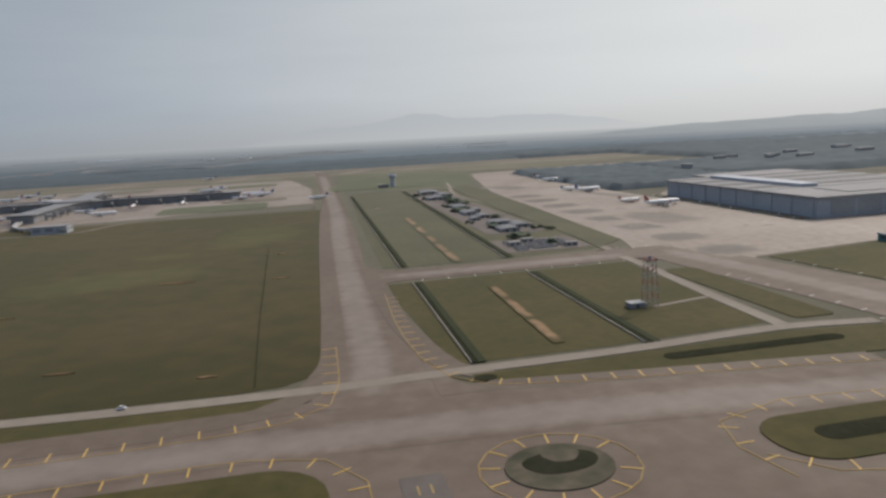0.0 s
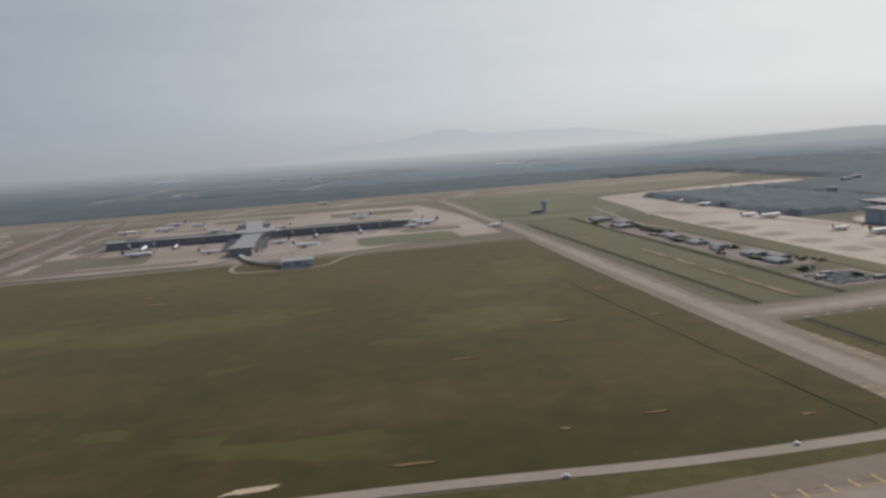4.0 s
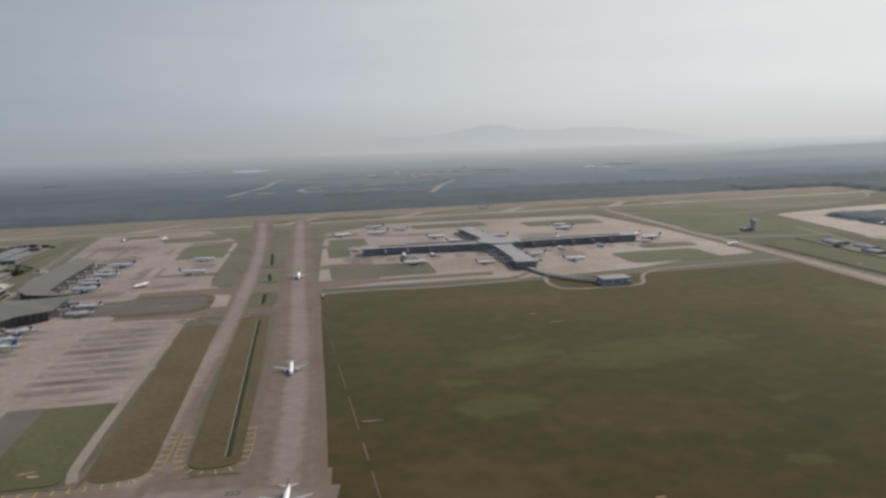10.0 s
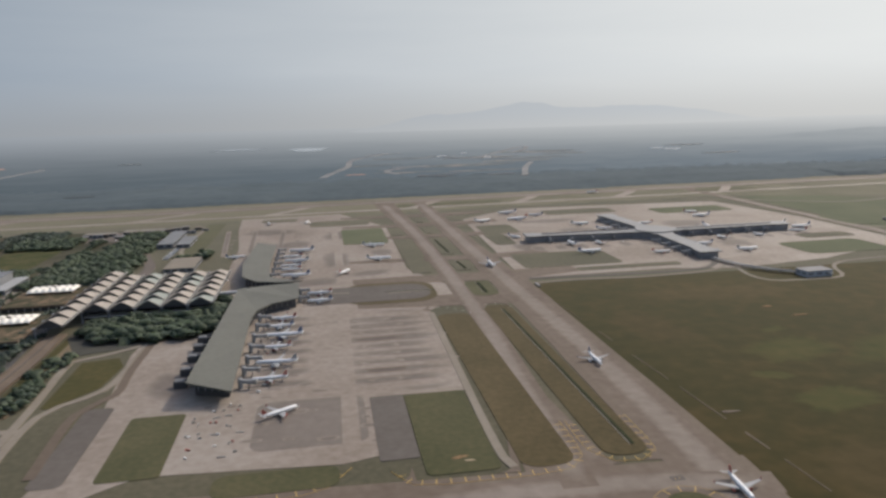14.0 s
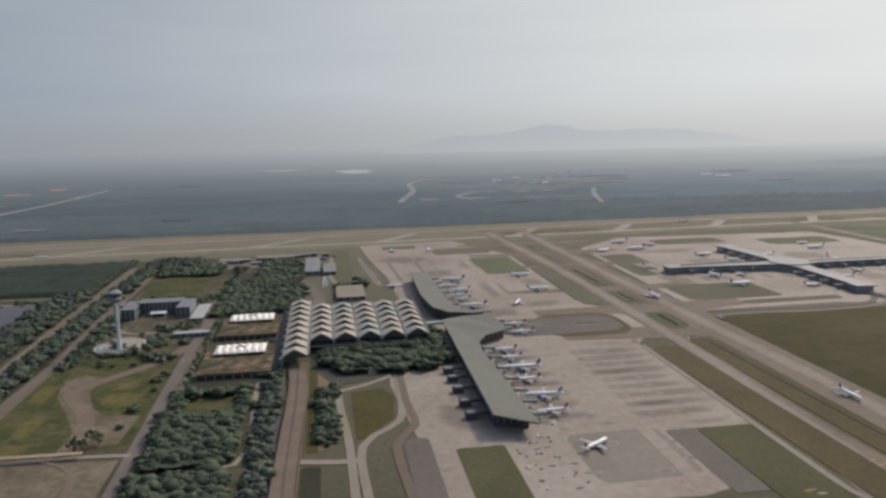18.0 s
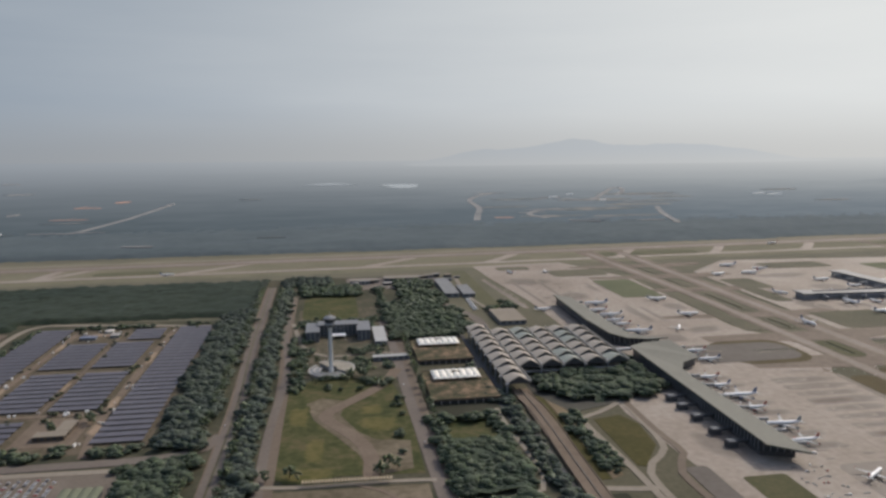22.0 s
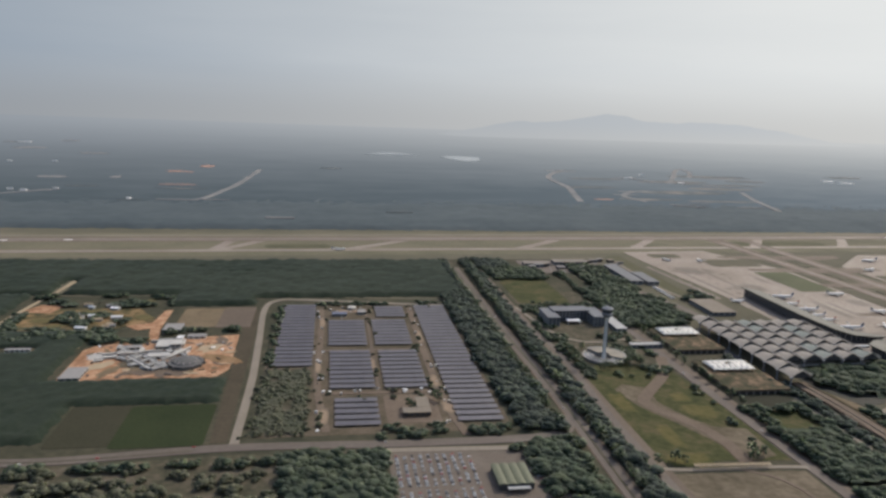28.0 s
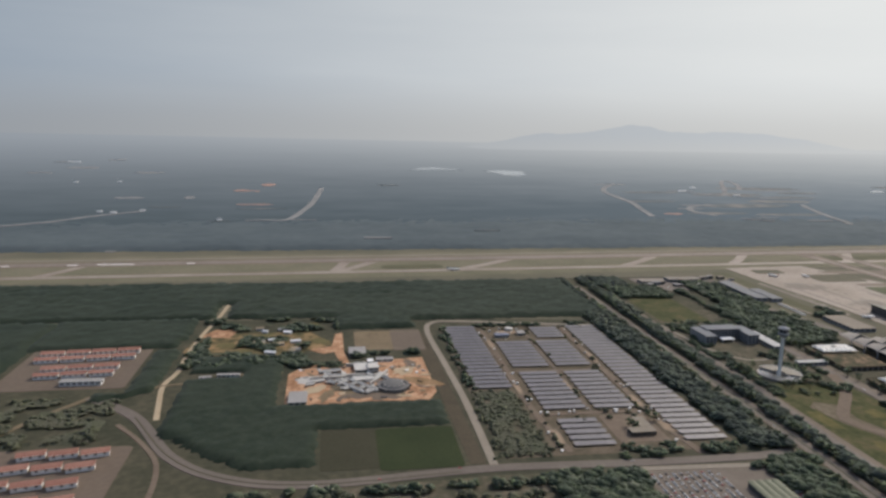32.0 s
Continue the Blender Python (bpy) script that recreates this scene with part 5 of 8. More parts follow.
for k, (x, y) in enumerate(spots):
    model = (T_WHITE, T_DARK, T_RED, T_DARK)[k % 4]
    m = pose(x, y, 0.13, 0, 0, trng.uniform(0, 360))
    m = m @ Matrix.Scale(0.62, 4)
    if k < 3:
        model.matrix_basis = m
    else:
        copy_thing(model, m)


def cart_train(label):
    ob = thing("baggage_train", label, "baggage carts", (0, 0, 0), 0, "baggage trains")
    for k in range(4):
        part("cart", boxes((-3 + 1.7 * k, -1.6 + 1.7 * k, -0.5, 0.5, 0.0, 1.0), bevel=0.06), (METAL, WALL)[k % 2], ob)
    part("tug", boxes((4.0, 5.3, -0.45, 0.45, 0.0, 0.8), bevel=0.1), WALL, ob)
    return ob


carts = cart_train("dark baggage carts behind a white tug")
for k in range(18):
    x, y = ((trng.uniform(-524, -510), trng.uniform(335, 460)), (trng.uniform(-545, -524), trng.uniform(272, 312)), (trng.uniform(222, 233), trng.uniform(290, 420)))[k % 3]
    m = pose(x, y, 0.13, 0, 0, trng.choice((0, 20, 90, 170))) @ Matrix.Scale(0.62, 4)
    if k:
        copy_thing(carts, m)
    else:
        carts.matrix_basis = m


# row of parked buses beside the olive verge
def bus(label):
    ob = thing("parked_bus", label, "bus", (0, 0, 0), 0, "parked buses")
    part("body", boxes((-2.3, 2.3, -0.5, 0.5, 0.18, 1.2), bevel=0.1), WHITE, ob)
    part("window_band", boxes((-2.1, 2.1, -0.515, 0.515, 0.66, 0.98)), GLASS, ob, "dark window band")
    part("windscreen", boxes((2.27, 2.315, -0.42, 0.42, 0.55, 1.02)), GLASS, ob)
    part("roof_unit", boxes((-0.9, 0.5, -0.3, 0.3, 1.2, 1.32), bevel=0.04), METAL, ob)
    for x in (-1.4, 1.5):
        for y in (-0.46, 0.46):
            wheel = part("wheel", turned([(0.02, -0.08), (0.19, -0.08), (0.19, 0.08), (0.02, 0.08)], 10), TYRE, ob)
            wheel.matrix_basis = pose(x, y, 0.19, 90, 0, 0)
    return ob


first_bus = bus("white bus parked in a row on the paved edge")
first_bus.matrix_basis = pose(-627, 662, 0.22, 0, 0, 14)
for k in range(1, 12):
    copy_thing(first_bus, pose(-627 + 0.1 * k, 662 + 3.9 * k, 0.22, 0, 0, 14 + (k * 7) % 5))

# ---- grass patches, pads and roads on the airfield ----
def patch(name, outline, mat, label, lift, category="grass"):
    return setting(name, slab(outline, 0.0, lift), mat, label, category)


for k, (x0, x1, y0, y1, r, mat) in enumerate((
        (-457.5, -431, 243, 315, 3, LAWN), (-424, -404, 241, 434, 7, STRIP_GRASS), (-393, -375.5, 243, 446, 7, STRIP_GRASS), (-392, -374, 471, 512, 7, LAWN),
        (-389, -376, 550, 586, 5, GRASS), (-390, -378, 614, 690, 5, GRASS), (-388, -379, 722, 766, 4, GRASS), (-388, -380, 795, 835, 4, GRASS),
        (-472, -429, 684, 772, 3, AIRFIELD_GREEN), (-424, -408, 548, 690, 4, GRASS), (-424, -410, 720, 768, 4, GRASS), (-571, -549, 262, 316, 2, LAWN), (-530, -487, 243, 258, 5, LAWN), (-590, -540, 215, 240, 5, GRASS),
        (-336, -255, 541, 596, 6, GRASS), (-300, -215, 522, 534, 4, GRASS), (-335, -315, 640, 700, 6, GRASS), (-100, -22, 528, 578, 9, AIRFIELD_GREEN), (-60, -8, 590, 612, 6, GRASS), (-110, -20, 770, 812, 7, AIRFIELD_GREEN), (-235, -150, 800, 838, 7, GRASS), (-332, -295, 700, 752, 6, GRASS),
        (30, 116, 640, 700, 8, AIRFIELD_GREEN), (-560, -520, 850, 872, 5, GRASS), (-505, -440, 800, 840, 6, GRASS), (-620, -600, 660, 860, 3, LAWN))):
    patch("grass_island_%d" % (k + 1), rounded(x0, x1, y0, y1, r), mat, "grass island framed by pavement", 0.24)
for k, (x, y, w, d) in enumerate(((-100, 908, 240, 30), (-330, 912, 150, 30), (-600, 908, 150, 26), (-780, 903, 120, 24), (-1000, 897, 80, 24), (-1270, 886, 260, 26), (-1600, 876, 260, 26), (80, 918, 90, 28))):
    patch("runway_grass_%d" % (k + 1), rounded(x - w / 2, x + w / 2, runway_y(x, 915) - d / 2, runway_y(x, 915) + d / 2, 10), LAWN if k % 3 == 1 else HAZY_GRASS, "long grass island beside the runway", 0.12)

setting("runway_strip_grass", ribbon([(-2600, runway_y(-2600, 935)), (900, runway_y(900, 935))], 150, 0.0, 0.03, False), HAZY_GRASS, "grass strip along the far runway, paled by painted haze", "grass")
patch("dark_pad_1", rounded(-472.5, -458, 257, 316, 1), DARKPAD, "dark asphalt pad", 0.22, "pavement")
patch("dark_pad_2", rounded(-593, -581, 262, 330, 3), DARKPAD, "dark asphalt pad", 0.2, "pavement")
patch("cross_island", rounded(-478, -415, 468, 524, 17), STRIP_GRASS, "grass island crossed by a dark road", 0.24)
patch("cross_island_pad", rounded(-507, -419, 475, 517, 15), DARKPAD, "dark asphalt road across the grass island", 0.3, "pavement")
for k, pts in enumerate(([(-494, 505), (-474, 500)], [(-448, 493), (-421, 495)])):
    setting("cross_island_kerb_%d" % (k + 1), ribbon(pts, 1.4, 0.0, 0.42, False), SERVICE, "pale concrete strip on the dark road", "pavement")
patch("stand_south", rounded(-520, -475, 274, 320, 6), STAIN, "grey-brown asphalt stand south of the pier", 0.125, "pavement")
prng = random.Random(77)


def stain(name, x, y, rx, ry, mat=STAINED, lift=0.145, label="darker oil-stained stand", n=20):
    """A smear with a soft uneven rim."""
    return worn_spot(name, x, y, rx * 1.25, ry * 1.35, lift, mat, label, 0.0, n)


for k in range(9):
    stain("stand_%d" % (k + 1), -455 - prng.uniform(0, 6), 336 + 12.2 * k, prng.uniform(20, 26), prng.uniform(3.6, 5.4))
    stain("stand_core_%d" % (k + 1), -458 - prng.uniform(0, 6), 336 + 12.2 * k, prng.uniform(6, 12), prng.uniform(1.4, 2.4), DARK_TAXI if k % 4 == 1 else STAINED, 0.15)
for k in range(8):
    stain("stand_cargo_%d" % (k + 1), 156 + 0.4 * k, 236 + 35 * k, 12, 10, STAINED, 0.14)
    stain("stand_cargo_core_%d" % (k + 1), 156 + 0.4 * k, 236 + 35 * k, 9, 6.5, DARK_STAND, 0.148)
for k in range(14):
    x = -308 + 20 * k
    stain("stand_satellite_%d" % (k + 1), x + 5, 614, 5, 9)
for k in range(8):
    stain("stand_pier_%d" % (k + 1), -512, 341 + 15 * k, 13, 4.0)
# Dark ovals stand for shadows of jet bridges and airliners, with some oil.
for k, (x, y) in enumerate(((-517, 346), (-515, 367), (-517, 392), (-514, 411), (-517, 430), (-516, 446), (-494, 482), (-494, 502), (-512, 560), (-517, 584), (-517, 598), (-513, 616), (-517, 636), (-510, 660))):
    for part_name, dx, dy, rx, ry in (("gate_oil", -2, -5.5, 8.0, 1.3), ("gate_rubber", 5, 4.6, 5.0, 0.9)):
        pts = []
        for a in range(0, 360, 20):
            r = 1 + prng.uniform(-0.22, 0.22)
            pts.append((x + dx + rx * r * math.cos(radians(a)), y + dy + ry * r * math.sin(radians(a))))
        setting("%s_%d" % (part_name, k + 1), slab(pts, 0.0, 0.165), GATE_SHADE, "dark shadow and oil mark painted beside a parked airliner", "pavement")
worn_band("stand_head_lane", [(-466, 446), (-450, 450), (-436, 446), (-429, 438)], 8, 0.144, STAINED, "darker worn lane at the head of the stands", 0.12)
worn_band("stand_foot_lane", [(-466, 326), (-450, 322), (-436, 324), (-429, 332)], 7, 0.144, STAINED, "darker worn lane at the foot of the stands", 0.12)

for k in range(70):
    x, y = ((prng.uniform(-528, -500), prng.uniform(328, 462)), (prng.uniform(-528, -505), prng.uniform(545, 668)), (prng.uniform(-545, -470), prng.uniform(268, 330)), (prng.uniform(-300, -60), prng.choice((626, 660)) + prng.uniform(-7, 7)), (prng.uniform(150, 225), prng.uniform(270, 560)))[k % 5]
    stain("oil_mark_%d" % (k + 1), x, y, prng.uniform(1.4, 4.2), prng.uniform(0.7, 1.6), STAINED, 0.155, "small dark oil mark", 11)
# broad uneven darkening of the worn slabs
for k, (x, y, rx, ry) in enumerate(((-560, 350, 14, 22), (-500, 540, 30, 14), (-455, 560, 18, 10), (-480, 620, 14, 40), (-470, 740, 26, 30), (-520, 700, 24, 18), (-545, 780, 30, 22), (-440, 640, 12, 16), (-290, 560, 30, 9), (-240, 690, 24, 22), (-120, 700, 30, 26),
                                    (-70, 560, 24, 8), (-310, 620, 14, 30), (-130, 590, 18, 20), (-250, 760, 40, 14), (-60, 780, 30, 20), (180, 330, 20, 30), (210, 450, 10, 40), (170, 560, 18, 26), (230, 700, 20, 40), (300, 262, 40, 10))):
    worn_spot("apron_shade_%d" % (k + 1), x, y, rx, ry, 0.138, STAINED, "uneven dark weathering of the apron slabs", wear_rng.uniform(-15, 15))
for k, (x, y, rx, ry, t) in enumerate(((-430, 216, 30, 7, -4), (-540, 222, 36, 7, 6), (150, 60, 40, 9, -6), (-90, 96, 30, 4, 0))):
    worn_spot("taxiway_shade_%d" % (k + 1), x, y, rx, ry, 0.165, DARK_TAXI, "dark rubber and oil on the taxiway", t)

for k in range(14):
    row, col = divmod(k, 5)
    stain("taxi_mark_%d" % (k + 1), -577 + 30 * row + prng.uniform(-2, 2), 762 - 21 * col + prng.uniform(-3, 3), prng.uniform(2.0, 4.5), prng.uniform(1.5, 3.2), STAINED, 0.153, "dark worn mark on the apron", 11)
for k, (x0, y0, x1, y1) in enumerate(((-590, 800, -578, 660), (-562, 800, -556, 660), (-532, 790, -530, 640))):
    worn_band("worn_lane_%d" % (k + 1), [(x0, y0), ((x0 + x1) / 2, (y0 + y1) / 2), (x1, y1)], 5.0, 0.149, STAINED, "darker worn lane across the apron")

# wheel-worn centre bands and shoulders
for name, pts, w, mat, lift in (
        ("wheel_path_a", [(10, 125), (13, 150), (14, 190), (18, 330), (25, 494), (33, 900)], 6, WORN_TAXI, 0.15), ("wheel_path_cross", [(20, 242), (60, 242), (125, 244)], 6, WORN_TAXI, 0.16),
        ("wheel_path_front", [(-340, 112), (-60, 114), (10, 113), (70, 108), (180, 92)], 7, WORN_TAXI, 0.16), ("wheel_path_east", [(135, 250), (142, 205), (150, 150), (158, 105)], 7, WORN_TAXI, 0.17),
        ("wheel_path_b", [(-362, 195), (-358, 350), (-360, 520), (-362, 960)], 7, WORN_TAXI, 0.17), ("wheel_path_c", [(-409, 225), (-404, 330), (-398, 440), (-398, 700), (-410, 960)], 6.5, WORN_TAXI, 0.18),
        ("wheel_path_south", [(-600, 195), (-480, 222), (-400, 225), (-345, 215)], 7, WORN_TAXI, 0.17), ("wheel_path_apron", [(-482, 262), (-480, 420), (-478, 600), (-480, 860)], 7, CONCRETE, 0.15),
        ("runway_core", [(-2600, runway_y(-2600, 963)), (900, runway_y(900, 963))], 15, WORN_TAXI, 0.15), ("runway_verge", [(-2600, runway_y(-2600, 990)), (900, runway_y(900, 990))], 7, SERVICE, 0.12)):
    if mat is WORN_TAXI:
        worn_band(name, pts, w * 1.9, lift, mat, "paler wheel-worn band", 0.2)
    else:
        setting(name, ribbon(pts, w, 0.0, lift, len(pts) > 2), mat, "paler wheel-worn band", "pavement")
for name, pts, w in (("shoulder_a_west", [(-130, 123.5), (-51, 123.8), (-25, 124.5), (-10, 127.5), (-1, 135), (4, 150), (6.2, 180), (11.2, 330), (18, 494)], 6.0), ("shoulder_a_east", [(112, 119), (70, 125), (50, 128), (36, 132.5), (29, 142), (25.5, 162), (23.5, 189), (23, 257)], 6.0), ("shoulder_b_east", [(-350, 200), (-348.5, 290), (-348, 380), (-347, 500)], 4.0), ("shoulder_b_west", [(-374, 240), (-371, 420), (-371, 560)], 4.0), ("shoulder_front", [(-300, 127), (-25, 127), (0, 131)], 5), ("shoulder_front_east", [(30, 128), (70, 123), (112, 117)], 5),
                     ("shoulder_c", [(-427, 240), (-416, 300)], 3)):
    setting(name, ribbon(pts, w, 0.0, 0.15 if "_a_" in name else 0.135), SHOULDER, "brown taxiway shoulder", "pavement")

patch("runway_end_grass", [(30, 975), (64, 990), (209, 1022), (348, 1020), (465, 980), (463, 949), (411, 885), (304, 806), (225, 822), (116, 856), (50, 890)], HAZY_GRASS, "pale green grass beyond the runway's end", 0.05)
lane("runway_end_road", [(30, 847), (85, 815), (140, 788), (237, 809), (388, 861), (460, 930), (490, 976)], 5, SERVICE, "pale perimeter road round the runway's end", 0.2, True, "road")

# rounded pavement corners
def fillet(name, x, y, sx, sy, r, lift=0.148, mat=TAXI, ry=None):
    ry = ry or r
    pts = [(x - sx * 0.6, y - sy * 0.6)] + [(x + sx * r * (1 - math.sin(radians(a))), y + sy * ry * (1 - math.cos(radians(a)))) for a in range(0, 91, 9)]
    return setting(name, slab(pts, 0.0, lift), mat, "rounded taxiway corner", "pavement")


for k, (x, y, sx, sy, r, ry) in enumerate(((5, 126, -1, 1, 14, 26), (24, 126, 1, 1, 12, 30), (21.5, 234, 1, -1, 12, 24), (21.5, 252, 1, 1, 13, 26), (122, 255, -1, 1, 10, 8), (127, 234, -1, -1, 8, 10),
                                          (-426, 240, -1, 1, 8, 8), (-396, 238, 1, 1, 8, 14), (-374, 238, -1, 1, 8, 14), (-462, 240, -1, 1, 8, 12), (-347, 512, 1, -1, 10, 20), (12, 506, -1, 1, 12, 20), (12, 506, -1, -1, 10, 10), (-426, 445, -1, 1, 10, 14),
                                          (-391, 452, 1, -1, 6, 12), (-376, 452, -1, -1, 6, 12), (28, 628, 1, 1, 8, 10), (28, 625, 1, -1, 8, 10))):
    fillet("taxiway_corner_%d" % (k + 1), x, y, sx, sy, r, 0.148, TAXI, ry)

# round islands with ditch pits
def round_island(name, x, y, rx, ry, pit, label, mat=LAWN):
    patch(name, [(x + rx * math.cos(radians(a)), y + ry * math.sin(radians(a))) for a in range(0, 360, 12)], mat, label, 0.3)
    patch(name + "_pit", [(x + pit[0] + pit[2] * (1 + 0.05 * math.sin(radians(3 * a))) * math.cos(radians(a)), y + pit[1] + pit[3] * (1 + 0.07 * math.sin(radians(2 * a + 40))) * math.sin(radians(a))) for a in range(0, 360, 12)], DITCH, "dark drainage pit in the grass", 0.36, "ditch")
    patch(name + "_bank", [(x + pit[0] + 0.12 * pit[2] + 0.5 * pit[2] * (1 + 0.12 * math.sin(radians(3 * a))) * math.cos(radians(a)), y + pit[1] + 0.52 * pit[3] + 0.6 * pit[3] * math.sin(radians(a))) for a in range(0, 360, 15)], mat, "grass bank inside the pit", 0.42)


round_island("grass_round_1", 34.5, 92.5, 8.2, 7.2, (0.6, 1.0, 5.8, 3.6), "round dry grass island with a dark drainage pit", PARK)
round_island("grass_round_2", -379, 208, 8.0, 7.5, (0.4, 1.0, 3.6, 2.4), "round grass island with a dark drainage pit")
patch("grass_wedge_1", rounded(68, 130, 82, 98, 7), BRIGHT, "long grass island beside the taxiway", 0.3)
patch("grass_wedge_1_pit", rounded(76, 124, 87.5, 92.5, 2.4), DITCH, "long dark drainage pit", 0.36, "ditch")
patch("grass_wedge_2", rounded(-90, 1, 78, 104, 10), BRIGHT, "long grass island beside the taxiway", 0.3)
patch("field_mast", [(30, 142.5), (27, 200), (27, 229), (60, 230), (113, 231), (110, 180), (108, 147), (67, 143)], BRIGHT, "green grass field round the lattice mast", 0.05)
patch("verge_front", [(-340, 128), (-60, 128.5), (-25, 128), (1, 132), (1, 135), (-57, 136.8), (-160, 146.5), (-345, 147.6)], BRIGHT, "green verge beside the service road", 0.06)
patch("verge_front_east", [(32, 131), (70, 126), (126, 119), (131, 136), (107, 139), (67, 136), (32, 135)], BRIGHT, "green verge beside the front taxiway", 0.15)
patch("culvert_pit", [(34 + 2.4 * math.cos(radians(a)), 132.2 + 1.7 * math.sin(radians(a))) for a in range(0, 360, 20)], DITCH, "dark culvert pit in the verge", 0.3, "ditch")
patch("ditch_front", rounded(73, 116, 129.6, 133.4, 1.8), DITCH, "long dark drainage ditch in the verge", 0.3, "ditch")
patch("yard_ground_low", rounded(80, 116, 266, 298, 3), ROAD, "grey paved ground of the basins", 0.17, "pavement")
patch("yard_ground", rounded(86, 116, 316, 570, 8), ROAD, "brown-grey ground of the utility yard", 0.16, "soil")
patch("grass_strip_yard", [(128, 584), (120, 420), (119, 300), (117, 262), (133, 277), (141, 420), (148, 620)], LAWN, "green grass strip beside the apron", 0.2)
patch("grass_strip_east", rounded(116.5, 128, 147, 212, 2), BRIGHT, "grass strip between roads", 0.2)
patch("grass_apron_south", [(160, 217), (217, 225), (300, 232), (300, 120), (186, 112), (174, 138), (166, 172)], BRIGHT, "grass field beside the apron", 0.2)


patch("field_drained", [(29, 258), (34, 420), (44, 600), (124, 600), (118, 420), (117, 262), (60, 256)], LAWN, "drained grass field beside the yard", 0.05)
patch("field_radar", [(40, 612), (50, 880), (150, 850), (200, 800), (184, 762), (169, 678), (150, 606)], AIRFIELD_GREEN, "green grass field round the radar tower", 0.05)

# open drains: two kerbs with a dark bed
def drain(name, pts, width=1.6):
    ob = tagged(thing(name, "open concrete drain across the grass", "drain", group="open drains"))
    part("bed", ribbon(pts, width * 0.62, 0.0, 0.26, False), DITCH, ob, "dark bed")
    part("kerb", ribbon(pts, 0.3, 0.0, 0.40, False, -(width * 0.31 + 0.15)), DRAIN, ob)
    part("bank", ribbon(pts, width * 0.8, 0.0, 0.34, False, width * 0.70), REEDS, ob, "tall green grass bank")


for pts, w in (([(42, 570), (36, 256)], 2.0), ([(36, 228), (34.5, 142)], 2.2), ([(76, 228), (75, 142)], 2.4), ([(87, 590), (77, 258)], 2.4), ([(-382, 436), (-380.5, 250)], 1.3), ([(-383, 508), (-383, 478)], 2.2),
               ([(-384, 582), (-382, 554)], 2.0), ([(-386, 684), (-384, 622)], 2.0), ([(-440, 496), (-418, 496)], 1.6), ([(-415, 496), (-450, 499)], 1.0)):
    drain("open_drain", pts, w)

for k, (y0, y1, w) in enumerate(((440, 402, 0.4), (380, 362, 0.5), (340, 306, 0.5), (296, 262, 0.6), (250, 236, 0.9), (228, 206, 0.5), (198, 170, 0.5))):
    setting("field_line_%d" % (k + 1), ribbon([(-338.5 - 0.052 * (y0 - 320), y0), (-338.5 - 0.052 * (y1 - 320), y1)], w * 0.7, 0.0, 0.22, False), SHOULDER, "thin broken worn line along the field", "path")
setting("field_drain", ribbon([(-14.5, 330), (-13.5, 250), (-12.8, 196), (-11.5, 143)], 0.24, 0.0, 0.2), REEDS, "shallow grassy drain along the field", "ditch")
for k, (x, y, rx, ry) in enumerate(((-198, 202, 9, 5), (-139, 328, 12, 6), (-249, 360, 10, 5), (-110, 262, 14, 6), (-60, 330, 16, 8), (-290, 300, 12, 6), (-170, 250, 10, 4))):
    worn_spot("field_growth_%d" % (k + 1), x, y, rx, ry, 0.10, FIELD_GREEN, "patch of yellow-green weeds in the field", wear_rng.uniform(-20, 20))

FIELD_BROWN = material("dry_field_grass", FIELD_TONES, 0.95, 0.10, 0.006, 0.12, spec=0.1, sheen=0.20, sheen_tint=FIELD_GLOW, contrast=1.2, worn=((0.034, 0.027, 0.009), (0.048, 0.036, 0.013), (0.066, 0.047, 0.019)))
for k, (x, y, rx, ry, mat) in enumerate(((-230, 250, 60, 26, FIELD_BROWN), (-120, 200, 70, 22, FIELD_BROWN), (-300, 210, 34, 30, FIELD_BROWN), (-40, 200, 34, 30, FIELD_BROWN), (-90, 400, 60, 30, FIELD_BROWN), (-240, 440, 70, 22, FIELD_BROWN), (-310, 380, 22, 40, FIELD_BROWN),
                                         (-190, 320, 60, 24, FIELD_GREEN), (-70, 280, 44, 24, FIELD_GREEN), (-260, 330, 30, 20, FIELD_GREEN), (-150, 180, 40, 12, FIELD_GREEN), (-20, 380, 26, 50, FIELD_GREEN), (-280, 270, 24, 14, FIELD_GREEN))):
    worn_spot("field_drift_%d" % (k + 1), x, y, rx, ry, 0.09, mat, "broad uneven drift of dry or weedy grass", wear_rng.uniform(-25, 25), 28)

# bare soil streaks and scrapes in the grass
srng = random.Random(21)


def scrape(name, x, y, rx, ry, turn, mat, lift=0.3, n=18):
    pts = []
    for k in range(n):
        a = 2 * math.pi * k / n
        r = 1 + srng.uniform(-0.3, 0.3)
        u, v = rx * r * math.cos(a), ry * r * math.sin(a)
        t = radians(turn)
        pts.append((x + u * math.cos(t) - v * math.sin(t), y + u * math.sin(t) + v * math.cos(t)))
    return setting(name, slab(pts, 0.0, lift), mat, "bare soil patch worn through the grass", "soil")


def streak(name, x0, y0, x1, y1, width, gaps, lift, mat):
    """Long thin bare strips with frayed soft edges, broken by gaps along the way."""
    for g, (a, b) in enumerate(gaps):
        pts = []
        for k in range(7):
            u = a + (b - a) * k / 6
            pts.append((x0 + (x1 - x0) * u + 0.7 * noise.noise((u * 14, g, 3)), y0 + (y1 - y0) * u))
        worn_band("%s_%d" % (name, g + 1), pts, width * 2.1, lift, mat, "long strip of bare soil worn through the grass", 0.16, 1.6)


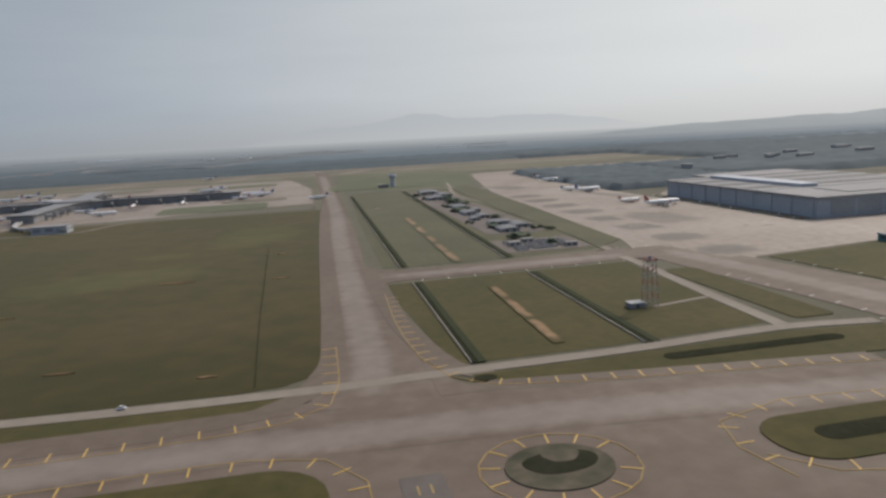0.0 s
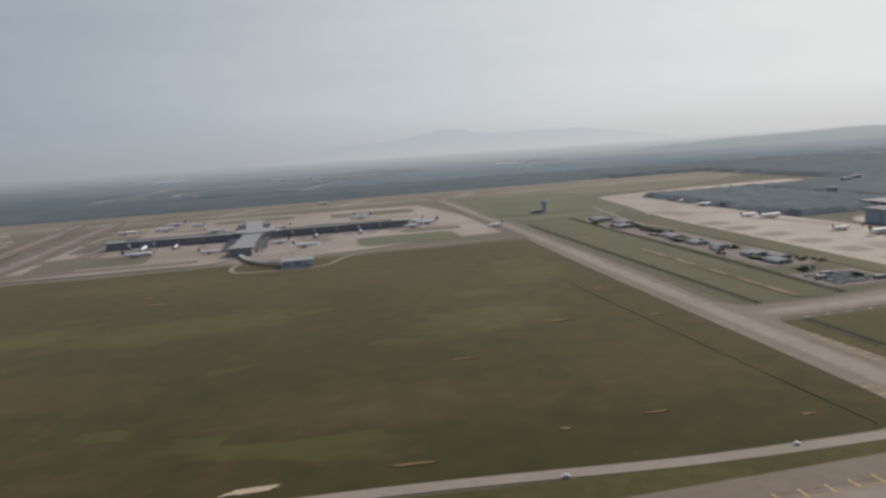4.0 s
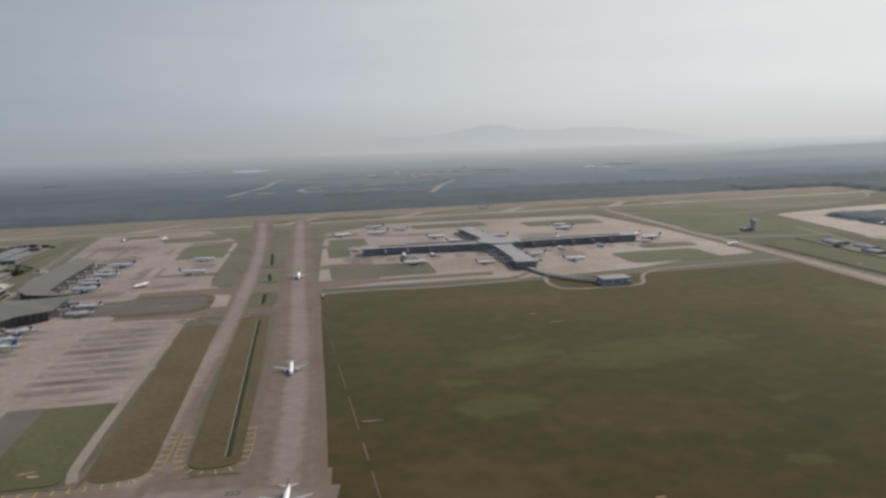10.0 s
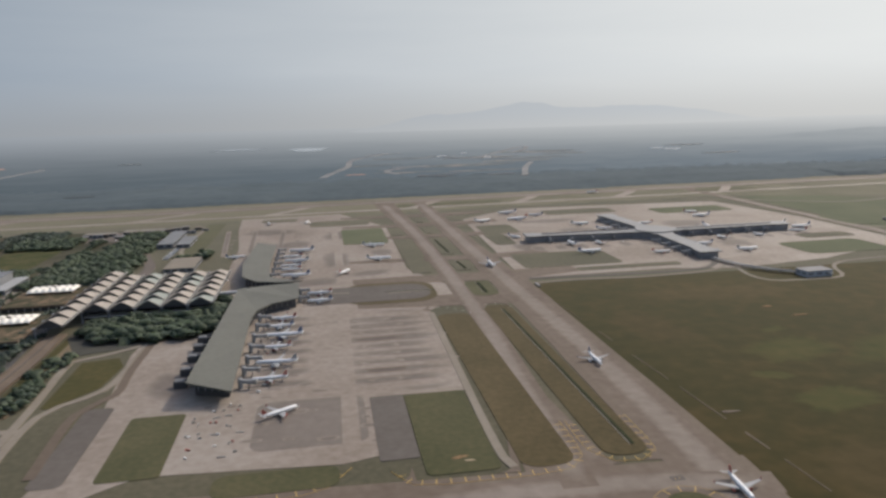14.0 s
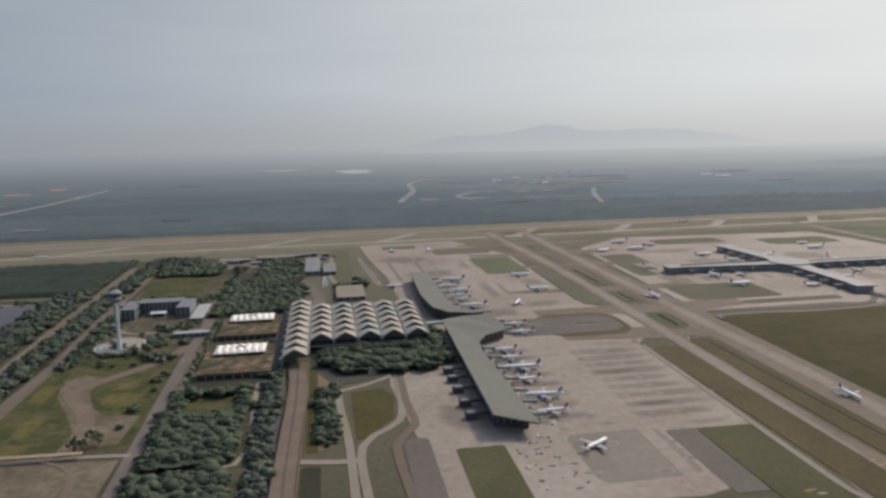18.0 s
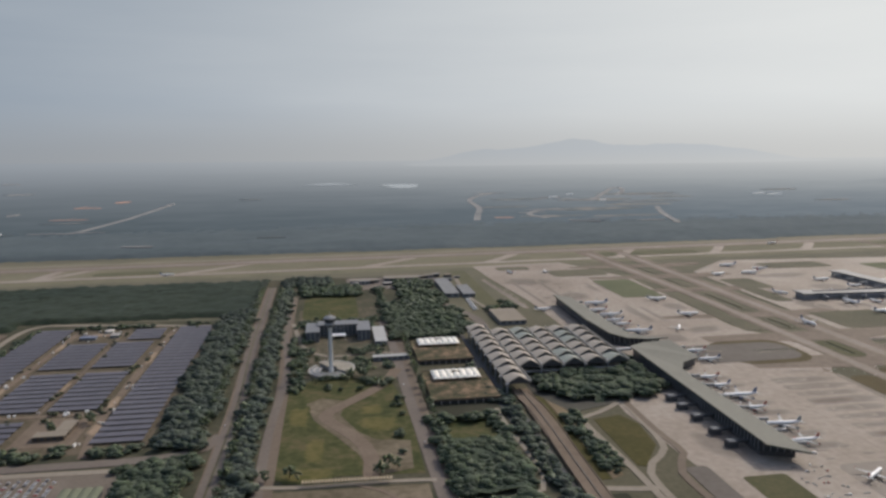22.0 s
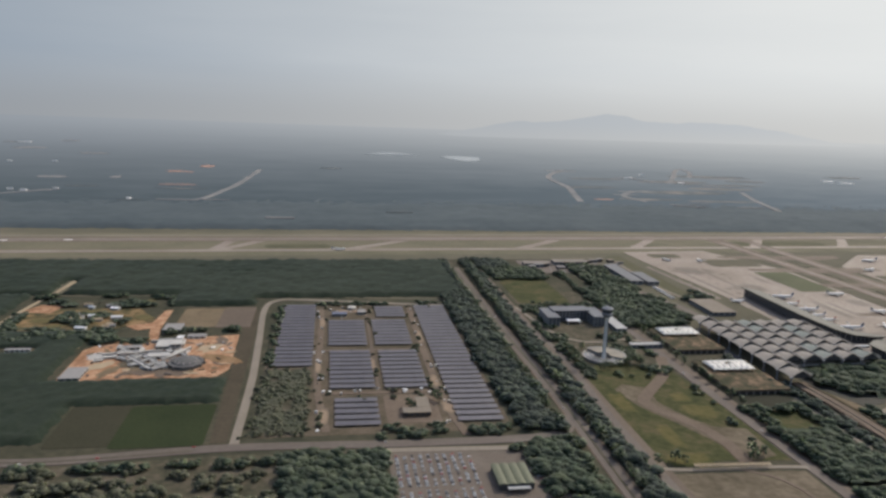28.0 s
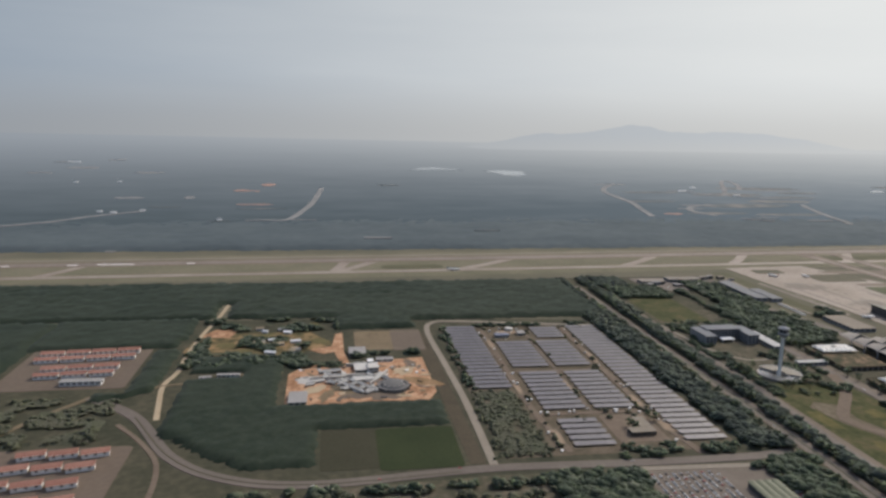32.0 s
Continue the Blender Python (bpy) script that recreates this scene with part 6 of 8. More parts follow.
streak("soil_streak", 56.3, 149, 58.2, 213, 1.6, ((0.0, 0.38), (0.33, 0.74), (0.70, 1.0)), 0.27, BRIGHT_SOIL)
streak("soil_line", 57.8, 258, 61.5, 412, 1.9, ((0.0, 0.18), (0.15, 0.31), (0.33, 0.47), (0.52, 0.70), (0.74, 0.98)), 0.27, LAWN_SOIL)
for k, (x, y, rx, ry, mat) in enumerate(((-46, 265, 6.5, 0.9, SOIL), (-8, 312, 2, 0.6, SOIL), (-8, 257, 3, 0.5, SOIL), (-22, 153, 1.8, 0.4, SOIL), (-55, 167, 3, 0.35, SOIL), (-81, 165, 1.6, 0.5, SOIL), (-91, 231, 4, 0.6, SOIL), (-225, 401, 3, 1.6, SOIL), (-217, 381, 4.6, 0.9, SOIL),
                                         (-156, 157, 6, 1.3, SAND), (-254, 191, 1.8, 0.5, SOIL), (-330, 268, 4, 0.9, SHOULDER), (-444, 254, 3, 1.0, SOIL), (-441, 251, 2, 0.6, SAND), (180, 150, 4, 2, SOIL), (52, 470, 2.4, 1.2, SAND), (-120, 158, 5, 0.4, SOIL))):
    scrape("soil_patch_%d" % (k + 1), x, y, rx, ry, srng.uniform(-8, 8), mat, 0.3)

# yellow edge marks round the taxiway turns
mark_me = as_mesh("edge_mark", boxes((-1.6, 1.6, -0.15, 0.15, 0.0, 0.02)), YELLOW)
white_me = as_mesh("edge_mark", boxes((-0.9, 0.9, -0.12, 0.12, 0.0, 0.02)), WHITE_LINE)
marks = tagged(new("taxiway_markings"), "yellow paint bars along the taxiway edges", "road marking", "", "structure")


def edge_marks(pts, step, line_side=0, me=None, z=0.2):
    """Paint bars across an edge, with a thin line along their ends: line_side 1 to the left of the way, -1 to its right."""
    line = spline([(*p, 0) for p in pts], 0.5)
    run = 0.0
    for a, b in zip(line, line[1:]):
        run += (b - a).length
        if run < step:
            continue
        run = 0.0
        d = (b - a).normalized()
        o = new("edge_mark", me or mark_me)
        o.parent = marks
        o.matrix_basis = pose(b.x, b.y, z, 0, 0, math.degrees(math.atan2(d.y, d.x)) + 90)
    if line_side:
        part("edge_line", ribbon(pts, 0.22, z - 0.15, z + 0.008, True, line_side * 1.7), LINE_PAINT, marks)


edge_marks([(-120, 120), (-51, 120), (-25, 121), (-6, 123.5), (1.5, 129), (3.6, 140), (4.4, 165)], 5.6, -1)
edge_marks([(26, 215), (24.5, 180), (25.5, 150), (29, 136), (36, 129.5), (50, 126), (70, 123.5), (112, 117)], 5.4, -1)
edge_marks([(-70, 105), (-30, 107), (-11, 107), (0, 104), (5, 96), (5, 84)], 6.0, 1)
edge_marks([(66, 80), (64, 90), (66, 98), (80, 102.5), (130, 97)], 5.4, 1)
edge_marks([(66, 88), (72, 81), (100, 76), (130, 74)], 5.6, -1)
edge_marks([(34.5 + 10.4 * math.cos(radians(a)), 92.5 + 9.4 * math.sin(radians(a))) for a in range(0, 361, 20)], 4.6, -1)
edge_marks([(-379 + 10.5 * math.cos(radians(a)), 208 + 9.6 * math.sin(radians(a))) for a in range(0, 361, 20)], 5, -1)
edge_marks([(-468, 250), (-462, 240), (-440, 238), (-420, 238), (-408, 239.5), (-402.5, 247), (-401.5, 275)], 4.6, -1)
edge_marks([(-396, 275), (-396, 250), (-390, 241), (-382, 240), (-375, 246), (-374, 275)], 4.6, -1)
edge_marks([(-484, 256), (-492, 244), (-510, 240), (-535, 240)], 6, 1)
for k, (x, y, w, d) in enumerate(((14.2, 91.5, 3.2, 4.2), (-376, 224, 2.4, 1.6))):
    patch("painted_panel_%d" % (k + 1), rounded(x - w, x + w, y - d, y + d, 0.3), DARKPAD, "dark painted panel on the taxiway", 0.19, "road marking")
    for m in (-0.3, 0.3):
        patch("panel_stroke_%d_%s" % (k + 1, "a" if m < 0 else "b"), rounded(x + w * m - 0.15, x + w * m + 0.15, y - d * 0.3, y + d * 0.3, 0.1), LINE_PAINT, "yellow paint stroke", 0.21, "road marking")
edge_marks([(-428, 440), (-424, 447), (-415, 448), (-400, 430)], 6, 0, white_me)
edge_marks([(-392, 430), (-391, 446), (-384, 450), (-376, 440)], 6, 0, white_me)
edge_marks([(30, 231), (60, 231), (115, 233)], 9, 0, white_me)
edge_marks([(118, 262), (124, 256), (140, 256)], 6, 0, white_me)
edge_marks([(160, 214), (168, 172), (178, 138), (196, 112)], 8, 0, white_me)
edge_marks([(130, 205), (134, 170), (136, 145), (128, 128)], 8, 0, white_me)
for k, (x, w) in enumerate(((-1420, 6), (-1370, 22), (-1280, 5), (-1500, 8))):
    patch("runway_marking_%d" % (k + 1), rounded(x - w, x + w, runway_y(x, 961) + 0.5, runway_y(x, 961) + 2.6, 0.3), WHITE_LINE, "white runway paint bar", 0.18, "road marking")
    patch("runway_marking_low_%d" % (k + 1), rounded(x - w, x + w, runway_y(x, 961) - 3.6, runway_y(x, 961) - 1.5, 0.3), WHITE_LINE, "white runway paint bar", 0.18, "road marking")
# ---- land west of the terminal ----
patch("west_scrubland", [(-1345, 300), (-828, 300), (-828, 240), (-660, 240), (-660, 446), (-664, 560), (-660, 640), (-642, 842), (-830, 842), (-830, 660), (-1030, 690), (-1345, 690)], SCRUB, "dark scrubland west of the terminal", 0.03)
patch("meadow", [(-789, 352), (-716, 346), (-715, 430), (-722, 486), (-770, 492), (-788, 470)], MEADOW, "sunlit green-yellow meadow with mown plots", 0.12)
patch("meadow_south", [(-789, 300), (-716, 300), (-716, 335), (-789, 338)], BOWL, "dry meadow with brown patches", 0.12)
patch("tower_park", rounded(-788, -718, 494, 690, 6), PARK, "park lawn round the control tower", 0.1)
patch("park_clearing", rounded(-785, -735, 650, 740, 9), MEADOW, "pale grass clearing behind the hotel", 0.16)
for k, (x0, x1, y0, y1) in enumerate(((-743, -731, 424, 438), (-744, -724, 399, 419), (-774, -764, 366, 392), (-783, -760, 347, 359), (-784, -773, 412, 440))):
    worn_spot("mown_plot_%d" % (k + 1), (x0 + x1) / 2, (y0 + y1) / 2, (x1 - x0) * 0.66, (y1 - y0) * 0.66, 0.26, MOWN, "mown yellow-green plot in the meadow")
patch("earth_bowl", [(-775, 446), (-766, 455), (-752, 447), (-755, 425), (-746, 400), (-737, 388), (-719, 384), (-721, 352), (-740, 346), (-747, 372), (-758, 396), (-770, 420)], BOWL, "bare brown earth slope beside the path", 0.2, "soil")
for name, pts, w, mat, label in (
        ("road_west", [(-822, 800), (-821, 700), (-820, 571), (-816, 450), (-817, 318), (-818, 230)], 8.0, ROAD, "dual road between rows of trees"),
        ("road_tower", [(-797, 747), (-796, 600), (-790, 513), (-794, 400), (-793, 300)], 5.0, ROAD, "narrow grey road beside the meadow"),
        ("road_middle", [(-716, 640), (-713, 560), (-713, 460), (-711, 335), (-709, 240)], 6.5, ROAD, "grey road beside the parking decks"),
        ("road_solar_front", [(-1262, 512), (-1224, 476), (-1191, 419), (-1156, 390), (-1108, 379), (-1012, 386), (-912, 383), (-836, 386), (-819, 408)], 8.0, ROAD, "grey road curving past the plantation"),
        ("road_solar_side", [(-1010, 386), (-1010, 480), (-1013, 560), (-1016, 640), (-1008, 668), (-980, 670), (-858, 648), (-830, 660)], 5.0, SERVICE, "pale road beside the solar field"),
        ("road_hotel", [(-792, 640), (-780, 566), (-760, 540), (-730, 545), (-714, 540)], 3.5, SERVICE, "pale drive to the hotel"),
        ("road_loop_west", [(-616, 270), (-617, 330), (-620, 397), (-606, 404), (-590, 416)], 3.8, SERVICE, "pale service road round the lawn"),
        ("road_loop_east", [(-587, 418), (-588, 390), (-592, 352), (-611, 327), (-611, 270)], 3.8, SERVICE, "pale service road round the lawn"),
        ("road_apron_edge", [(-585, 425), (-586, 376), (-585, 345), (-596, 325), (-594, 270)], 4.0, SHOULDER, "brown ditch side road"),
        ("road_spur", [(-650, 318.5), (-640, 317), (-622, 313.5), (-612, 313)], 4.5, SERVICE, "pale link road over the underpass"),
        ("road_terminal_north", [(-640, 560), (-632, 620), (-648, 680), (-660, 720), (-700, 800)], 9.0, ROAD, "brown-grey road bending behind the terminal"),
        ("road_north_edge", [(-612, 650), (-622, 720), (-618, 830)], 4.0, SERVICE, "pale road beside the apron"),
        ("track_plantation", [(-1204, 746), (-1207, 696), (-1212, 652), (-1215, 600), (-1214.5, 556), (-1219, 530), (-1214, 494), (-1210, 470)], 3.6, SAND, "pale sandy track through the plantation"),
        ("track_cross", [(-1262, 510), (-1240, 516), (-1219, 529), (-1200, 533), (-1168, 546), (-1137, 548)], 2.6, BROWN, "brown dirt track"),
        ("track_bank", [(-1232, 466), (-1212, 440), (-1196, 410), (-1192, 370), (-1198, 330)], 3.0, LANE, "pale sandy bank along the trees"),
        ("track_side", [(-1262, 512), (-1290, 470), (-1310, 420)], 4.0, BROWN, "brown track"),
        ("path_meadow", [(-715, 504), (-728, 472), (-754, 440), (-764, 425), (-757, 409), (-747, 391), (-741, 370), (-742, 345)], 8.0, LANE, "pale worn footpath across the meadow"),
        ("path_meadow_low", [(-772, 341), (-750, 340), (-738, 332), (-730, 318), (-728, 290)], 2.2, LANE, "pale footpath below the meadow"),
        ("path_south", [(-793, 344), (-775, 341), (-731, 340), (-712, 338)], 3.2, SERVICE, "pale footpath"),
        ("carpark_lane", [(-930, 376), (-880, 374), (-846, 372)], 5.0, SERVICE, "pale lane beside the car park"),
        ("solar_lane_west", [(-967, 640), (-967, 560), (-968, 470), (-962, 400)], 4.5, LANE, "brown lane between panel blocks"),
        ("solar_lane_middle", [(-929, 640), (-929, 540), (-929, 455)], 2.2, SHOULDER, "brown lane between panel blocks"),
        ("solar_lane_east", [(-890, 645), (-891, 540), (-890, 440), (-884, 390)], 5.0, LANE, "brown lane between panel blocks"),
        ("solar_lane_cross", [(-965, 532), (-894, 533)], 3.0, LANE, "brown lane between panel blocks"),
        ("solar_lane_low", [(-965, 453), (-894, 453)], 4.0, LANE, "brown lane between panel blocks")):
    lane(name, pts, w, mat, label, 0.3, True, "road")
for name, pts, w in (("verge_west", [(-822, 800), (-821, 700), (-819, 571), (-816, 450), (-816, 318), (-815, 230)], 10.5), ("verge_tower", [(-796, 747), (-795, 600), (-791, 500), (-791, 400), (-791, 300)], 8.0), ("verge_middle", [(-712, 640), (-709, 560), (-709, 460), (-709, 335), (-707, 240)], 9.5)):
    setting(name, ribbon(pts, w, 0.0, 0.24), LANE if "west" in name else SHOULDER, "worn sandy road verge", "soil")
lane("road_strip_west", [(-426, 440), (-428, 335), (-429, 291), (-429, 251), (-427, 243)], 3.4, SERVICE, "pale service road beside the grass strip", 0.3, True, "road")
setting("road_west_median", ribbon([(-822, 800), (-821, 700), (-820, 571), (-816, 450), (-817, 318), (-818, 230)], 1.2, 0.0, 0.42), GRASS, "thin grass median", "grass")
setting("road_solar_median", ribbon([(-1224, 476), (-1191, 419), (-1156, 390), (-1108, 379), (-1030, 384)], 1.0, 0.0, 0.42), GRASS, "thin grass median", "grass")
# Flat strip: shade of the cutting and the terminal is put into its colour.
patch("rail_cutting", [(-661, 640), (-654, 640), (-653, 440), (-649.5, 400), (-649.5, 270), (-657, 270), (-661, 400), (-661, 480)], DARK, "railway strip with cutting and terminal shade in its dark colour", 0.15, "railway")
patch("solar_ground", rounded(-1004, -856, 396, 650, 4), material("dry_solar_ground", ((0.062, 0.056, 0.036), (0.105, 0.085, 0.060), (0.150, 0.118, 0.088)), 0.95, 0.4, 0.06, 0.3, spec=0.1), "dry ground of the solar field", 0.1)
patch("solar_verge", [(-1023, 392), (-1014, 392), (-1017, 560), (-1020, 640), (-1030, 640), (-1027, 560)], VERGE, "brown verge beside the road", 0.15, "soil")
patch("bare_field_edge", rounded(-1050, -1023, 592, 648, 2), SHOULDER, "brown-grey field strip", 0.19, "soil")
patch("bare_field", rounded(-1082, -1050, 594, 646, 2), BROWN, "bare brown rectangular field", 0.2, "soil")
patch("green_plot", rounded(-1074, -1026, 390, 443, 3), material("plantation_green", ((0.024, 0.033, 0.015), (0.037, 0.047, 0.021)), 0.95, 0.5, 0.03, 0.3, spec=0.1), "vivid green square field", 0.2, "field")
patch("building_site", [(-1132, 485), (-1098, 483), (-1064, 487), (-1035, 484), (-1027, 500), (-1029, 573), (-1054, 569), (-1080, 566), (-1100, 552), (-1115, 562), (-1123, 558), (-1133, 543)], EARTH, "orange earth of a building site", 0.25, "soil")
patch("building_site_spur", [(-1094, 564), (-1087, 564), (-1091, 590), (-1092, 643), (-1098, 640), (-1101, 607), (-1119, 599), (-1108, 588), (-1099, 592)], EARTH, "orange earth yard", 0.24, "soil")
patch("farm_ground", [(-1220, 600), (-1214, 650), (-1120, 648), (-1100, 612), (-1130, 590), (-1190, 585)], material("farm_soil", ((0.05, 0.05, 0.025), (0.13, 0.10, 0.05), (0.26, 0.17, 0.09)), 0.95, 0.12, 0.06, 0.3, spec=0.1, contrast=1.6), "patchy farm ground with bare soil", 0.2, "soil")
patch("farm_earth", [(-1214, 640), (-1203, 662), (-1184, 656), (-1188, 636)], EARTH, "orange bare earth", 0.24, "soil")
patch("carpark_ground", [(-930, 374), (-846, 370), (-846, 322), (-930, 322)], material("gravel_carpark", ((0.112, 0.091, 0.073), (0.165, 0.138, 0.113)), 0.9, 0.6, 0.06, spec=0.2), "dusty gravel car park", 0.14, "car park")
patch("houses_ground_1", rounded(-1335, -1245, 528, 616, 4), SHOULDER, "pale streets of the housing rows", 0.14, "pavement")
patch("houses_ground_2", rounded(-1290, -1214, 340, 436, 4), SHOULDER, "pale streets of the housing rows", 0.14, "pavement")
patch("hangar_yard", [(345, 290), (480, 300), (480, 460), (300, 470), (240, 440), (236, 425), (345, 425)], CONCRETE, "pale concrete yard behind the hangar", 0.12, "pavement")
patch("parking_north", rounded(-742, -640, 772, 836, 3), ROAD, "grey vehicle yard among trees", 0.14, "pavement")

viaduct = thing("terminal_viaduct", "brown-grey raised roadway leading to the terminal", "viaduct")
part("deck", ribbon([(-643, 446), (-642, 400), (-643, 340), (-645, 230)], 10.5, 0.5, 1.6), LANE, viaduct)
part("median", ribbon([(-643, 446), (-642, 400), (-643, 340), (-645, 230)], 0.7, 1.6, 2.0), DARKPAD, viaduct, "dark median strip")
for s in (-1, 1):
    part("parapet", ribbon([(-644, 440), (-641, 400), (-643, 340), (-645, 230)], 0.4, 1.6, 2.0, side=s * 5.0), SHOULDER, viaduct, "stained concrete parapet")
for y in range(240, 440, 20):
    part("pier", boxes((-645, -641, y - 0.6, y + 0.6, -0.3, 0.6)), BUILD, viaduct)
patch("loop_lawn", [(-614, 394), (-597, 398), (-591.5, 384), (-594.5, 356), (-610, 334), (-613.5, 336)], BRIGHT, "bright green lawn inside the road loop", 0.16)
# Laid flat; the underpass's depth and shade are only in its colour.
patch("underpass", rounded(-637.5, -629.5, 252, 311, 1.5), SHADED, "lane below the link road, cutting shade in its dark colour", 0.22, "road")
patch("viaduct_verge", [(-636, 438), (-632, 438), (-631, 325), (-636, 325)], BRIGHT, "green verge", 0.2)
patch("viaduct_soil", [(-631.5, 438), (-625, 432), (-624, 328), (-630.5, 325)], BROWN, "brown verge", 0.18, "soil")


# ---- woods and trees ----
def canopy(name, label, x0, x1, y0, y1, step, height, mat, skip=None, seed=3, fade=True, base=0.0, rough=0.5, ramp=None):
    """A rolling sheet of crowns, with uneven top and ragged rim."""
    rs = np.random.RandomState(seed)
    nx, ny = max(2, int((x1 - x0) / step)), max(2, int((y1 - y0) / step))
    xs, ys = np.linspace(x0, x1, nx + 1), np.linspace(y0, y1, ny + 1)
    X, Y = np.meshgrid(xs, ys)
    X = X + rs.uniform(-0.42, 0.42, X.shape) * step
    Y = Y + rs.uniform(-0.42, 0.42, Y.shape) * step
    Z = height * (1 - rough + rough * rs.rand(*X.shape)) + base
    if ramp:
        Z = Z * ramp(X, Y)
    if fade:
        Z[0, :] = Z[-1, :] = -0.2
        Z[:, 0] = Z[:, -1] = -0.2
    verts = np.stack([X.ravel(), Y.ravel(), Z.ravel()], 1)
    faces = []
    for j in range(ny):
        for i in range(nx):
            mx, my = (xs[i] + xs[i + 1]) / 2, (ys[j] + ys[j + 1]) / 2
            if skip and skip(mx, my):
                continue
            a = j * (nx + 1) + i
            faces.append((a, a + 1, a + nx + 2, a + nx + 1))
    share = {}
    for f in faces:
        for k in range(4):
            e = tuple(sorted((f[k], f[(k + 1) % 4])))
            share[e] = share.get(e, 0) + 1
    for e, n in share.items():
        if n == 1 and fade:
            verts[e[0], 2] = verts[e[1], 2] = -0.2
    me = bpy.data.meshes.new(name)
    me.from_pydata(verts.tolist(), [], faces)
    me.polygons.foreach_set("use_smooth", [True] * len(faces))
    me.materials.append(mat)
    return tagged(new(name, me), label, "forest", "", "stuff")


def lump_template(seed, lumps=8, sub=1):
    """Crown of a broad middle lump with smaller uneven ones round it, unit size, resting at z 0."""
    r = random.Random(seed)
    bm = bmesh.new()
    for k in range(lumps):
        a = 6.28 * k / (lumps - 1) + r.uniform(-0.5, 0.5)
        out = 0.0 if k == 0 else r.uniform(0.20, 0.38)
        size = r.uniform(0.32, 0.38) if k == 0 else r.uniform(0.14, 0.24)
        c = Vector((out * math.cos(a), out * math.sin(a), 0.58 if k == 0 else r.uniform(0.34, 0.62)))
        ret = bmesh.ops.create_icosphere(bm, subdivisions=sub, radius=size, matrix=Matrix.Translation(c))
        for v in ret["verts"]:
            v.co += Vector((r.uniform(-1, 1), r.uniform(-1, 1), r.uniform(-1, 1))) * size * 0.24
    bm.verts.ensure_lookup_table()
    v = np.array([q.co[:] for q in bm.verts])
    f = np.array([[q.index for q in face.verts] for face in bm.faces])
    bm.free()
    return v, f


TEMPLATES = [lump_template(40 + k) for k in range(8)]


def woods(name, label, areas, spacing, size, mat, seed=5, rows=False, keep=None, under_growth=True):
    """Many crowns joined into one mesh over boxes in plan, with low undergrowth between the stems."""
    spacing, size = spacing * 0.98, size * 1.3
    rs = np.random.RandomState(seed)
    vs, fs, n = [], [], 0
    for x0, x1, y0, y1 in areas:
        fray = min(3.0, 0.12 * min(x1 - x0, y1 - y0) + 0.6)
        nx, ny = max(1, int((x1 - x0) / spacing)), max(1, int((y1 - y0) / spacing))
        under = np.array([(x0 + (x1 - x0) * i / nx + rs.uniform(-1.4, 1.4), y0 + (y1 - y0) * j / ny + rs.uniform(-1.4, 1.4), size * rs.uniform(0.34, 0.46) if 0 < i < nx and 0 < j < ny else -0.1) for j in range(ny + 1) for i in range(nx + 1)])
        quads = [(j * (nx + 1) + i, j * (nx + 1) + i + 1, (j + 1) * (nx + 1) + i + 1, (j + 1) * (nx + 1) + i) for j in range(ny) for i in range(nx) if (not keep or keep(x0 + (x1 - x0) * (i + 0.5) / nx, y0 + (y1 - y0) * (j + 0.5) / ny)) and (0 < i < nx - 1 and 0 < j < ny - 1 or rs.rand() < 0.4)]
        if quads and under_growth:
            vs.append(under)
            fs += [tuple(v + n for v in q) for q in quads]
            n += len(under)
        for gx in np.arange(x0 - fray, x1 + fray, spacing):
            for gy in np.arange(y0 - fray, y1 + fray, spacing):
                j = 0.12 if rows else 0.55
                x, y = gx + rs.uniform(-j, j) * spacing, gy + rs.uniform(-j, j) * spacing
                if keep and not keep(x, y):
                    continue
                rim = min(x - x0, x1 - x, y - y0, y1 - y) / fray
                if rim + 2.0 * noise.noise((x * 0.07, y * 0.07, seed)) + 1.0 * noise.noise((x * 0.2, y * 0.2, seed)) < -0.1:
                    continue
                v, f = TEMPLATES[rs.randint(len(TEMPLATES))]
                # big old trees stand in drifts among smaller ones
                s = size * (0.78 + 0.62 * rs.rand() ** 1.6 + 0.28 * noise.noise((x * 0.05, y * 0.05, seed + 3)))
                tall = s * rs.uniform(0.54, 0.70)
                a = rs.uniform(0, 6.28)
                c, d = math.cos(a), math.sin(a)
                w = np.stack([(v[:, 0] * c - v[:, 1] * d) * s * 1.2 + x, (v[:, 0] * d + v[:, 1] * c) * s * 1.2 + y, v[:, 2] * tall], 1)
                vs.append(w)
                fs += (f + n).tolist()
                n += len(v)
    me = bpy.data.meshes.new(name)
    me.from_pydata(np.concatenate(vs).tolist(), [], fs)
    me.polygons.foreach_set("use_smooth", [True] * len(fs))
    me.materials.append(mat)
    return tagged(new(name, me), label, "trees", "", "stuff")


BROWN_PLOT = material("brown_crop", ((0.036, 0.037, 0.023), (0.056, 0.052, 0.034)), 0.95, 0.5, 0.03, 0.3, spec=0.1)
woods("roadside_wood", "dark dense wood between solar field and road", [(-853, -828, 396, 690), (-834, -829, 690, 834)], 3.8, 5.2, LEAF_BROWN, 6)
woods("road_strip_wood", "dark trees between the two roads", [(-810, -799.5, 300, 834), (-792, -760, 790, 836)], 3.6, 5.2, LEAF_BROWN, 7)
woods("south_wood", "dark dense wood below the car parks", [(-706, -668, 240, 409)], 4.2, 5.4, LEAF, 8, keep=lambda x, y: not (-700 < x < -673 and 376 < y < 403) and not (y < 322 and abs(y - 316) < 4))
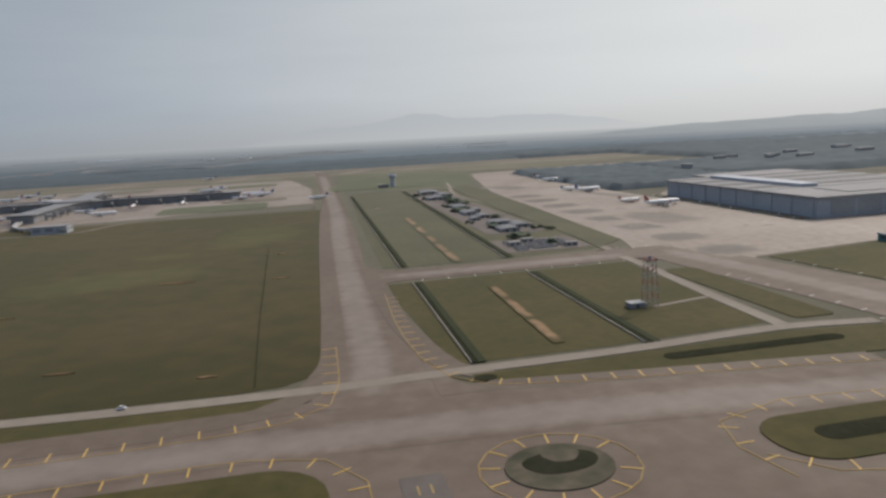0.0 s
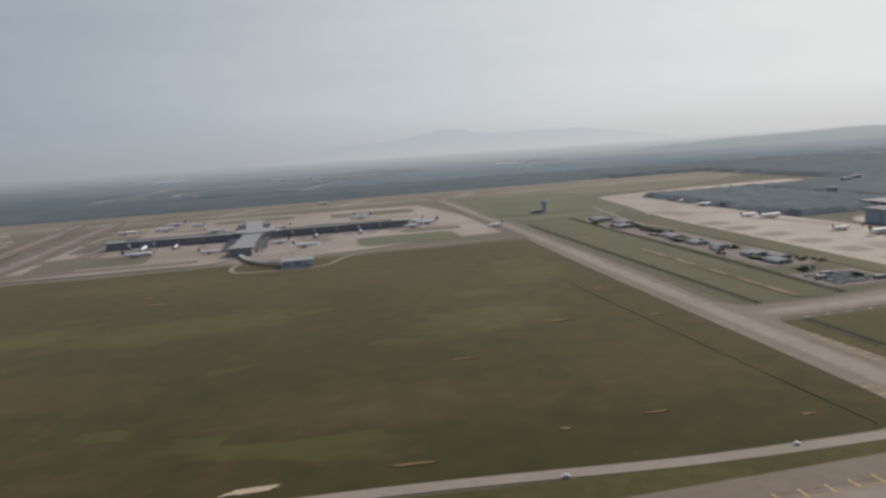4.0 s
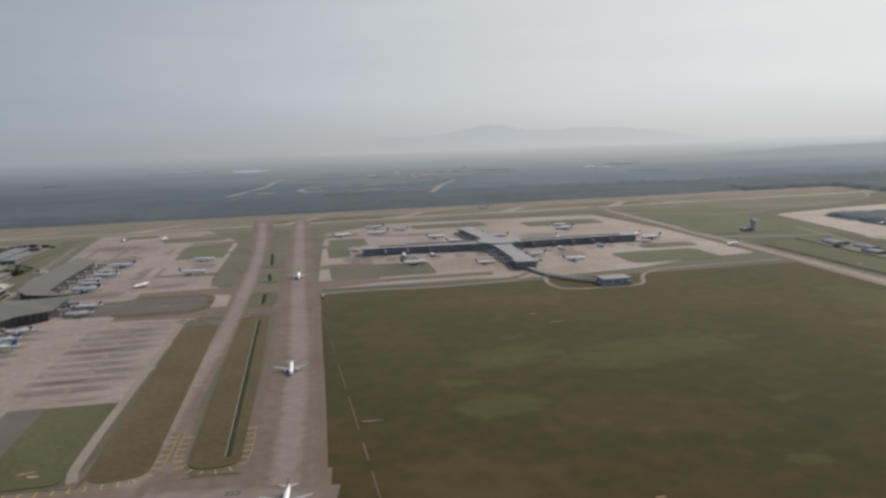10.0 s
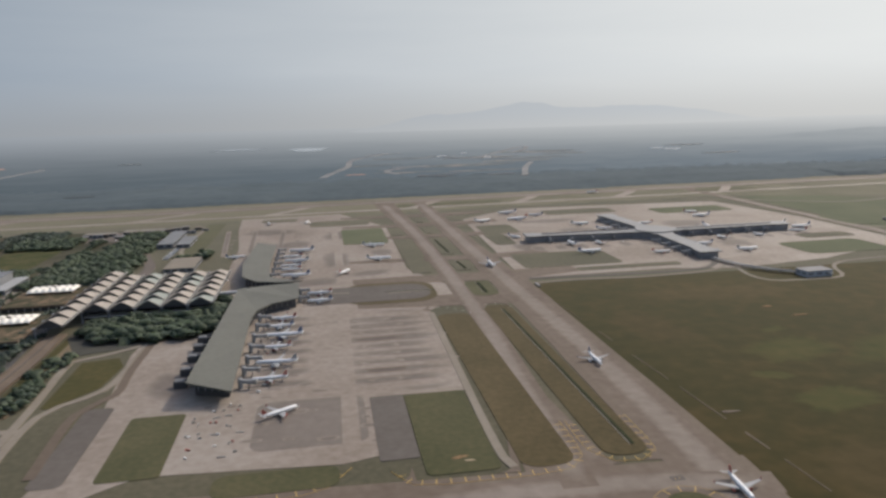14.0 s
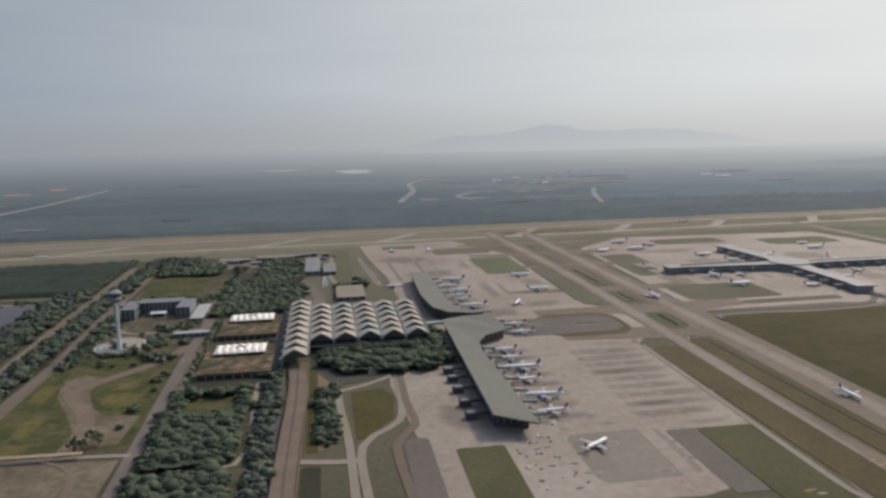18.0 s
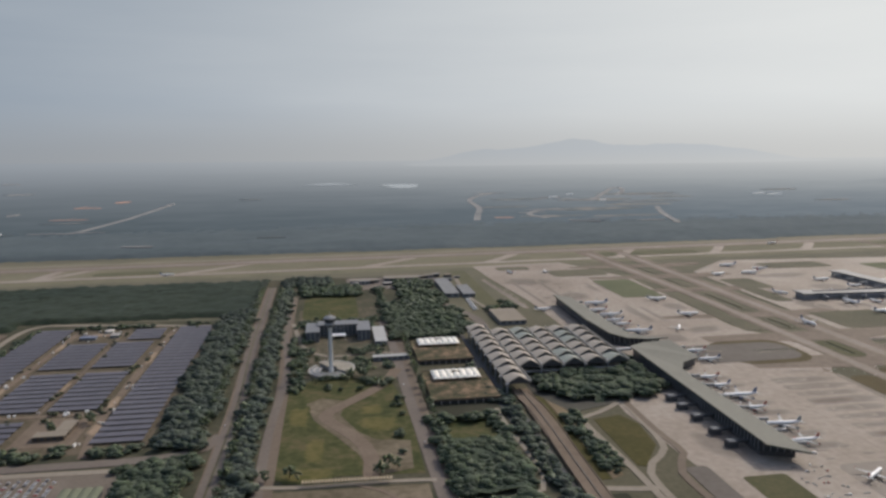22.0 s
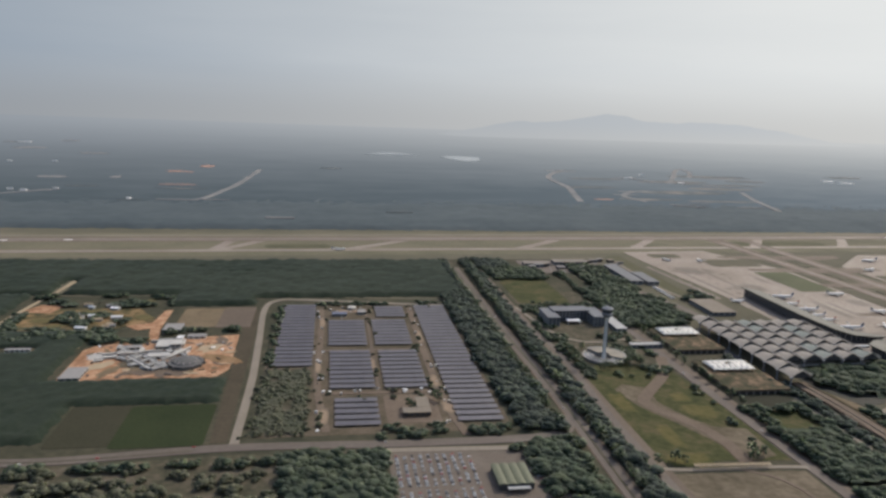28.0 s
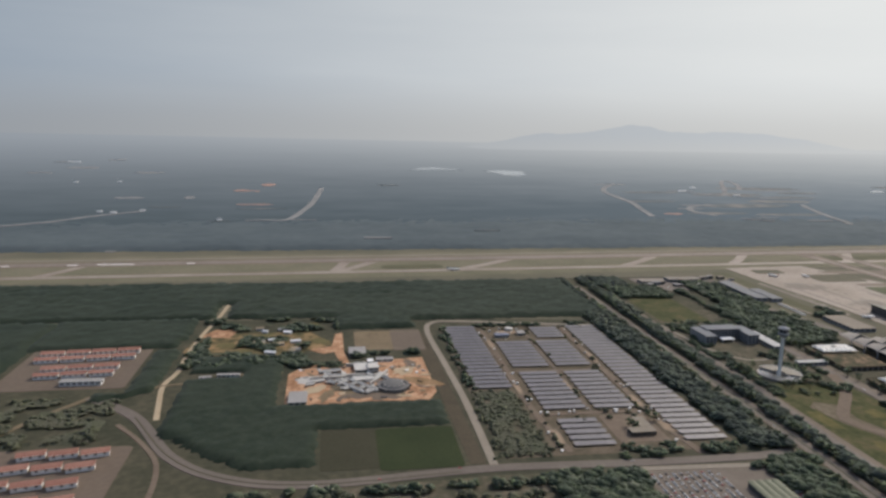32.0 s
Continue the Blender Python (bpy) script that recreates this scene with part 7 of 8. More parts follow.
woods("forecourt_grove", "dark grove of trees before the terminal", [(-630, -560, 418, 466), (-566, -554, 432, 504)], 5.4, 6.4, LEAF, 51, keep=lambda x, y: y > 421 + 3 * math.sin(x * 0.4) + 1.2 * max(0, -614 - x))
patch("wood_clearing", rounded(-701, -672, 374, 405, 4), MEADOW, "dry clearing in the wood", 0.14)
# Next patch paints the shade in front of the parking deck.
patch("sunken_lane", rounded(-705, -663, 409, 430, 2), SHADED, "dark patch painted for the shade below the parking deck", 0.12, "pavement")
patch("terminal_forecourt", [(-636, 440), (-622, 406), (-606, 411), (-594, 415), (-572, 424), (-553, 434), (-553, 512), (-636, 512)], FORECOURT, "forecourt in front of the terminal, shade put into its dark brown", 0.2, "pavement")
lane("path_wood", [(-664, 420), (-664, 392), (-661, 335), (-666, 320), (-688, 314)], 2.6, SERVICE, "pale path along the wood", 0.3, True, "road")
woods("terminal_wood", "dark trees in front of the terminal", [(-631, -622, 330, 402)], 3.8, 4.0, LEAF, 9)
woods("cutting_trees", "dark row of trees along the railway cutting", [(-660, -652, 270, 446), (-668, -662, 430, 505)], 3.4, 3.8, LEAF_BROWN, 71)
woods("hotel_wood", "dense wood behind the hotel and parking decks", [(-712, -656, 575, 768), (-790, -730, 742, 790), (-600, -590, 655, 680), (-700, -652, 768, 806), (-656, -646, 690, 730), (-656, -643, 590, 670), (-616, -606, 655, 668)], 4.2, 5.2, LEAF, 10, keep=lambda x, y: not (-708 < x < -690 and y > 700))
woods("park_wood", "scattered park trees round the tower", [(-788, -722, 466, 494), (-789, -774, 490, 640), (-744, -720, 505, 560), (-788, -720, 612, 650), (-724, -719, 350, 470)], 4.0, 3.4, LEAF, 11, keep=lambda x, y: noise.noise((x * 0.09, y * 0.07, 6)) > (0.10 if y < 496 else -0.15), under_growth=False)
woods("solar_scrub", "low scrub and bushes beside the panels", [(-934, -896, 389, 404), (-882, -856, 388, 402), (-1004, -999, 500, 650), (-980, -860, 650, 656)], 3.4, 3.2, LEAF, 12, keep=lambda x, y: noise.noise((x * 0.11, y * 0.11, 9)) > -0.12, under_growth=False)
canopy("plantation_west", "dark plantation of palms beside the curved road", -1206, -1026, 394, 586, 3.6, 3.0, PALM, lambda x, y: (x > -1108 and y < 446) or (x > -1136 and y > 484) or y < 397 + 0.9 * max(0, -1150 - x) or (x < -1168 and 538 < y < 548), 13, rough=0.4)
patch("brown_plot", rounded(-1107, -1073, 393, 445, 3), BROWN_PLOT, "dark brown square field", 0.19, "field")
patch("scrub_ground", [(-1160, 296), (-1160, 366), (-1108, 372), (-1012, 378), (-934, 377), (-934, 296)], PARK, "dry brown ground under scattered trees", 0.14, "soil")
woods("plantation_south", "scattered olive trees on dry ground below the road", [(-1150, -985, 300, 370)], 4.4, 4.0, LEAF_WARM, 14, keep=lambda x, y: noise.noise((x * 0.06, y * 0.09, 2)) > -0.02, under_growth=False)
woods("clump_south", "dense dark green clump of trees beside the car park", [(-984, -932, 300, 372), (-842, -826, 300, 380)], 4.6, 5.2, LEAF, 19)
woods("hedge_south", "row of dark trees along the road", [(-1150, -940, 366, 371)], 4.6, 4.2, LEAF, 20, keep=lambda x, y: noise.noise((x * 0.08, 2, 2)) > -0.1, under_growth=False)
woods("solar_bushes", "small green bushes between the panel blocks", [(-1000, -862, 640, 650), (-972, -962, 400, 640), (-896, -886, 440, 640), (-966, -890, 440, 456), (-964, -894, 528, 536), (-934, -924, 456, 640)], 4.6, 2.3, LEAF_WARM, 27, keep=lambda x, y: noise.noise((x * 0.13, y * 0.08, 4)) > 0.22, under_growth=False)
canopy("plantation_houses", "dark plantation round the housing rows", -1345, -1222, 612, 694, 4.2, 3.4, PALM, lambda x, y: x > -1226 + 0.1 * (y - 612), 31, rough=0.4)
canopy("plantation_track", "dark plantation beside the sandy track", -1262, -1222, 470, 606, 4.0, 3.2, PALM, lambda x, y: (x < -1243 and (y > 518 or y < 500)) or y < 500 + 0.9 * (x + 1262) * 0.4, 32, rough=0.4)
woods("west_scrub", "olive scrub between the tracks and houses", [(-1330, -1240, 440, 510)], 4.6, 3.0, LEAF_WARM, 15, keep=lambda x, y: (x + 1262) ** 2 + (y - 512) ** 2 > 300 and x < -1238 + 0.3 * (y - 440) and noise.noise((x * 0.05, y * 0.06, 3)) > -0.1)
woods("farm_trees", "trees among the farm huts", [(-1212, -1094, 556, 688), (-1110, -1030, 578, 594)], 4.4, 4.2, LEAF, 16, keep=lambda x, y: noise.noise((x * 0.05, y * 0.06, 5)) > (0.12 if y > 590 else -0.05) and not (-1120 < x < -1086 and 566 < y < 640) and not (x < -1184 and y > 634 and y < 660))
woods("car_park_trees", "trees along the car park edge", [(-858, -832, 322, 378), (-940, -930, 322, 372)], 4.2, 5.0, LEAF, 17)
canopy("plantation_north", "wide dark green oil palm plantation", -1600, -830, 652, 834, 5.0, 4.4, PALM, lambda x, y: (abs(x + 1205 - (y - 740) * 0.02) < 5 and y < 745) or (x > -1024 and y < 676) or (x < -1100 and y < 692), 21)
patch("scrub_lawn", rounded(-1004, -972, 398, 496, 4), PARK, "rough olive grass beside the panels", 0.17)
woods("solar_scrub_low", "low olive scrub beside the panels", [(-1004, -973, 398, 496)], 2.8, 2.1, LEAF_WARM, 61, keep=lambda x, y: noise.noise((x * 0.1, y * 0.1, 4)) > -0.38)
canopy("plantation_far_west", "dark plantation beyond the housing", -1900, -1340, 380, 690, 6.5, 4.4, PALM, None, 22)
canopy("plantation_far_south", "dark plantation below the housing", -1800, -1300, 60, 380, 6.5, 4.4, PALM, None, 23)
canopy("east_forest_edge", "forest behind the cargo apron", 222, 350, 474, 728, 7, 5.0, HAZY_CANOPY, None, 24, rough=0.45)
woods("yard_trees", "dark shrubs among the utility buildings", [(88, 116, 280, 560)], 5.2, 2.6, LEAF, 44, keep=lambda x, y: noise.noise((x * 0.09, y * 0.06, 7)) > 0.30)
canopy("east_forest", "dark forest behind the cargo apron", 300, 1700, 480, 1170, 12, 6.5, HAZY_CANOPY, lambda x, y: (x < 490 and 722 < y < 1050) or (x < 560 and y < 520) or x < 340, 25, rough=0.4)

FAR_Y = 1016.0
canopy("far_forest", "broad dark forest beyond the far runway", -3600, 2600, FAR_Y + 20, 1330, 11, 7.4, HAZY_CANOPY, lambda x, y: y < runway_y(x, 1006), 26, rough=0.16, ramp=lambda x, y: np.clip((y - 996 - 0.034 * (x + 1100)) / 90, 0.12, 1))

# ---- single trees ----
def tree(seed, height, label, mat=LEAF):
    r = random.Random(seed)
    ob = thing("tree", label, "tree", group="park trees")
    bm = bmesh.new()
    turned([(height * 0.045, -0.2), (height * 0.03, height * 0.25), (height * 0.018, height * 0.6)], 6, bm)
    for k in range(4):
        a = r.uniform(0, 6.28)
        strut(bm, (0, 0, height * (0.28 + 0.06 * k)), (math.cos(a) * height * 0.22, math.sin(a) * height * 0.22, height * (0.5 + 0.07 * k)), height * 0.012)
    part("trunk", bm, BARK, ob)
    bm = bmesh.new()
    for k in range(20):
        a, rr = r.uniform(0, 6.28), height * 0.36 * math.sqrt(r.random())
        z = height * r.uniform(0.38, 0.92)
        rr *= 1.15 - abs(z / height - 0.6)
        ret = bmesh.ops.create_icosphere(bm, subdivisions=1, radius=height * r.uniform(0.07, 0.14), matrix=Matrix.Translation((rr * math.cos(a), rr * math.sin(a), z)))
        for v in ret["verts"]:
            v.co += Vector((r.uniform(-1, 1), r.uniform(-1, 1), r.uniform(-1, 1))) * height * 0.035
    part("crown", bm, mat, ob)
    return ob


TREES = [tree(60, 6.0, "broad dark green park tree"), tree(61, 7.2, "tall dark green park tree"), tree(62, 5.0, "small olive green park tree", LEAF_WARM)]
spots = []
grng = random.Random(31)
for y in range(322, 780, 9):
    spots += [(-829 + grng.uniform(-1, 1), y + grng.uniform(-2, 2)), (-810 + grng.uniform(-0.8, 0.8), y + 4 + grng.uniform(-2, 2))]
for y in range(345, 600, 12):
    spots += [(-703 + grng.uniform(-1, 1), y)] if y % 24 else [(-720 + grng.uniform(-1.5, 1.5), y + 5)]
spots += [(-780, 351), (-776, 348), (-791, 349), (-738, 347), (-735, 349), (-729, 352), (-733, 356)]
for k in range(16):
    a, r = grng.uniform(0, 6.28), grng.uniform(19, 28)
    spots.append((TWX + r * math.cos(a), TWY + r * math.sin(a)))
for k, (x, y) in enumerate(spots[:290]):
    m = pose(x, y, 0.05, 0, 0, grng.uniform(0, 360))
    model = TREES[k % 3]
    if k < 3:
        model.matrix_basis = m
    else:
        copy_thing(model, m)

# ---- solar field ----
def solar_row(width, depth=5.0):
    """One tilted table of panels on posts."""
    ob = thing("solar_row", "tilted row of blue-grey solar panels on steel posts", "solar panels", group="solar rows")
    n = 4
    for k in range(n):
        x0 = -width / 2 + width * k / n
        o = part("panel", boxes((x0 + 0.06, x0 + width / n - 0.06, -depth / 2, depth / 2, -0.08, 0.08)), SOLAR, ob)
        o.matrix_basis = pose(0, 0, 1.25, 4, 0, 0)
    for k in range(3):
        x = -width / 2 + 1.5 + (width - 3) * k / 2
        part("post", boxes((x - 0.12, x + 0.12, -0.12, 0.12, -0.2, 1.2)), METAL, ob)
    part("beam", boxes((-width / 2, width / 2, -0.15, 0.15, 0.98, 1.15)), METAL, ob)
    return ob


models = {}
for x0, x1, y0, y1 in ((-999, -972, 500, 650), (-961, -932, 541, 606), (-960, -931, 459, 528), (-957, -931, 405, 448), (-926, -898, 541, 606), (-925, -897, 458, 528), (-886, -859, 406, 646), (-921, -896, 612, 646)):
    w = x1 - x0
    k = 0
    y = y0 + 3
    while y < y1:
        m = pose((x0 + x1) / 2 + (y - y0) * (0.0), y, 0.1, 0, 0, -0.8)
        if w in models:
            copy_thing(models[w], m)
        else:
            models[w] = solar_row(w)
            models[w].matrix_basis = m
        y += 8.0
block("solar_office", "low brown office with a pale roof beside a court", "office", -917, -901, 416, 423, 2.6, BARK, SERVICE, 1, 3)
block("solar_office_wing", "brown office wing with a pale roof", "office", -908, -901, 424, 438, 2.6, BARK, SERVICE, 1, 3)
for x, y in ((-913, 430), (-911, 426), (-896, 440), (-893, 436)):
    copy_thing(TREES[0], pose(x, y, 0.1, 0, 0, x * 7))
block("inverter_hut", "low inverter hut with a dull blue sheet roof", "hut", -958, -946, 617, 623, 2.2, WALL, DULL_BLUE, 1, 2)
block("inverter_hut", "small white inverter hut", "hut", -936, -930, 622, 630, 2.0, WALL, HANGAR_ROOF, 1, 2)
setting("office_yard", slab(rounded(-927, -895, 408, 448, 2), 0.0, 0.2), LANE, "pale paved yard of the office", "pavement")
crng = random.Random(17)
for k in range(46):
    x, y = ((-967 + crng.gauss(0, 1.8), crng.uniform(400, 640)), (-889.5 + crng.gauss(0, 2.2), crng.uniform(400, 640)), (crng.uniform(-962, -896), 453.5 + crng.gauss(0, 1.5)), (crng.uniform(-960, -930), crng.uniform(612, 642)))[k % 4]
    w, d, h = crng.uniform(0.8, 2.4), crng.uniform(0.6, 1.3), crng.uniform(0.6, 1.5)
    cabinet = thing("equipment_cabinet", "small pale equipment cabinet beside the panel lane", "cabinet", (x, y, 0.28), crng.uniform(0, 90), "equipment cabinets")
    part("body", boxes((-w / 2, w / 2, -d / 2, d / 2, -0.1, h), bevel=0.05), (WALL, WHITE, BUILD)[k % 3], cabinet)
    part("lid", boxes((-w / 2 - 0.1, w / 2 + 0.1, -d / 2 - 0.1, d / 2 + 0.1, h, h + 0.08)), (WHITE, PALE)[k % 2], cabinet)
for k, (x, y, rx, ry) in enumerate(((-888, 428, 6, 10), (-891, 470, 3, 12), (-890, 560, 2.6, 20), (-966, 600, 2.6, 18), (-964, 420, 4, 14), (-986, 452, 6, 5), (-930, 500, 1.6, 18), (-945, 632, 12, 6), (-968, 500, 2.4, 16))):
    worn_spot("bare_lane_soil_%d" % (k + 1), x, y, rx, ry, 0.34, LANE_SOIL, "bare sandy soil beside the panels")
tank = thing("water_tank", "round pale water tank among bushes", "tank", (-941, 638, 0.1))
part("drum", turned([(3.6, -0.1), (3.6, 2.2)], 20), BUILD, tank)
part("lid", turned([(3.8, 2.2), (3.5, 2.5), (0.4, 3.0)], 20), PALE, tank, "pale shallow lid")

# ---- cars ----
def car(paint, label):
    ob = thing("car", label, "car", group="parked cars")
    part("body", boxes((-0.85, 0.85, -0.36, 0.36, 0.14, 0.42), bevel=0.06), paint, ob)
    part("cabin", boxes((-0.5, 0.4, -0.32, 0.32, 0.40, 0.66), bevel=0.09), GLASS, ob)
    part("roof", boxes((-0.36, 0.26, -0.28, 0.28, 0.65, 0.69)), paint, ob)
    for x in (-0.6, 0.35):
        part("axle", boxes((x, x + 0.25, -0.37, 0.37, 0, 0.26), bevel=0.05), TYRE, ob, "pair of black wheels")
    return ob


CARS = [car(p, "parked %s car on gravel" % n) for p, n in zip(CAR_PAINTS, ("white", "silver", "black", "red"))]
spots = []
for r in range(10):
    x = -926 + r * 4.2
    for k in range(28):
        y = 324 + k * 1.65
        if crng.random() < 0.8 and not 335 < y < 337.5:
            spots.append((x + crng.uniform(-0.2, 0.2), y, crng.choice((0, 180))))
for k in range(26):
    spots.append((-860 + crng.uniform(0, 10), 326 + crng.uniform(0, 26), crng.uniform(0, 360)))
for k in range(24):
    spots.append((crng.uniform(-738, -645), crng.choice((780, 788, 797, 806)) + crng.uniform(-0.5, 0.5), 90))
for x, y, a in ((-1030, 388, 2), (-1110, 377, 185), (-968, 470, 90), (-967, 560, 90), (-890, 500, 90), (-890, 468, 90), (-890, 600, 90), (-816, 330, 90), (-819, 420, 90), (-817, 610, 90), (-712, 380, 90), (-714, 470, 90),
                (-930, 385, 0), (-1075, 380, 0), (-36, 139, 2), (-90, 141, 2), (-968, 610, 90), (-930, 459, 0)):
    spots.append((x, y, a))
for k, (x, y, a) in enumerate(spots):
    road = (0.18 if -95 < x < -30 else 0.3) if k >= len(spots) - 18 else 0.15
    model = CARS[0 if -95 < x < -30 else (0, 1, 0, 2, 1, 0, 1, 0, 1, 3, 0, 2, 1)[k % 13]]
    m = pose(x, y, road, 0, 0, a)
    if k in (0, 1, 3, 9):
        model.matrix_basis = m
    else:
        copy_thing(model, m)

# bus shed: ribbed olive roof in bays
shed = thing("bus_shed", "olive-green shed with a ribbed roof beside the car park", "shed", (-871, 341, 0))
for k in range(4):
    bm = bmesh.new()
    x0 = -9 + 4.5 * k
    rows = [[bm.verts.new((x0 + 0.05 + 0.55 * j, y, z + 0.6 * math.sin(math.pi * j / 8))) for j in range(9)] for y, z in ((-10, 3.0), (10, 3.0))]
    for j in range(8):
        bm.faces.new((rows[0][j], rows[0][j + 1], rows[1][j + 1], rows[1][j]))
    ret = bmesh.ops.extrude_face_region(bm, geom=bm.faces[:])
    for g in ret["geom"]:
        if isinstance(g, bmesh.types.BMVert):
            g.co.z += 0.2
    bmesh.ops.recalc_face_normals(bm, faces=bm.faces)
    part("roof_bay", bm, material("olive_roof_%d" % k, ((0.10, 0.11, 0.07), (0.16, 0.165, 0.11)), 0.7, 0.6, 0.06), shed)
part("wall", boxes((-8.6, 8.6, -9.5, 9.5, -0.2, 3.0)), DARK, shed)
part("awning", boxes((-5, 6, -13, -10.2, 2.2, 2.5)), WALL, shed, "pale grey awning")
for x in (-4.6, 5.6):
    part("awning_post", boxes((x - 0.1, x + 0.1, -12.8, -12.6, -0.2, 2.2)), METAL, shed)

shelter = block("equipment_shelter", "long low white shelter at the field corner", "shelter", -344.0, -342.6, 483, 492, 0.9, WALL, HANGAR_ROOF, 1, 3, 0.1)

# striped covered walkways
def slatted_walk(x0, y0, x1, y1, label):
    d = Vector((x1 - x0, y1 - y0))
    ob = thing("covered_walkway", label, "walkway", (x0, y0, 0), math.degrees(math.atan2(d.y, d.x)))
    n = int(d.length / 1.5)
    for k in range(n):
        part("roof_slat", boxes((1.5 * k, 1.5 * k + 0.85, -1.5, 1.5, 2.2, 2.4)), SAND, ob)
    for k in range(0, n, 5):
        part("post", boxes((1.5 * k, 1.5 * k + 0.2, -0.1, 0.1, -0.2, 2.2)), METAL, ob)
    part("spine", boxes((0, 1.5 * n, -0.15, 0.15, 2.0, 2.2)), METAL, ob)


slatted_walk(-774, 342, -731, 340, "covered walkway with pale roof slats on the meadow")

# ---- building site ----
site = random.Random(23)
def concrete_frame(x, y, w, d, h, turn, storeys=1):
    """An unfinished storey: slab edges, open bays on columns and some walls."""
    ob = thing("concrete_frame", "unfinished grey concrete frame on orange earth", "building frame", (x, y, 0.2), turn, "concrete frames")
    for k in range(storeys):
        z = h * (k + 1)
        part("floor_slab", boxes((-w / 2, w / 2, -d / 2, d / 2, z - 0.3, z)), SITE_CONCRETE, ob)
        part("beam", boxes((-w / 2, w / 2, -d / 2 - 0.2, -d / 2 + 0.3, z - 0.6, z + 0.25)), SITE_CONCRETE, ob)
    n = max(2, int(w / 4))
    for i in range(n + 1):
        for s in (-1, 1):
            cx0 = -w / 2 + 0.3 + (w - 0.6) * i / n
            part("column", boxes((cx0 - 0.22, cx0 + 0.22, s * (d / 2 - 0.4) - 0.22, s * (d / 2 - 0.4) + 0.22, -0.2, h * storeys - 0.3)), SITE_CONCRETE, ob)
    part("wall", boxes((-w / 2 + 0.1, w / 2 - 0.1, d / 2 - 0.35, d / 2 - 0.1, -0.2, h * storeys + 0.7)), SITE_CONCRETE, ob)
    # Solid block coloured dark in place of shaded empty bays.
    part("dark_bay", boxes((-w / 2 + 0.6, w / 2 - 0.6, -d / 2 + 0.8, d / 2 - 0.5, -0.2, h * storeys - 0.35)), DARK, ob, "solid block with the bays' shade in its dark colour")


for x, y, w, d, h, turn, storeys in ((-1102, 544, 17, 3.2, 1.8, 7, 1), (-1092, 537, 9, 3.0, 1.6, 97, 1), (-1077, 526, 17, 8, 2.2, 4, 1), (-1066, 531, 12, 5, 2.2, 55, 1), (-1088, 513, 32, 2.6, 1.6, -51, 1), (-1079.5, 516, 34, 2.6, 1.6, -51, 1),
                                     (-1085, 517, 10, 2.2, 1.6, 42, 1), (-1079, 509.5, 10, 2.2, 1.6, 42, 1), (-1073, 503, 10, 2.2, 1.6, 42, 1), (-1091, 525, 12, 2.4, 1.6, 30, 1), (-1079, 548, 10, 16, 3.0, 4, 1), (-1070, 546, 8, 12, 2.2, 4, 2), (-1110, 526, 8, 4, 1.4, 14, 1), (-1116, 520, 6, 3, 1.2, 14, 1)):
    concrete_frame(x, y, w, d, h, turn, storeys)
for k in range(18):
    u, v = site.random(), site.uniform(-1, 1)
    x, y = -1108 + 46 * u + 4 * v, 540 - 30 * u + 17 * v
    if (x + 1057) ** 2 + (y - 511) ** 2 > 260:
        concrete_frame(x, y, site.uniform(4, 9), site.uniform(2.0, 3.4), site.uniform(1.0, 1.9), site.choice((7, -51, 42)), 1)
for x, y, w, h, turn in ((-1098, 531, 8, 1.8, 5), (-1106, 540, 4, 1.4, 95), (-1084, 533, 7, 2.6, 4), (-1070, 520, 6, 2.4, 50), (-1062, 536, 6, 2.2, 60), (-1082, 557, 8, 2.0, 5), (-1066, 553, 6, 1.8, 95), (-1093, 519, 5, 1.8, 42), (-1071, 508, 5, 1.8, -51), (-1112, 533, 5, 1.2, 20)):
    wall = thing("concrete_wall", "raw concrete wall strip of the building site", "wall", (x, y, 0.2), turn, "site walls")
    part("wall", boxes((-w, w, -0.35, 0.35, -0.2, h)), BUILD, wall)
    part("coping", boxes((-w, w, -0.7, 0.7, h, h + 0.25)), PALE, wall, "pale top edge")
for k, (x, y, rx, ry, mat) in enumerate(((-1080, 500, 16, 10, SHOULDER), (-1092, 512, 10, 8, BOWL), (-1060, 500, 14, 9, SHOULDER), (-1112, 512, 9, 5, SAND), (-1046, 545, 12, 7, SAND), (-1036, 520, 6, 16, SOIL), (-1104, 500, 12, 4, BROWN), (-1118, 530, 7, 9, BUILD), (-1074, 555, 12, 8, SHOULDER), (-1040, 560, 10, 4, LANE))):
    scrape("site_ground_%d" % (k + 1), x, y, rx, ry, 12 * k, mat, 0.29 + 0.004 * k)
RING = material("dark_wet_concrete", ((0.085, 0.082, 0.080), (0.15, 0.145, 0.14)), 0.8, 0.5, 0.06)
hall = thing("round_hall", "dark grey ring-shaped shell of an unfinished round hall", "round hall", (-1057, 511, 0.2))
part("ring_wall", fan_roof(9.6, 11.6, 0, 360, -0.2, 2.2, 36), RING, hall, "dark outer ring")
part("dome", turned([(9.6, 1.6), (8.2, 2.8), (5.6, 3.6), (2.6, 4.0), (0.6, 4.1)], 28), RING, hall, "dark low dome")
for a in range(0, 360, 30):
    part("rib", boxes((2.5, 8.4, -0.16, 0.16, 2.7, 3.3)), BUILD, hall).matrix_basis = pose(0, 0, 0, 0, 0, a)
for a in range(0, 360, 30):
    part("buttress", boxes((11.4, 12.8, -0.4, 0.4, -0.2, 1.9)), RING, hall).matrix_basis = pose(0, 0, 0, 0, 0, a)
block("site_shed", "white low site shed on orange earth", "shed", -1129.5, -1117.5, 485, 504, 2.0, WALL, HANGAR_ROOF, 1, 4)
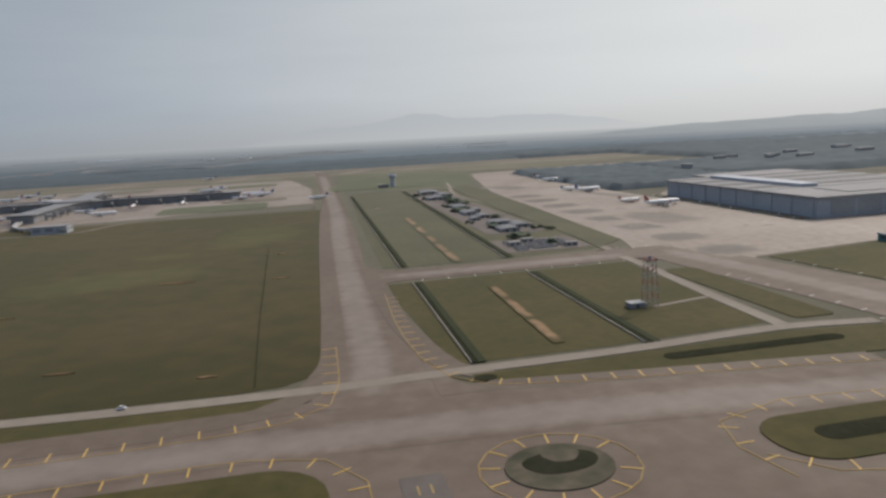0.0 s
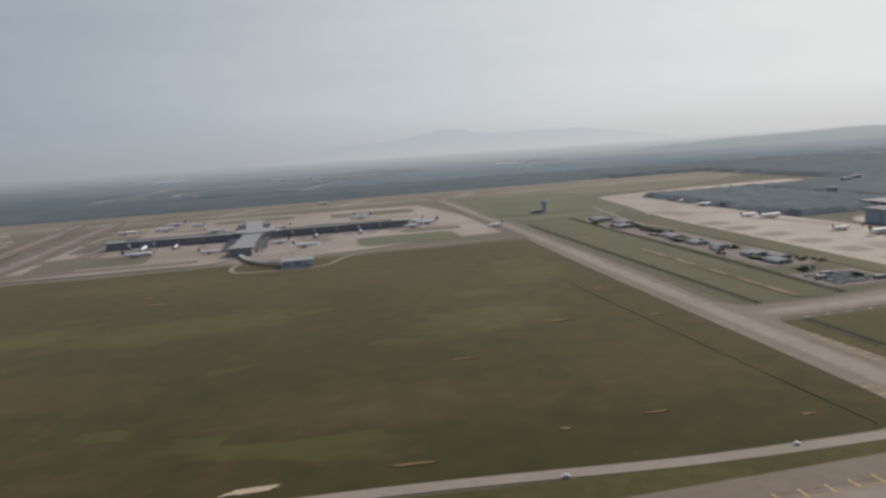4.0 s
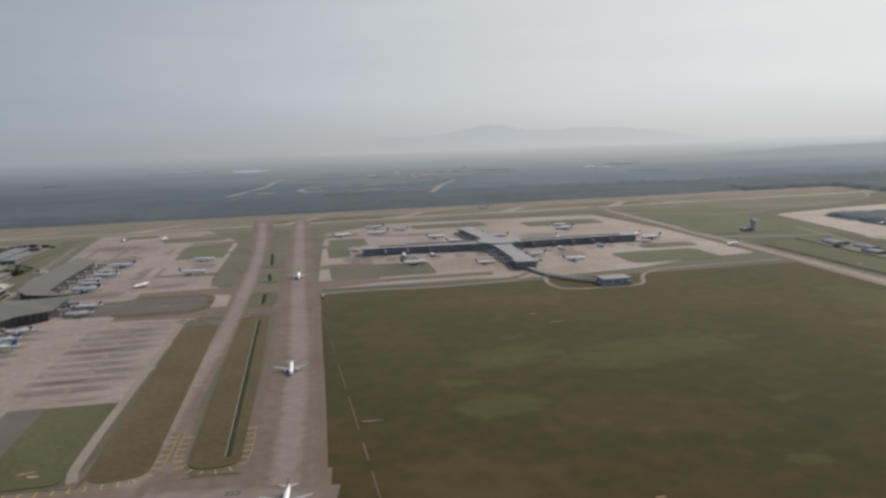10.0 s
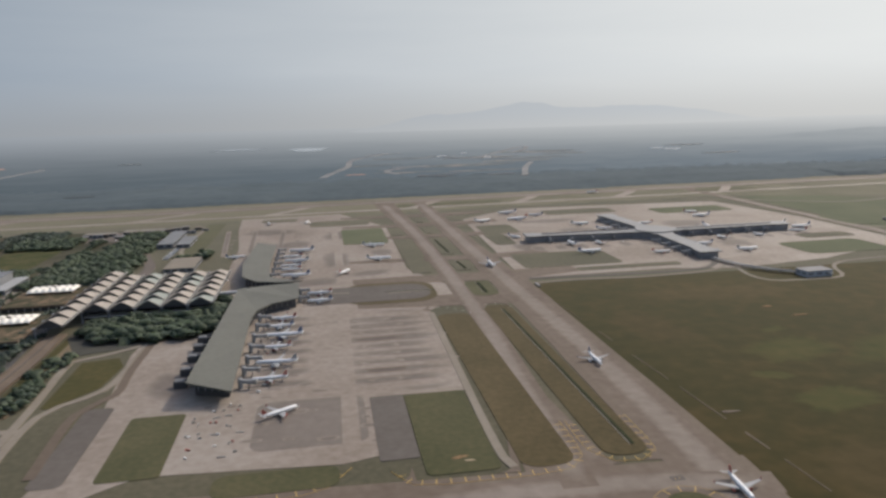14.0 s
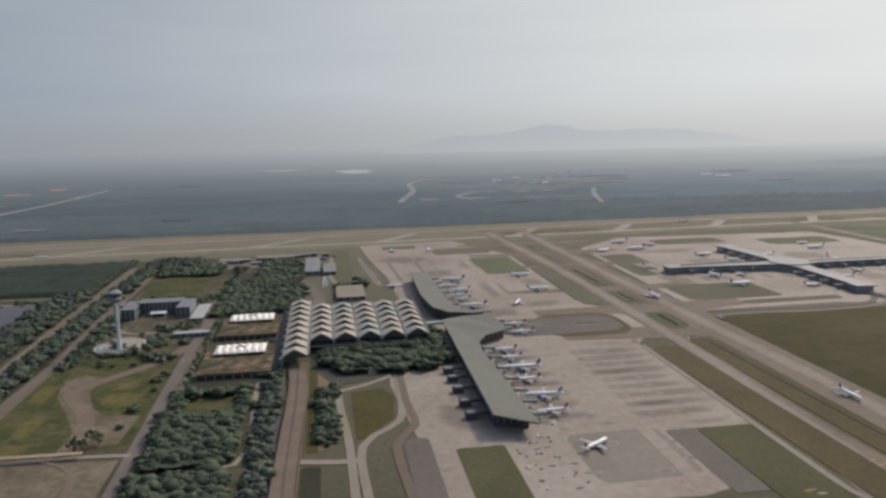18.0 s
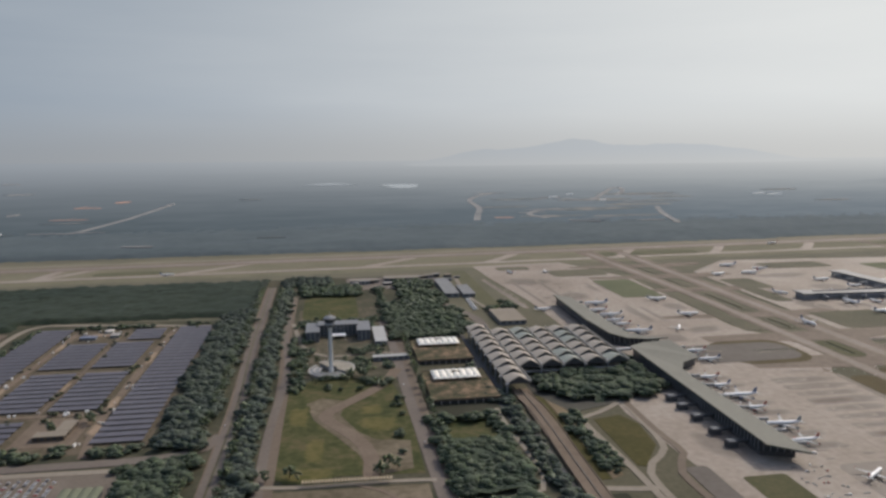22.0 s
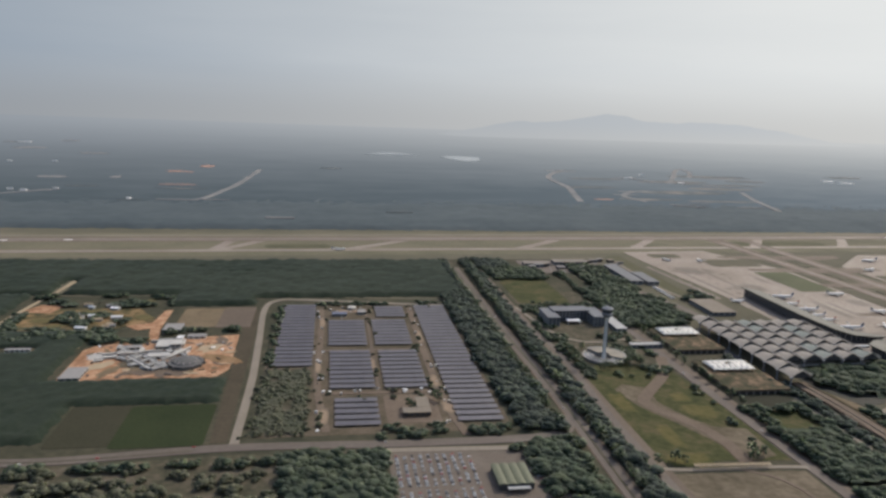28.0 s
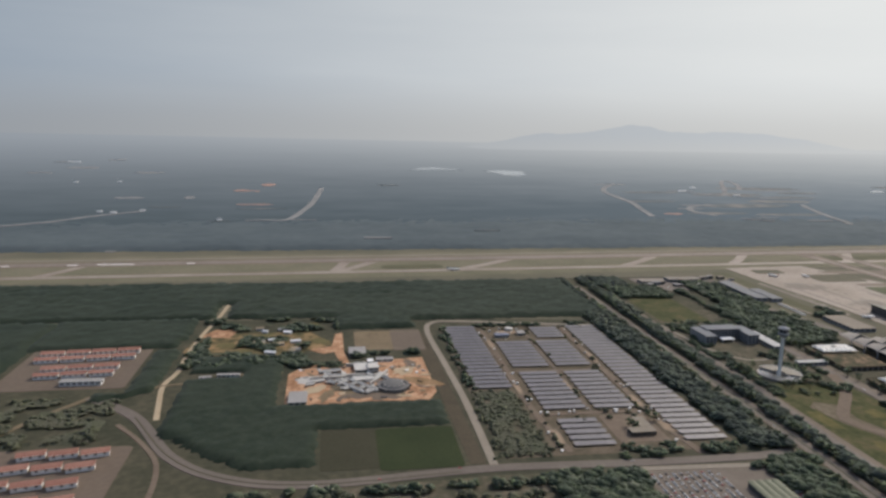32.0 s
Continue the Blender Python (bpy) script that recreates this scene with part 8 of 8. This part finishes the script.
block("site_shed", "white site shed at the yard edge", "shed", -1066, -1053, 565, 570, 2.0, WHITE, HANGAR_ROOF, 1, 4)
block("site_shed", "small white site shed at the yard edge", "shed", -1073, -1069, 562, 567, 1.8, WHITE, WHITE, 1, 3)
block("site_office", "grey site office with a pale roof", "building", -1087, -1074, 580, 595, 2.6, WALL, HANGAR_ROOF, 1, 3)
for k in range(30):
    x, y = -1128 + site.uniform(0, 98), 492 + site.uniform(0, 66)
    scrape("site_spoil_%d" % (k + 1), x, y, site.uniform(2, 6), site.uniform(0.8, 2.4), site.uniform(0, 180), (SAND, BROWN, LANE, SHOULDER)[k % 4], 0.32 + 0.02 * (k % 9), 14)
for k in range(40):
    x, y = -1126 + site.uniform(0, 96), 492 + site.uniform(0, 66)
    if (x + 1057) ** 2 + (y - 511) ** 2 < 210:
        continue
    pile = thing("material_stack", "stack of building material on orange earth", "stack", (x, y, 0.2), site.uniform(0, 180), "material stacks")
    w = site.uniform(0.8, 2.6)
    part("crate", boxes((-w, w, -0.7, 0.7, 0.1, site.uniform(0.4, 0.9)), bevel=0.08), (BUILD, BROWN, DARK, WHITE)[k % 4], pile)
    part("skid", boxes((-w * 0.8, -w * 0.6, -0.8, 0.8, -0.2, 0.12), (w * 0.6, w * 0.8, -0.8, 0.8, -0.2, 0.12)), BARK, pile)

# farm huts
FARM_PLOT = material("olive_yellow_plot", ((0.085, 0.078, 0.035), (0.15, 0.125, 0.06)), 0.95, 0.3, 0.06, 0.3, spec=0.1)
for k, (x, y, rx, ry) in enumerate(((-1188, 616, 8, 6), (-1172, 620, 8, 5), (-1176, 600, 10, 4), (-1160, 640, 9, 5), (-1122, 668, 10, 5), (-1112, 622, 6, 9), (-1150, 612, 7, 4))):
    scrape("farm_plot_%d" % (k + 1), x, y, rx, ry, 10 * k, FARM_PLOT, 0.3 + 0.01 * k)
block("long_hut", "long white hut beside the dirt track", "hut", -1196, -1188, 538, 541, 1.8, WHITE, HANGAR_ROOF, 1, 3)
block("long_hut", "long white hut beside the dirt track", "hut", -1184, -1168, 542, 545, 1.8, WHITE, HANGAR_ROOF, 1, 3)
for k in range(14):
    x, y = site.gauss(-1142, 12), site.gauss(636, 14)
    if k > 9:
        x, y = site.uniform(-1160, -1125), site.uniform(590, 602)
    hut = thing("farm_hut", "small farm hut with a pale sheet roof", "hut", (x, y, 0.2), site.uniform(-20, 20), "farm huts")
    w, d = site.uniform(4, 9), site.uniform(2.5, 4.5)
    part("wall", boxes((-w / 2, w / 2, -d / 2, d / 2, -0.2, 1.8)), WALL, hut)
    bm = bmesh.new()
    vs = [bm.verts.new(v) for v in ((-w / 2 - 0.3, -d / 2 - 0.3, 1.75), (w / 2 + 0.3, -d / 2 - 0.3, 1.75), (w / 2 + 0.3, d / 2 + 0.3, 1.75), (-w / 2 - 0.3, d / 2 + 0.3, 1.75), (-w / 2 - 0.3, 0, 2.7), (w / 2 + 0.3, 0, 2.7))]
    for f in ((0, 1, 5, 4), (2, 3, 4, 5), (0, 4, 3), (1, 2, 5), (0, 3, 2, 1)):
        bm.faces.new([vs[i] for i in f])
    part("roof", bm, (WHITE, SAND, HANGAR_ROOF)[k % 3], hut)


# terrace houses with red roofs
def terrace(x, y, width, turn, group):
    ob = thing("terrace_house", "white terrace house row with a red tiled roof", "house", (x, y, 0.1), turn, group)
    part("wall", boxes((-width / 2, width / 2, -3, 3, -0.2, 2.8)), WHITE, ob)
    bm = bmesh.new()
    w = width / 2 + 0.4
    vs = [bm.verts.new(v) for v in ((-w, -3.6, 2.7), (w, -3.6, 2.7), (w, 3.6, 2.7), (-w, 3.6, 2.7), (-w, 0, 4.4), (w, 0, 4.4))]
    for f in ((0, 1, 5, 4), (2, 3, 4, 5), (0, 4, 3), (1, 2, 5), (0, 3, 2, 1)):
        bm.faces.new([vs[i] for i in f])
    part("roof", bm, TILE, ob, "red tiled pitched roof")
    n = max(2, int(width / 3.6))
    for k in range(n):
        cx0 = -width / 2 + width * (k + 0.5) / n
        part("window", boxes((cx0 - 0.7, cx0 + 0.7, -3.08, -3.0, 1.2, 2.2)), GLASS, ob)


for j, y in enumerate((606, 592, 570, 556)):
    for k in range(4 if j < 2 else 3):
        terrace(-1262 - 18.5 * k - 6 * (j > 1), y - 1.5 * k, 16, 5, "northern terrace houses")
for j, y in enumerate((426, 410, 392, 374, 356)):
    for k in range(3):
        terrace(-1232 - 17 * k - 3 * j % 7, y, 14, 12, "southern terrace houses")
block("school", "long white low building beside the houses", "building", -1290, -1262, 535, 541, 3.0, WHITE, HANGAR_ROOF, 1, 4)

# ---- distance: clearings, far works, ponds ----
def clearing(name, pts, mat, label, top=7.55, category="clearing"):
    return setting(name, slab(pts, 7.0, top), mat, label, category)


# Haze over the distance is put into these far ground colours.
HAZY_GREEN = material("hazy_far_grass", ((0.108, 0.121, 0.122), (0.138, 0.147, 0.143), (0.205, 0.192, 0.174)), 0.95, 0.03, 0.012, spec=0.1, contrast=1.7)
HAZY_SOIL = material("hazy_far_soil", ((0.150, 0.158, 0.160), (0.262, 0.252, 0.240)), 0.95, 0.05, 0.01, spec=0.1)
HAZY_EARTH = material("hazy_far_earth", ((0.25, 0.185, 0.165), (0.38, 0.235, 0.18)), 0.95, 0.05, 0.02, spec=0.1)


def oval(x, y, w, d, shake=0.0, rng=None, step=24):
    """An uneven oval outline in plan."""
    return [(x + w / 2 * math.cos(radians(a)) * (1 + (rng.uniform(-shake, shake) if rng else 0)), y + d / 2 * math.sin(radians(a)) * (1 + (rng.uniform(-shake, shake) if rng else 0))) for a in range(0, 360, step)]


def far_track(name, pts, width, mat=HAZY_SOIL, top=8.0):
    setting(name, ribbon(pts, width, 7.0, top), mat, "far pale track in the forest", "track")


# worked ground and tracks of the far quarry
quarry = random.Random(19)
for k, (x, y, w, d, mat) in enumerate(((-385, 1560, 130, 34, HAZY_GREEN), (-300, 1750, 150, 40, HAZY_GREEN), (-330, 1360, 150, 30, HAZY_GREEN), (-200, 1480, 220, 60, HAZY_GREEN), (-180, 1340, 150, 30, HAZY_GREEN), (-110, 1700, 190, 60, HAZY_GREEN), (20, 1640, 130, 40, HAZY_GREEN),
                                       (60, 1850, 240, 60, HAZY_GREEN), (-60, 1560, 180, 50, HAZY_GREEN), (110, 1740, 120, 40, HAZY_GREEN), (-428, 1352, 40, 18, HAZY_EARTH), (-350, 1430, 60, 16, HAZY_SOIL), (-300, 1490, 90, 18, HAZY_SOIL), (-160, 1690, 110, 16, HAZY_SOIL),
                                       (-30, 1625, 90, 16, HAZY_SOIL), (-200, 1790, 60, 20, HAZY_SOIL), (-260, 1300, 60, 9, HAZY_SOIL), (-290, 1268, 60, 7, HAZY_SOIL), (-90, 1660, 50, 12, HAZY_SOIL), (90, 1800, 160, 16, HAZY_SOIL), (-185, 1258, 40, 7, HAZY_SOIL), (-320, 1960, 90, 26, HAZY_SOIL))):
    clearing("quarry_patch_%d" % (k + 1), oval(x, y, w, d, 0.16, quarry), mat, "pale worked ground of a far quarry in the forest", 7.6 if mat is HAZY_GREEN else 7.75)
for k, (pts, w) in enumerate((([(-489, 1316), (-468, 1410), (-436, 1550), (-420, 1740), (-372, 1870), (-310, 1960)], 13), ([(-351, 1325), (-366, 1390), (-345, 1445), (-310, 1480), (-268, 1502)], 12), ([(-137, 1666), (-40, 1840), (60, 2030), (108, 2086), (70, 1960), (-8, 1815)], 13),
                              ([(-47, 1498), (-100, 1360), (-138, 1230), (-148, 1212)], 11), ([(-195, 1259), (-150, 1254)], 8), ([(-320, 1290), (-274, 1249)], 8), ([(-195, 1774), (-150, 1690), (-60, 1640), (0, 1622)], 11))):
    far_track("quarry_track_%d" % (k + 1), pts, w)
# tracks, soil and orange earth in the western forest
for k, (pts, w) in enumerate((([(-1250, 1276), (-1222, 1278), (-1179, 1286), (-1156, 1415), (-1143, 1530), (-1133, 1740), (-1131, 1820)], 12), ([(-1180, 1284), (-1129, 1278)], 6), ([(-1055, 1096), (-1012, 1094)], 9), ([(-1560, 1262), (-1507, 1333), (-1443, 1393)], 13),
                              ([(-1700, 1180), (-1620, 1215), (-1560, 1262)], 12))):
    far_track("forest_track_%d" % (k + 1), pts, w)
for k, (x, y, w, d, mat) in enumerate(((-1312, 1750, 44, 36, HAZY_EARTH), (-1280, 1740, 18, 26, HAZY_EARTH), (-1264, 1890, 34, 60, HAZY_EARTH), (-1258, 1490, 76, 16, HAZY_EARTH), (-1236, 1428, 96, 9, HAZY_GREEN), (-1874, 2400, 90, 60, HAZY_SOIL), (-2005, 2650, 90, 50, HAZY_SOIL), (-1878, 2770, 70, 50, HAZY_SOIL),
                                       (-1930, 2208, 70, 36, HAZY_SOIL), (-1636, 2232, 80, 40, HAZY_SOIL), (-1526, 1598, 60, 26, HAZY_SOIL), (-1405, 1610, 20, 50, HAZY_SOIL), (-1390, 1000, 14, 7, HAZY_SOIL), (-1420, 1450, 60, 12, HAZY_GREEN), (-1290, 1268, 40, 8, HAZY_GREEN), (-2250, 2500, 160, 60, HAZY_SOIL), (-2100, 1900, 120, 40, HAZY_GREEN),
                                       (-850, 1158, 40, 8, HAZY_GREEN), (430, 1560, 90, 24, HAZY_GREEN), (520, 1900, 120, 40, HAZY_GREEN), (-960, 1900, 60, 24, HAZY_GREEN))):
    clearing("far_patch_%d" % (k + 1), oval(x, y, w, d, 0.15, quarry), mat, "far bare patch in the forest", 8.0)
for k, pts in enumerate(([(-596, 2400), (-560, 2240), (-530, 2215), (-492, 2250), (-466, 2390), (-530, 2430)], [(-845, 2420), (-800, 2500), (-750, 2540), (-690, 2470), (-665, 2430), (-740, 2445)])):
    clearing("pond_%d" % (k + 1), pts, WATER, "far pale pond", 8.2, "water")
for x, y, w, d, h in ((-1519, 1382, 8, 5, 9.5), (-1491, 1368, 10, 6, 9.5), (-1448, 1395, 8, 5, 9.5), (-1740, 1929, 10, 6, 9.5), (-1642, 1949, 10, 6, 9.5), (-1294, 1280, 7, 5, 9.2), (-195, 1778, 20, 7, 9.5), (-123, 1858, 14, 8, 10), (-102, 1674, 14, 7, 9.6), (368, 1765, 34, 9, 10), (396, 1730, 40, 9, 10), (-1980, 2640, 40, 12, 10)):
    far_shed = thing("far_shed", "far pale industrial shed among trees", "shed", (x, y, 0), 0, "far sheds")
    part("wall", boxes((-w / 2, w / 2, -d / 2, d / 2, -0.3, h)), WHITE, far_shed)
    part("roof", boxes((-w / 2 - 0.6, w / 2 + 0.6, -d / 2 - 0.6, d / 2 + 0.6, h, h + 0.3), bevel=0.1), WHITE, far_shed)


# ---- backdrop: the hazy plain and the hills on the horizon ----
def haze_material(name, near, start, reach, crest=None):
    """A glowing backdrop that dissolves into the low sky with distance. near: its colours away from and towards the sun;
    crest: the height at which hills stand clear of the haze at their foot."""
    m = bpy.data.materials.new(name)
    m.use_nodes = True
    nt = m.node_tree
    nt.nodes.clear()

    def node(kind, operation=None, **values):
        n = nt.nodes.new("ShaderNode" + kind)
        if operation:
            n.operation = operation
        for key, value in values.items():
            n.inputs[key.replace("_", " ")].default_value = value
        return n

    def math_node(operation, a, b=None, c=None):
        n = node("Math", operation)
        for k, v in enumerate((a, b, c)):
            if v is None:
                continue
            if isinstance(v, (int, float)):
                n.inputs[k].default_value = v
            else:
                nt.links.new(v, n.inputs[k])
        return n.outputs[0]

    def blend(a, b, factor):
        n = nt.nodes.new("ShaderNodeMix")
        n.data_type = "RGBA"
        for slot, v in ((6, a), (7, b)):
            if isinstance(v, tuple):
                n.inputs[slot].default_value = (*v, 1)
            else:
                nt.links.new(v, n.inputs[slot])
        nt.links.new(factor, n.inputs["Factor"])
        return n.outputs[2]

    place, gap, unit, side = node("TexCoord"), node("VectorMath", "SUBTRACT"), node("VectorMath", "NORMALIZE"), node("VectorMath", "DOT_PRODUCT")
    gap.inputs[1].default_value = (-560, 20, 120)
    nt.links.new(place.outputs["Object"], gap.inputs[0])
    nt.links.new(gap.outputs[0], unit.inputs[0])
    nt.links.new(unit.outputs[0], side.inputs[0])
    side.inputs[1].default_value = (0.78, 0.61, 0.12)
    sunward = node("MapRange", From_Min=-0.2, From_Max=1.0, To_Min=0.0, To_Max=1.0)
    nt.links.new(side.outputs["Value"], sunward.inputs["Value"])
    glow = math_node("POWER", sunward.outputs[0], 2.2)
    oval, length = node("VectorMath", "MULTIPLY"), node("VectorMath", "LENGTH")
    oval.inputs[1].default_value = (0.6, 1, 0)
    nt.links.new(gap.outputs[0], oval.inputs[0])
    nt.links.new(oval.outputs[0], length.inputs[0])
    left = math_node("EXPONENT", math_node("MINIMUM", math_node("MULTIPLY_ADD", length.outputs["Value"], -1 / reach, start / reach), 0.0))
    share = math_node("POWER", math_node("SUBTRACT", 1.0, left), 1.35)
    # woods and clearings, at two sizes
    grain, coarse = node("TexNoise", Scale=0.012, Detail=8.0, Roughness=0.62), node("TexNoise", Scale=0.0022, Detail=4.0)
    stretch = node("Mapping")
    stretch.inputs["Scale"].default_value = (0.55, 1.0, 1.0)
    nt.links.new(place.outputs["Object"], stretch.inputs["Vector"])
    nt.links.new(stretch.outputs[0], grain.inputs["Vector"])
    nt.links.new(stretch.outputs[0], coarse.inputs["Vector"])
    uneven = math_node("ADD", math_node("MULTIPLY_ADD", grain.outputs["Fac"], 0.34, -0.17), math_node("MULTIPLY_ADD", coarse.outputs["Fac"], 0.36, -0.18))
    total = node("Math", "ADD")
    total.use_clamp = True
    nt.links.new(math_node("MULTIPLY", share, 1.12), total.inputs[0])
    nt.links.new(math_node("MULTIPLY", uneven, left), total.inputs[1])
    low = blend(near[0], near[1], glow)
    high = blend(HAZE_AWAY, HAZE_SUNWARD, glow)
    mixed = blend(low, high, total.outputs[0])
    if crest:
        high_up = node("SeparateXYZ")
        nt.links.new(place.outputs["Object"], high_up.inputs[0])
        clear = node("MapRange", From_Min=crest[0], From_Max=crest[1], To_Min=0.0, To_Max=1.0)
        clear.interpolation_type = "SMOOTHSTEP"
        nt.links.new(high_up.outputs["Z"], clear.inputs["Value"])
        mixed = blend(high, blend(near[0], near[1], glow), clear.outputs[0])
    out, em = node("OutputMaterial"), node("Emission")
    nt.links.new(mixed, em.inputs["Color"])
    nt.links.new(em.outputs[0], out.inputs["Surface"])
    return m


# Haze and its sunward brightness are emitted by plain and hills themselves.
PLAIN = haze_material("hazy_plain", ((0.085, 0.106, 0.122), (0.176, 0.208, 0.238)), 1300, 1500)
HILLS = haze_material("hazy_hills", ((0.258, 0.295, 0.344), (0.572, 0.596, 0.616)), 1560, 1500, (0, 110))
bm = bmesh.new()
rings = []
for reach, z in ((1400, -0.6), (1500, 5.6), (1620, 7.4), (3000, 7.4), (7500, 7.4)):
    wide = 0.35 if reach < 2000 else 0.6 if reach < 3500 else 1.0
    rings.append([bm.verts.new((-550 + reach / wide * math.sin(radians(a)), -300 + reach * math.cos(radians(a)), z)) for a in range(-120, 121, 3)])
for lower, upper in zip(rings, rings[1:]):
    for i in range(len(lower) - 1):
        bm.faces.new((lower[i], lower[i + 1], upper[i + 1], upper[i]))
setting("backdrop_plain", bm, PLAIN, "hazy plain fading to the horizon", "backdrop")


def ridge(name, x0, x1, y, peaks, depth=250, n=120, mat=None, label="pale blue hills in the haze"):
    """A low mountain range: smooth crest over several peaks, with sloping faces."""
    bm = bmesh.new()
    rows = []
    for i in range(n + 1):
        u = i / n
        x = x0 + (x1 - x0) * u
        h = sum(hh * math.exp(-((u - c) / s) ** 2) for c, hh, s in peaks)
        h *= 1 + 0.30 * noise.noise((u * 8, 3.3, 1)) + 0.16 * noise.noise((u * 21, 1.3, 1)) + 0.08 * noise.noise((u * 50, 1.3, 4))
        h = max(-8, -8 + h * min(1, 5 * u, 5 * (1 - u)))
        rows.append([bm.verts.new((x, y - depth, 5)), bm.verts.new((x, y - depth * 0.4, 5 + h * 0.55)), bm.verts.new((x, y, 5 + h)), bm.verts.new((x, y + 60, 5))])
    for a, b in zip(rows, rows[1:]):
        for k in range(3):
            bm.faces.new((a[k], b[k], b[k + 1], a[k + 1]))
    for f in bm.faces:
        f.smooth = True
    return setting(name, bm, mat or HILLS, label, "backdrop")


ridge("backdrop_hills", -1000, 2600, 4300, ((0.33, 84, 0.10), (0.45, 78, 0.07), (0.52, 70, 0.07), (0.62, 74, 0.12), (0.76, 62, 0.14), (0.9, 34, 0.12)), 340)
ridge("backdrop_wooded_hills", 420, 3000, 2100, ((0.25, 12, 0.14), (0.45, 30, 0.2), (0.75, 50, 0.2)), 200, 90, PLAIN, "low wooded hills in glowing haze behind the hangars")

# land behind the hangar
lane("road_behind_hangar", [(246, 446), (300, 462), (335, 476), (414, 492), (520, 502), (660, 515)], 6, SERVICE, "pale road behind the hangar", 0.3, True, "road")
for x, y, w, d in ((432, 667, 12, 5), (456, 681, 10, 5), (488, 660, 16, 6), (504, 631, 18, 6), (346, 585, 9, 4), (470, 640, 8, 4), (540, 700, 16, 6), (600, 660, 20, 7), (640, 740, 24, 8), (580, 590, 14, 6)):
    shed = thing("far_shed", "far pale industrial shed among trees", "shed", (x, y, 0), 8, "far sheds")
    part("wall", boxes((-w / 2, w / 2, -d / 2, d / 2, -0.3, 8)), WALL, shed)
    part("roof", boxes((-w / 2 - 0.6, w / 2 + 0.6, -d / 2 - 0.6, d / 2 + 0.6, 8, 8.3), bevel=0.1), WALL, shed)
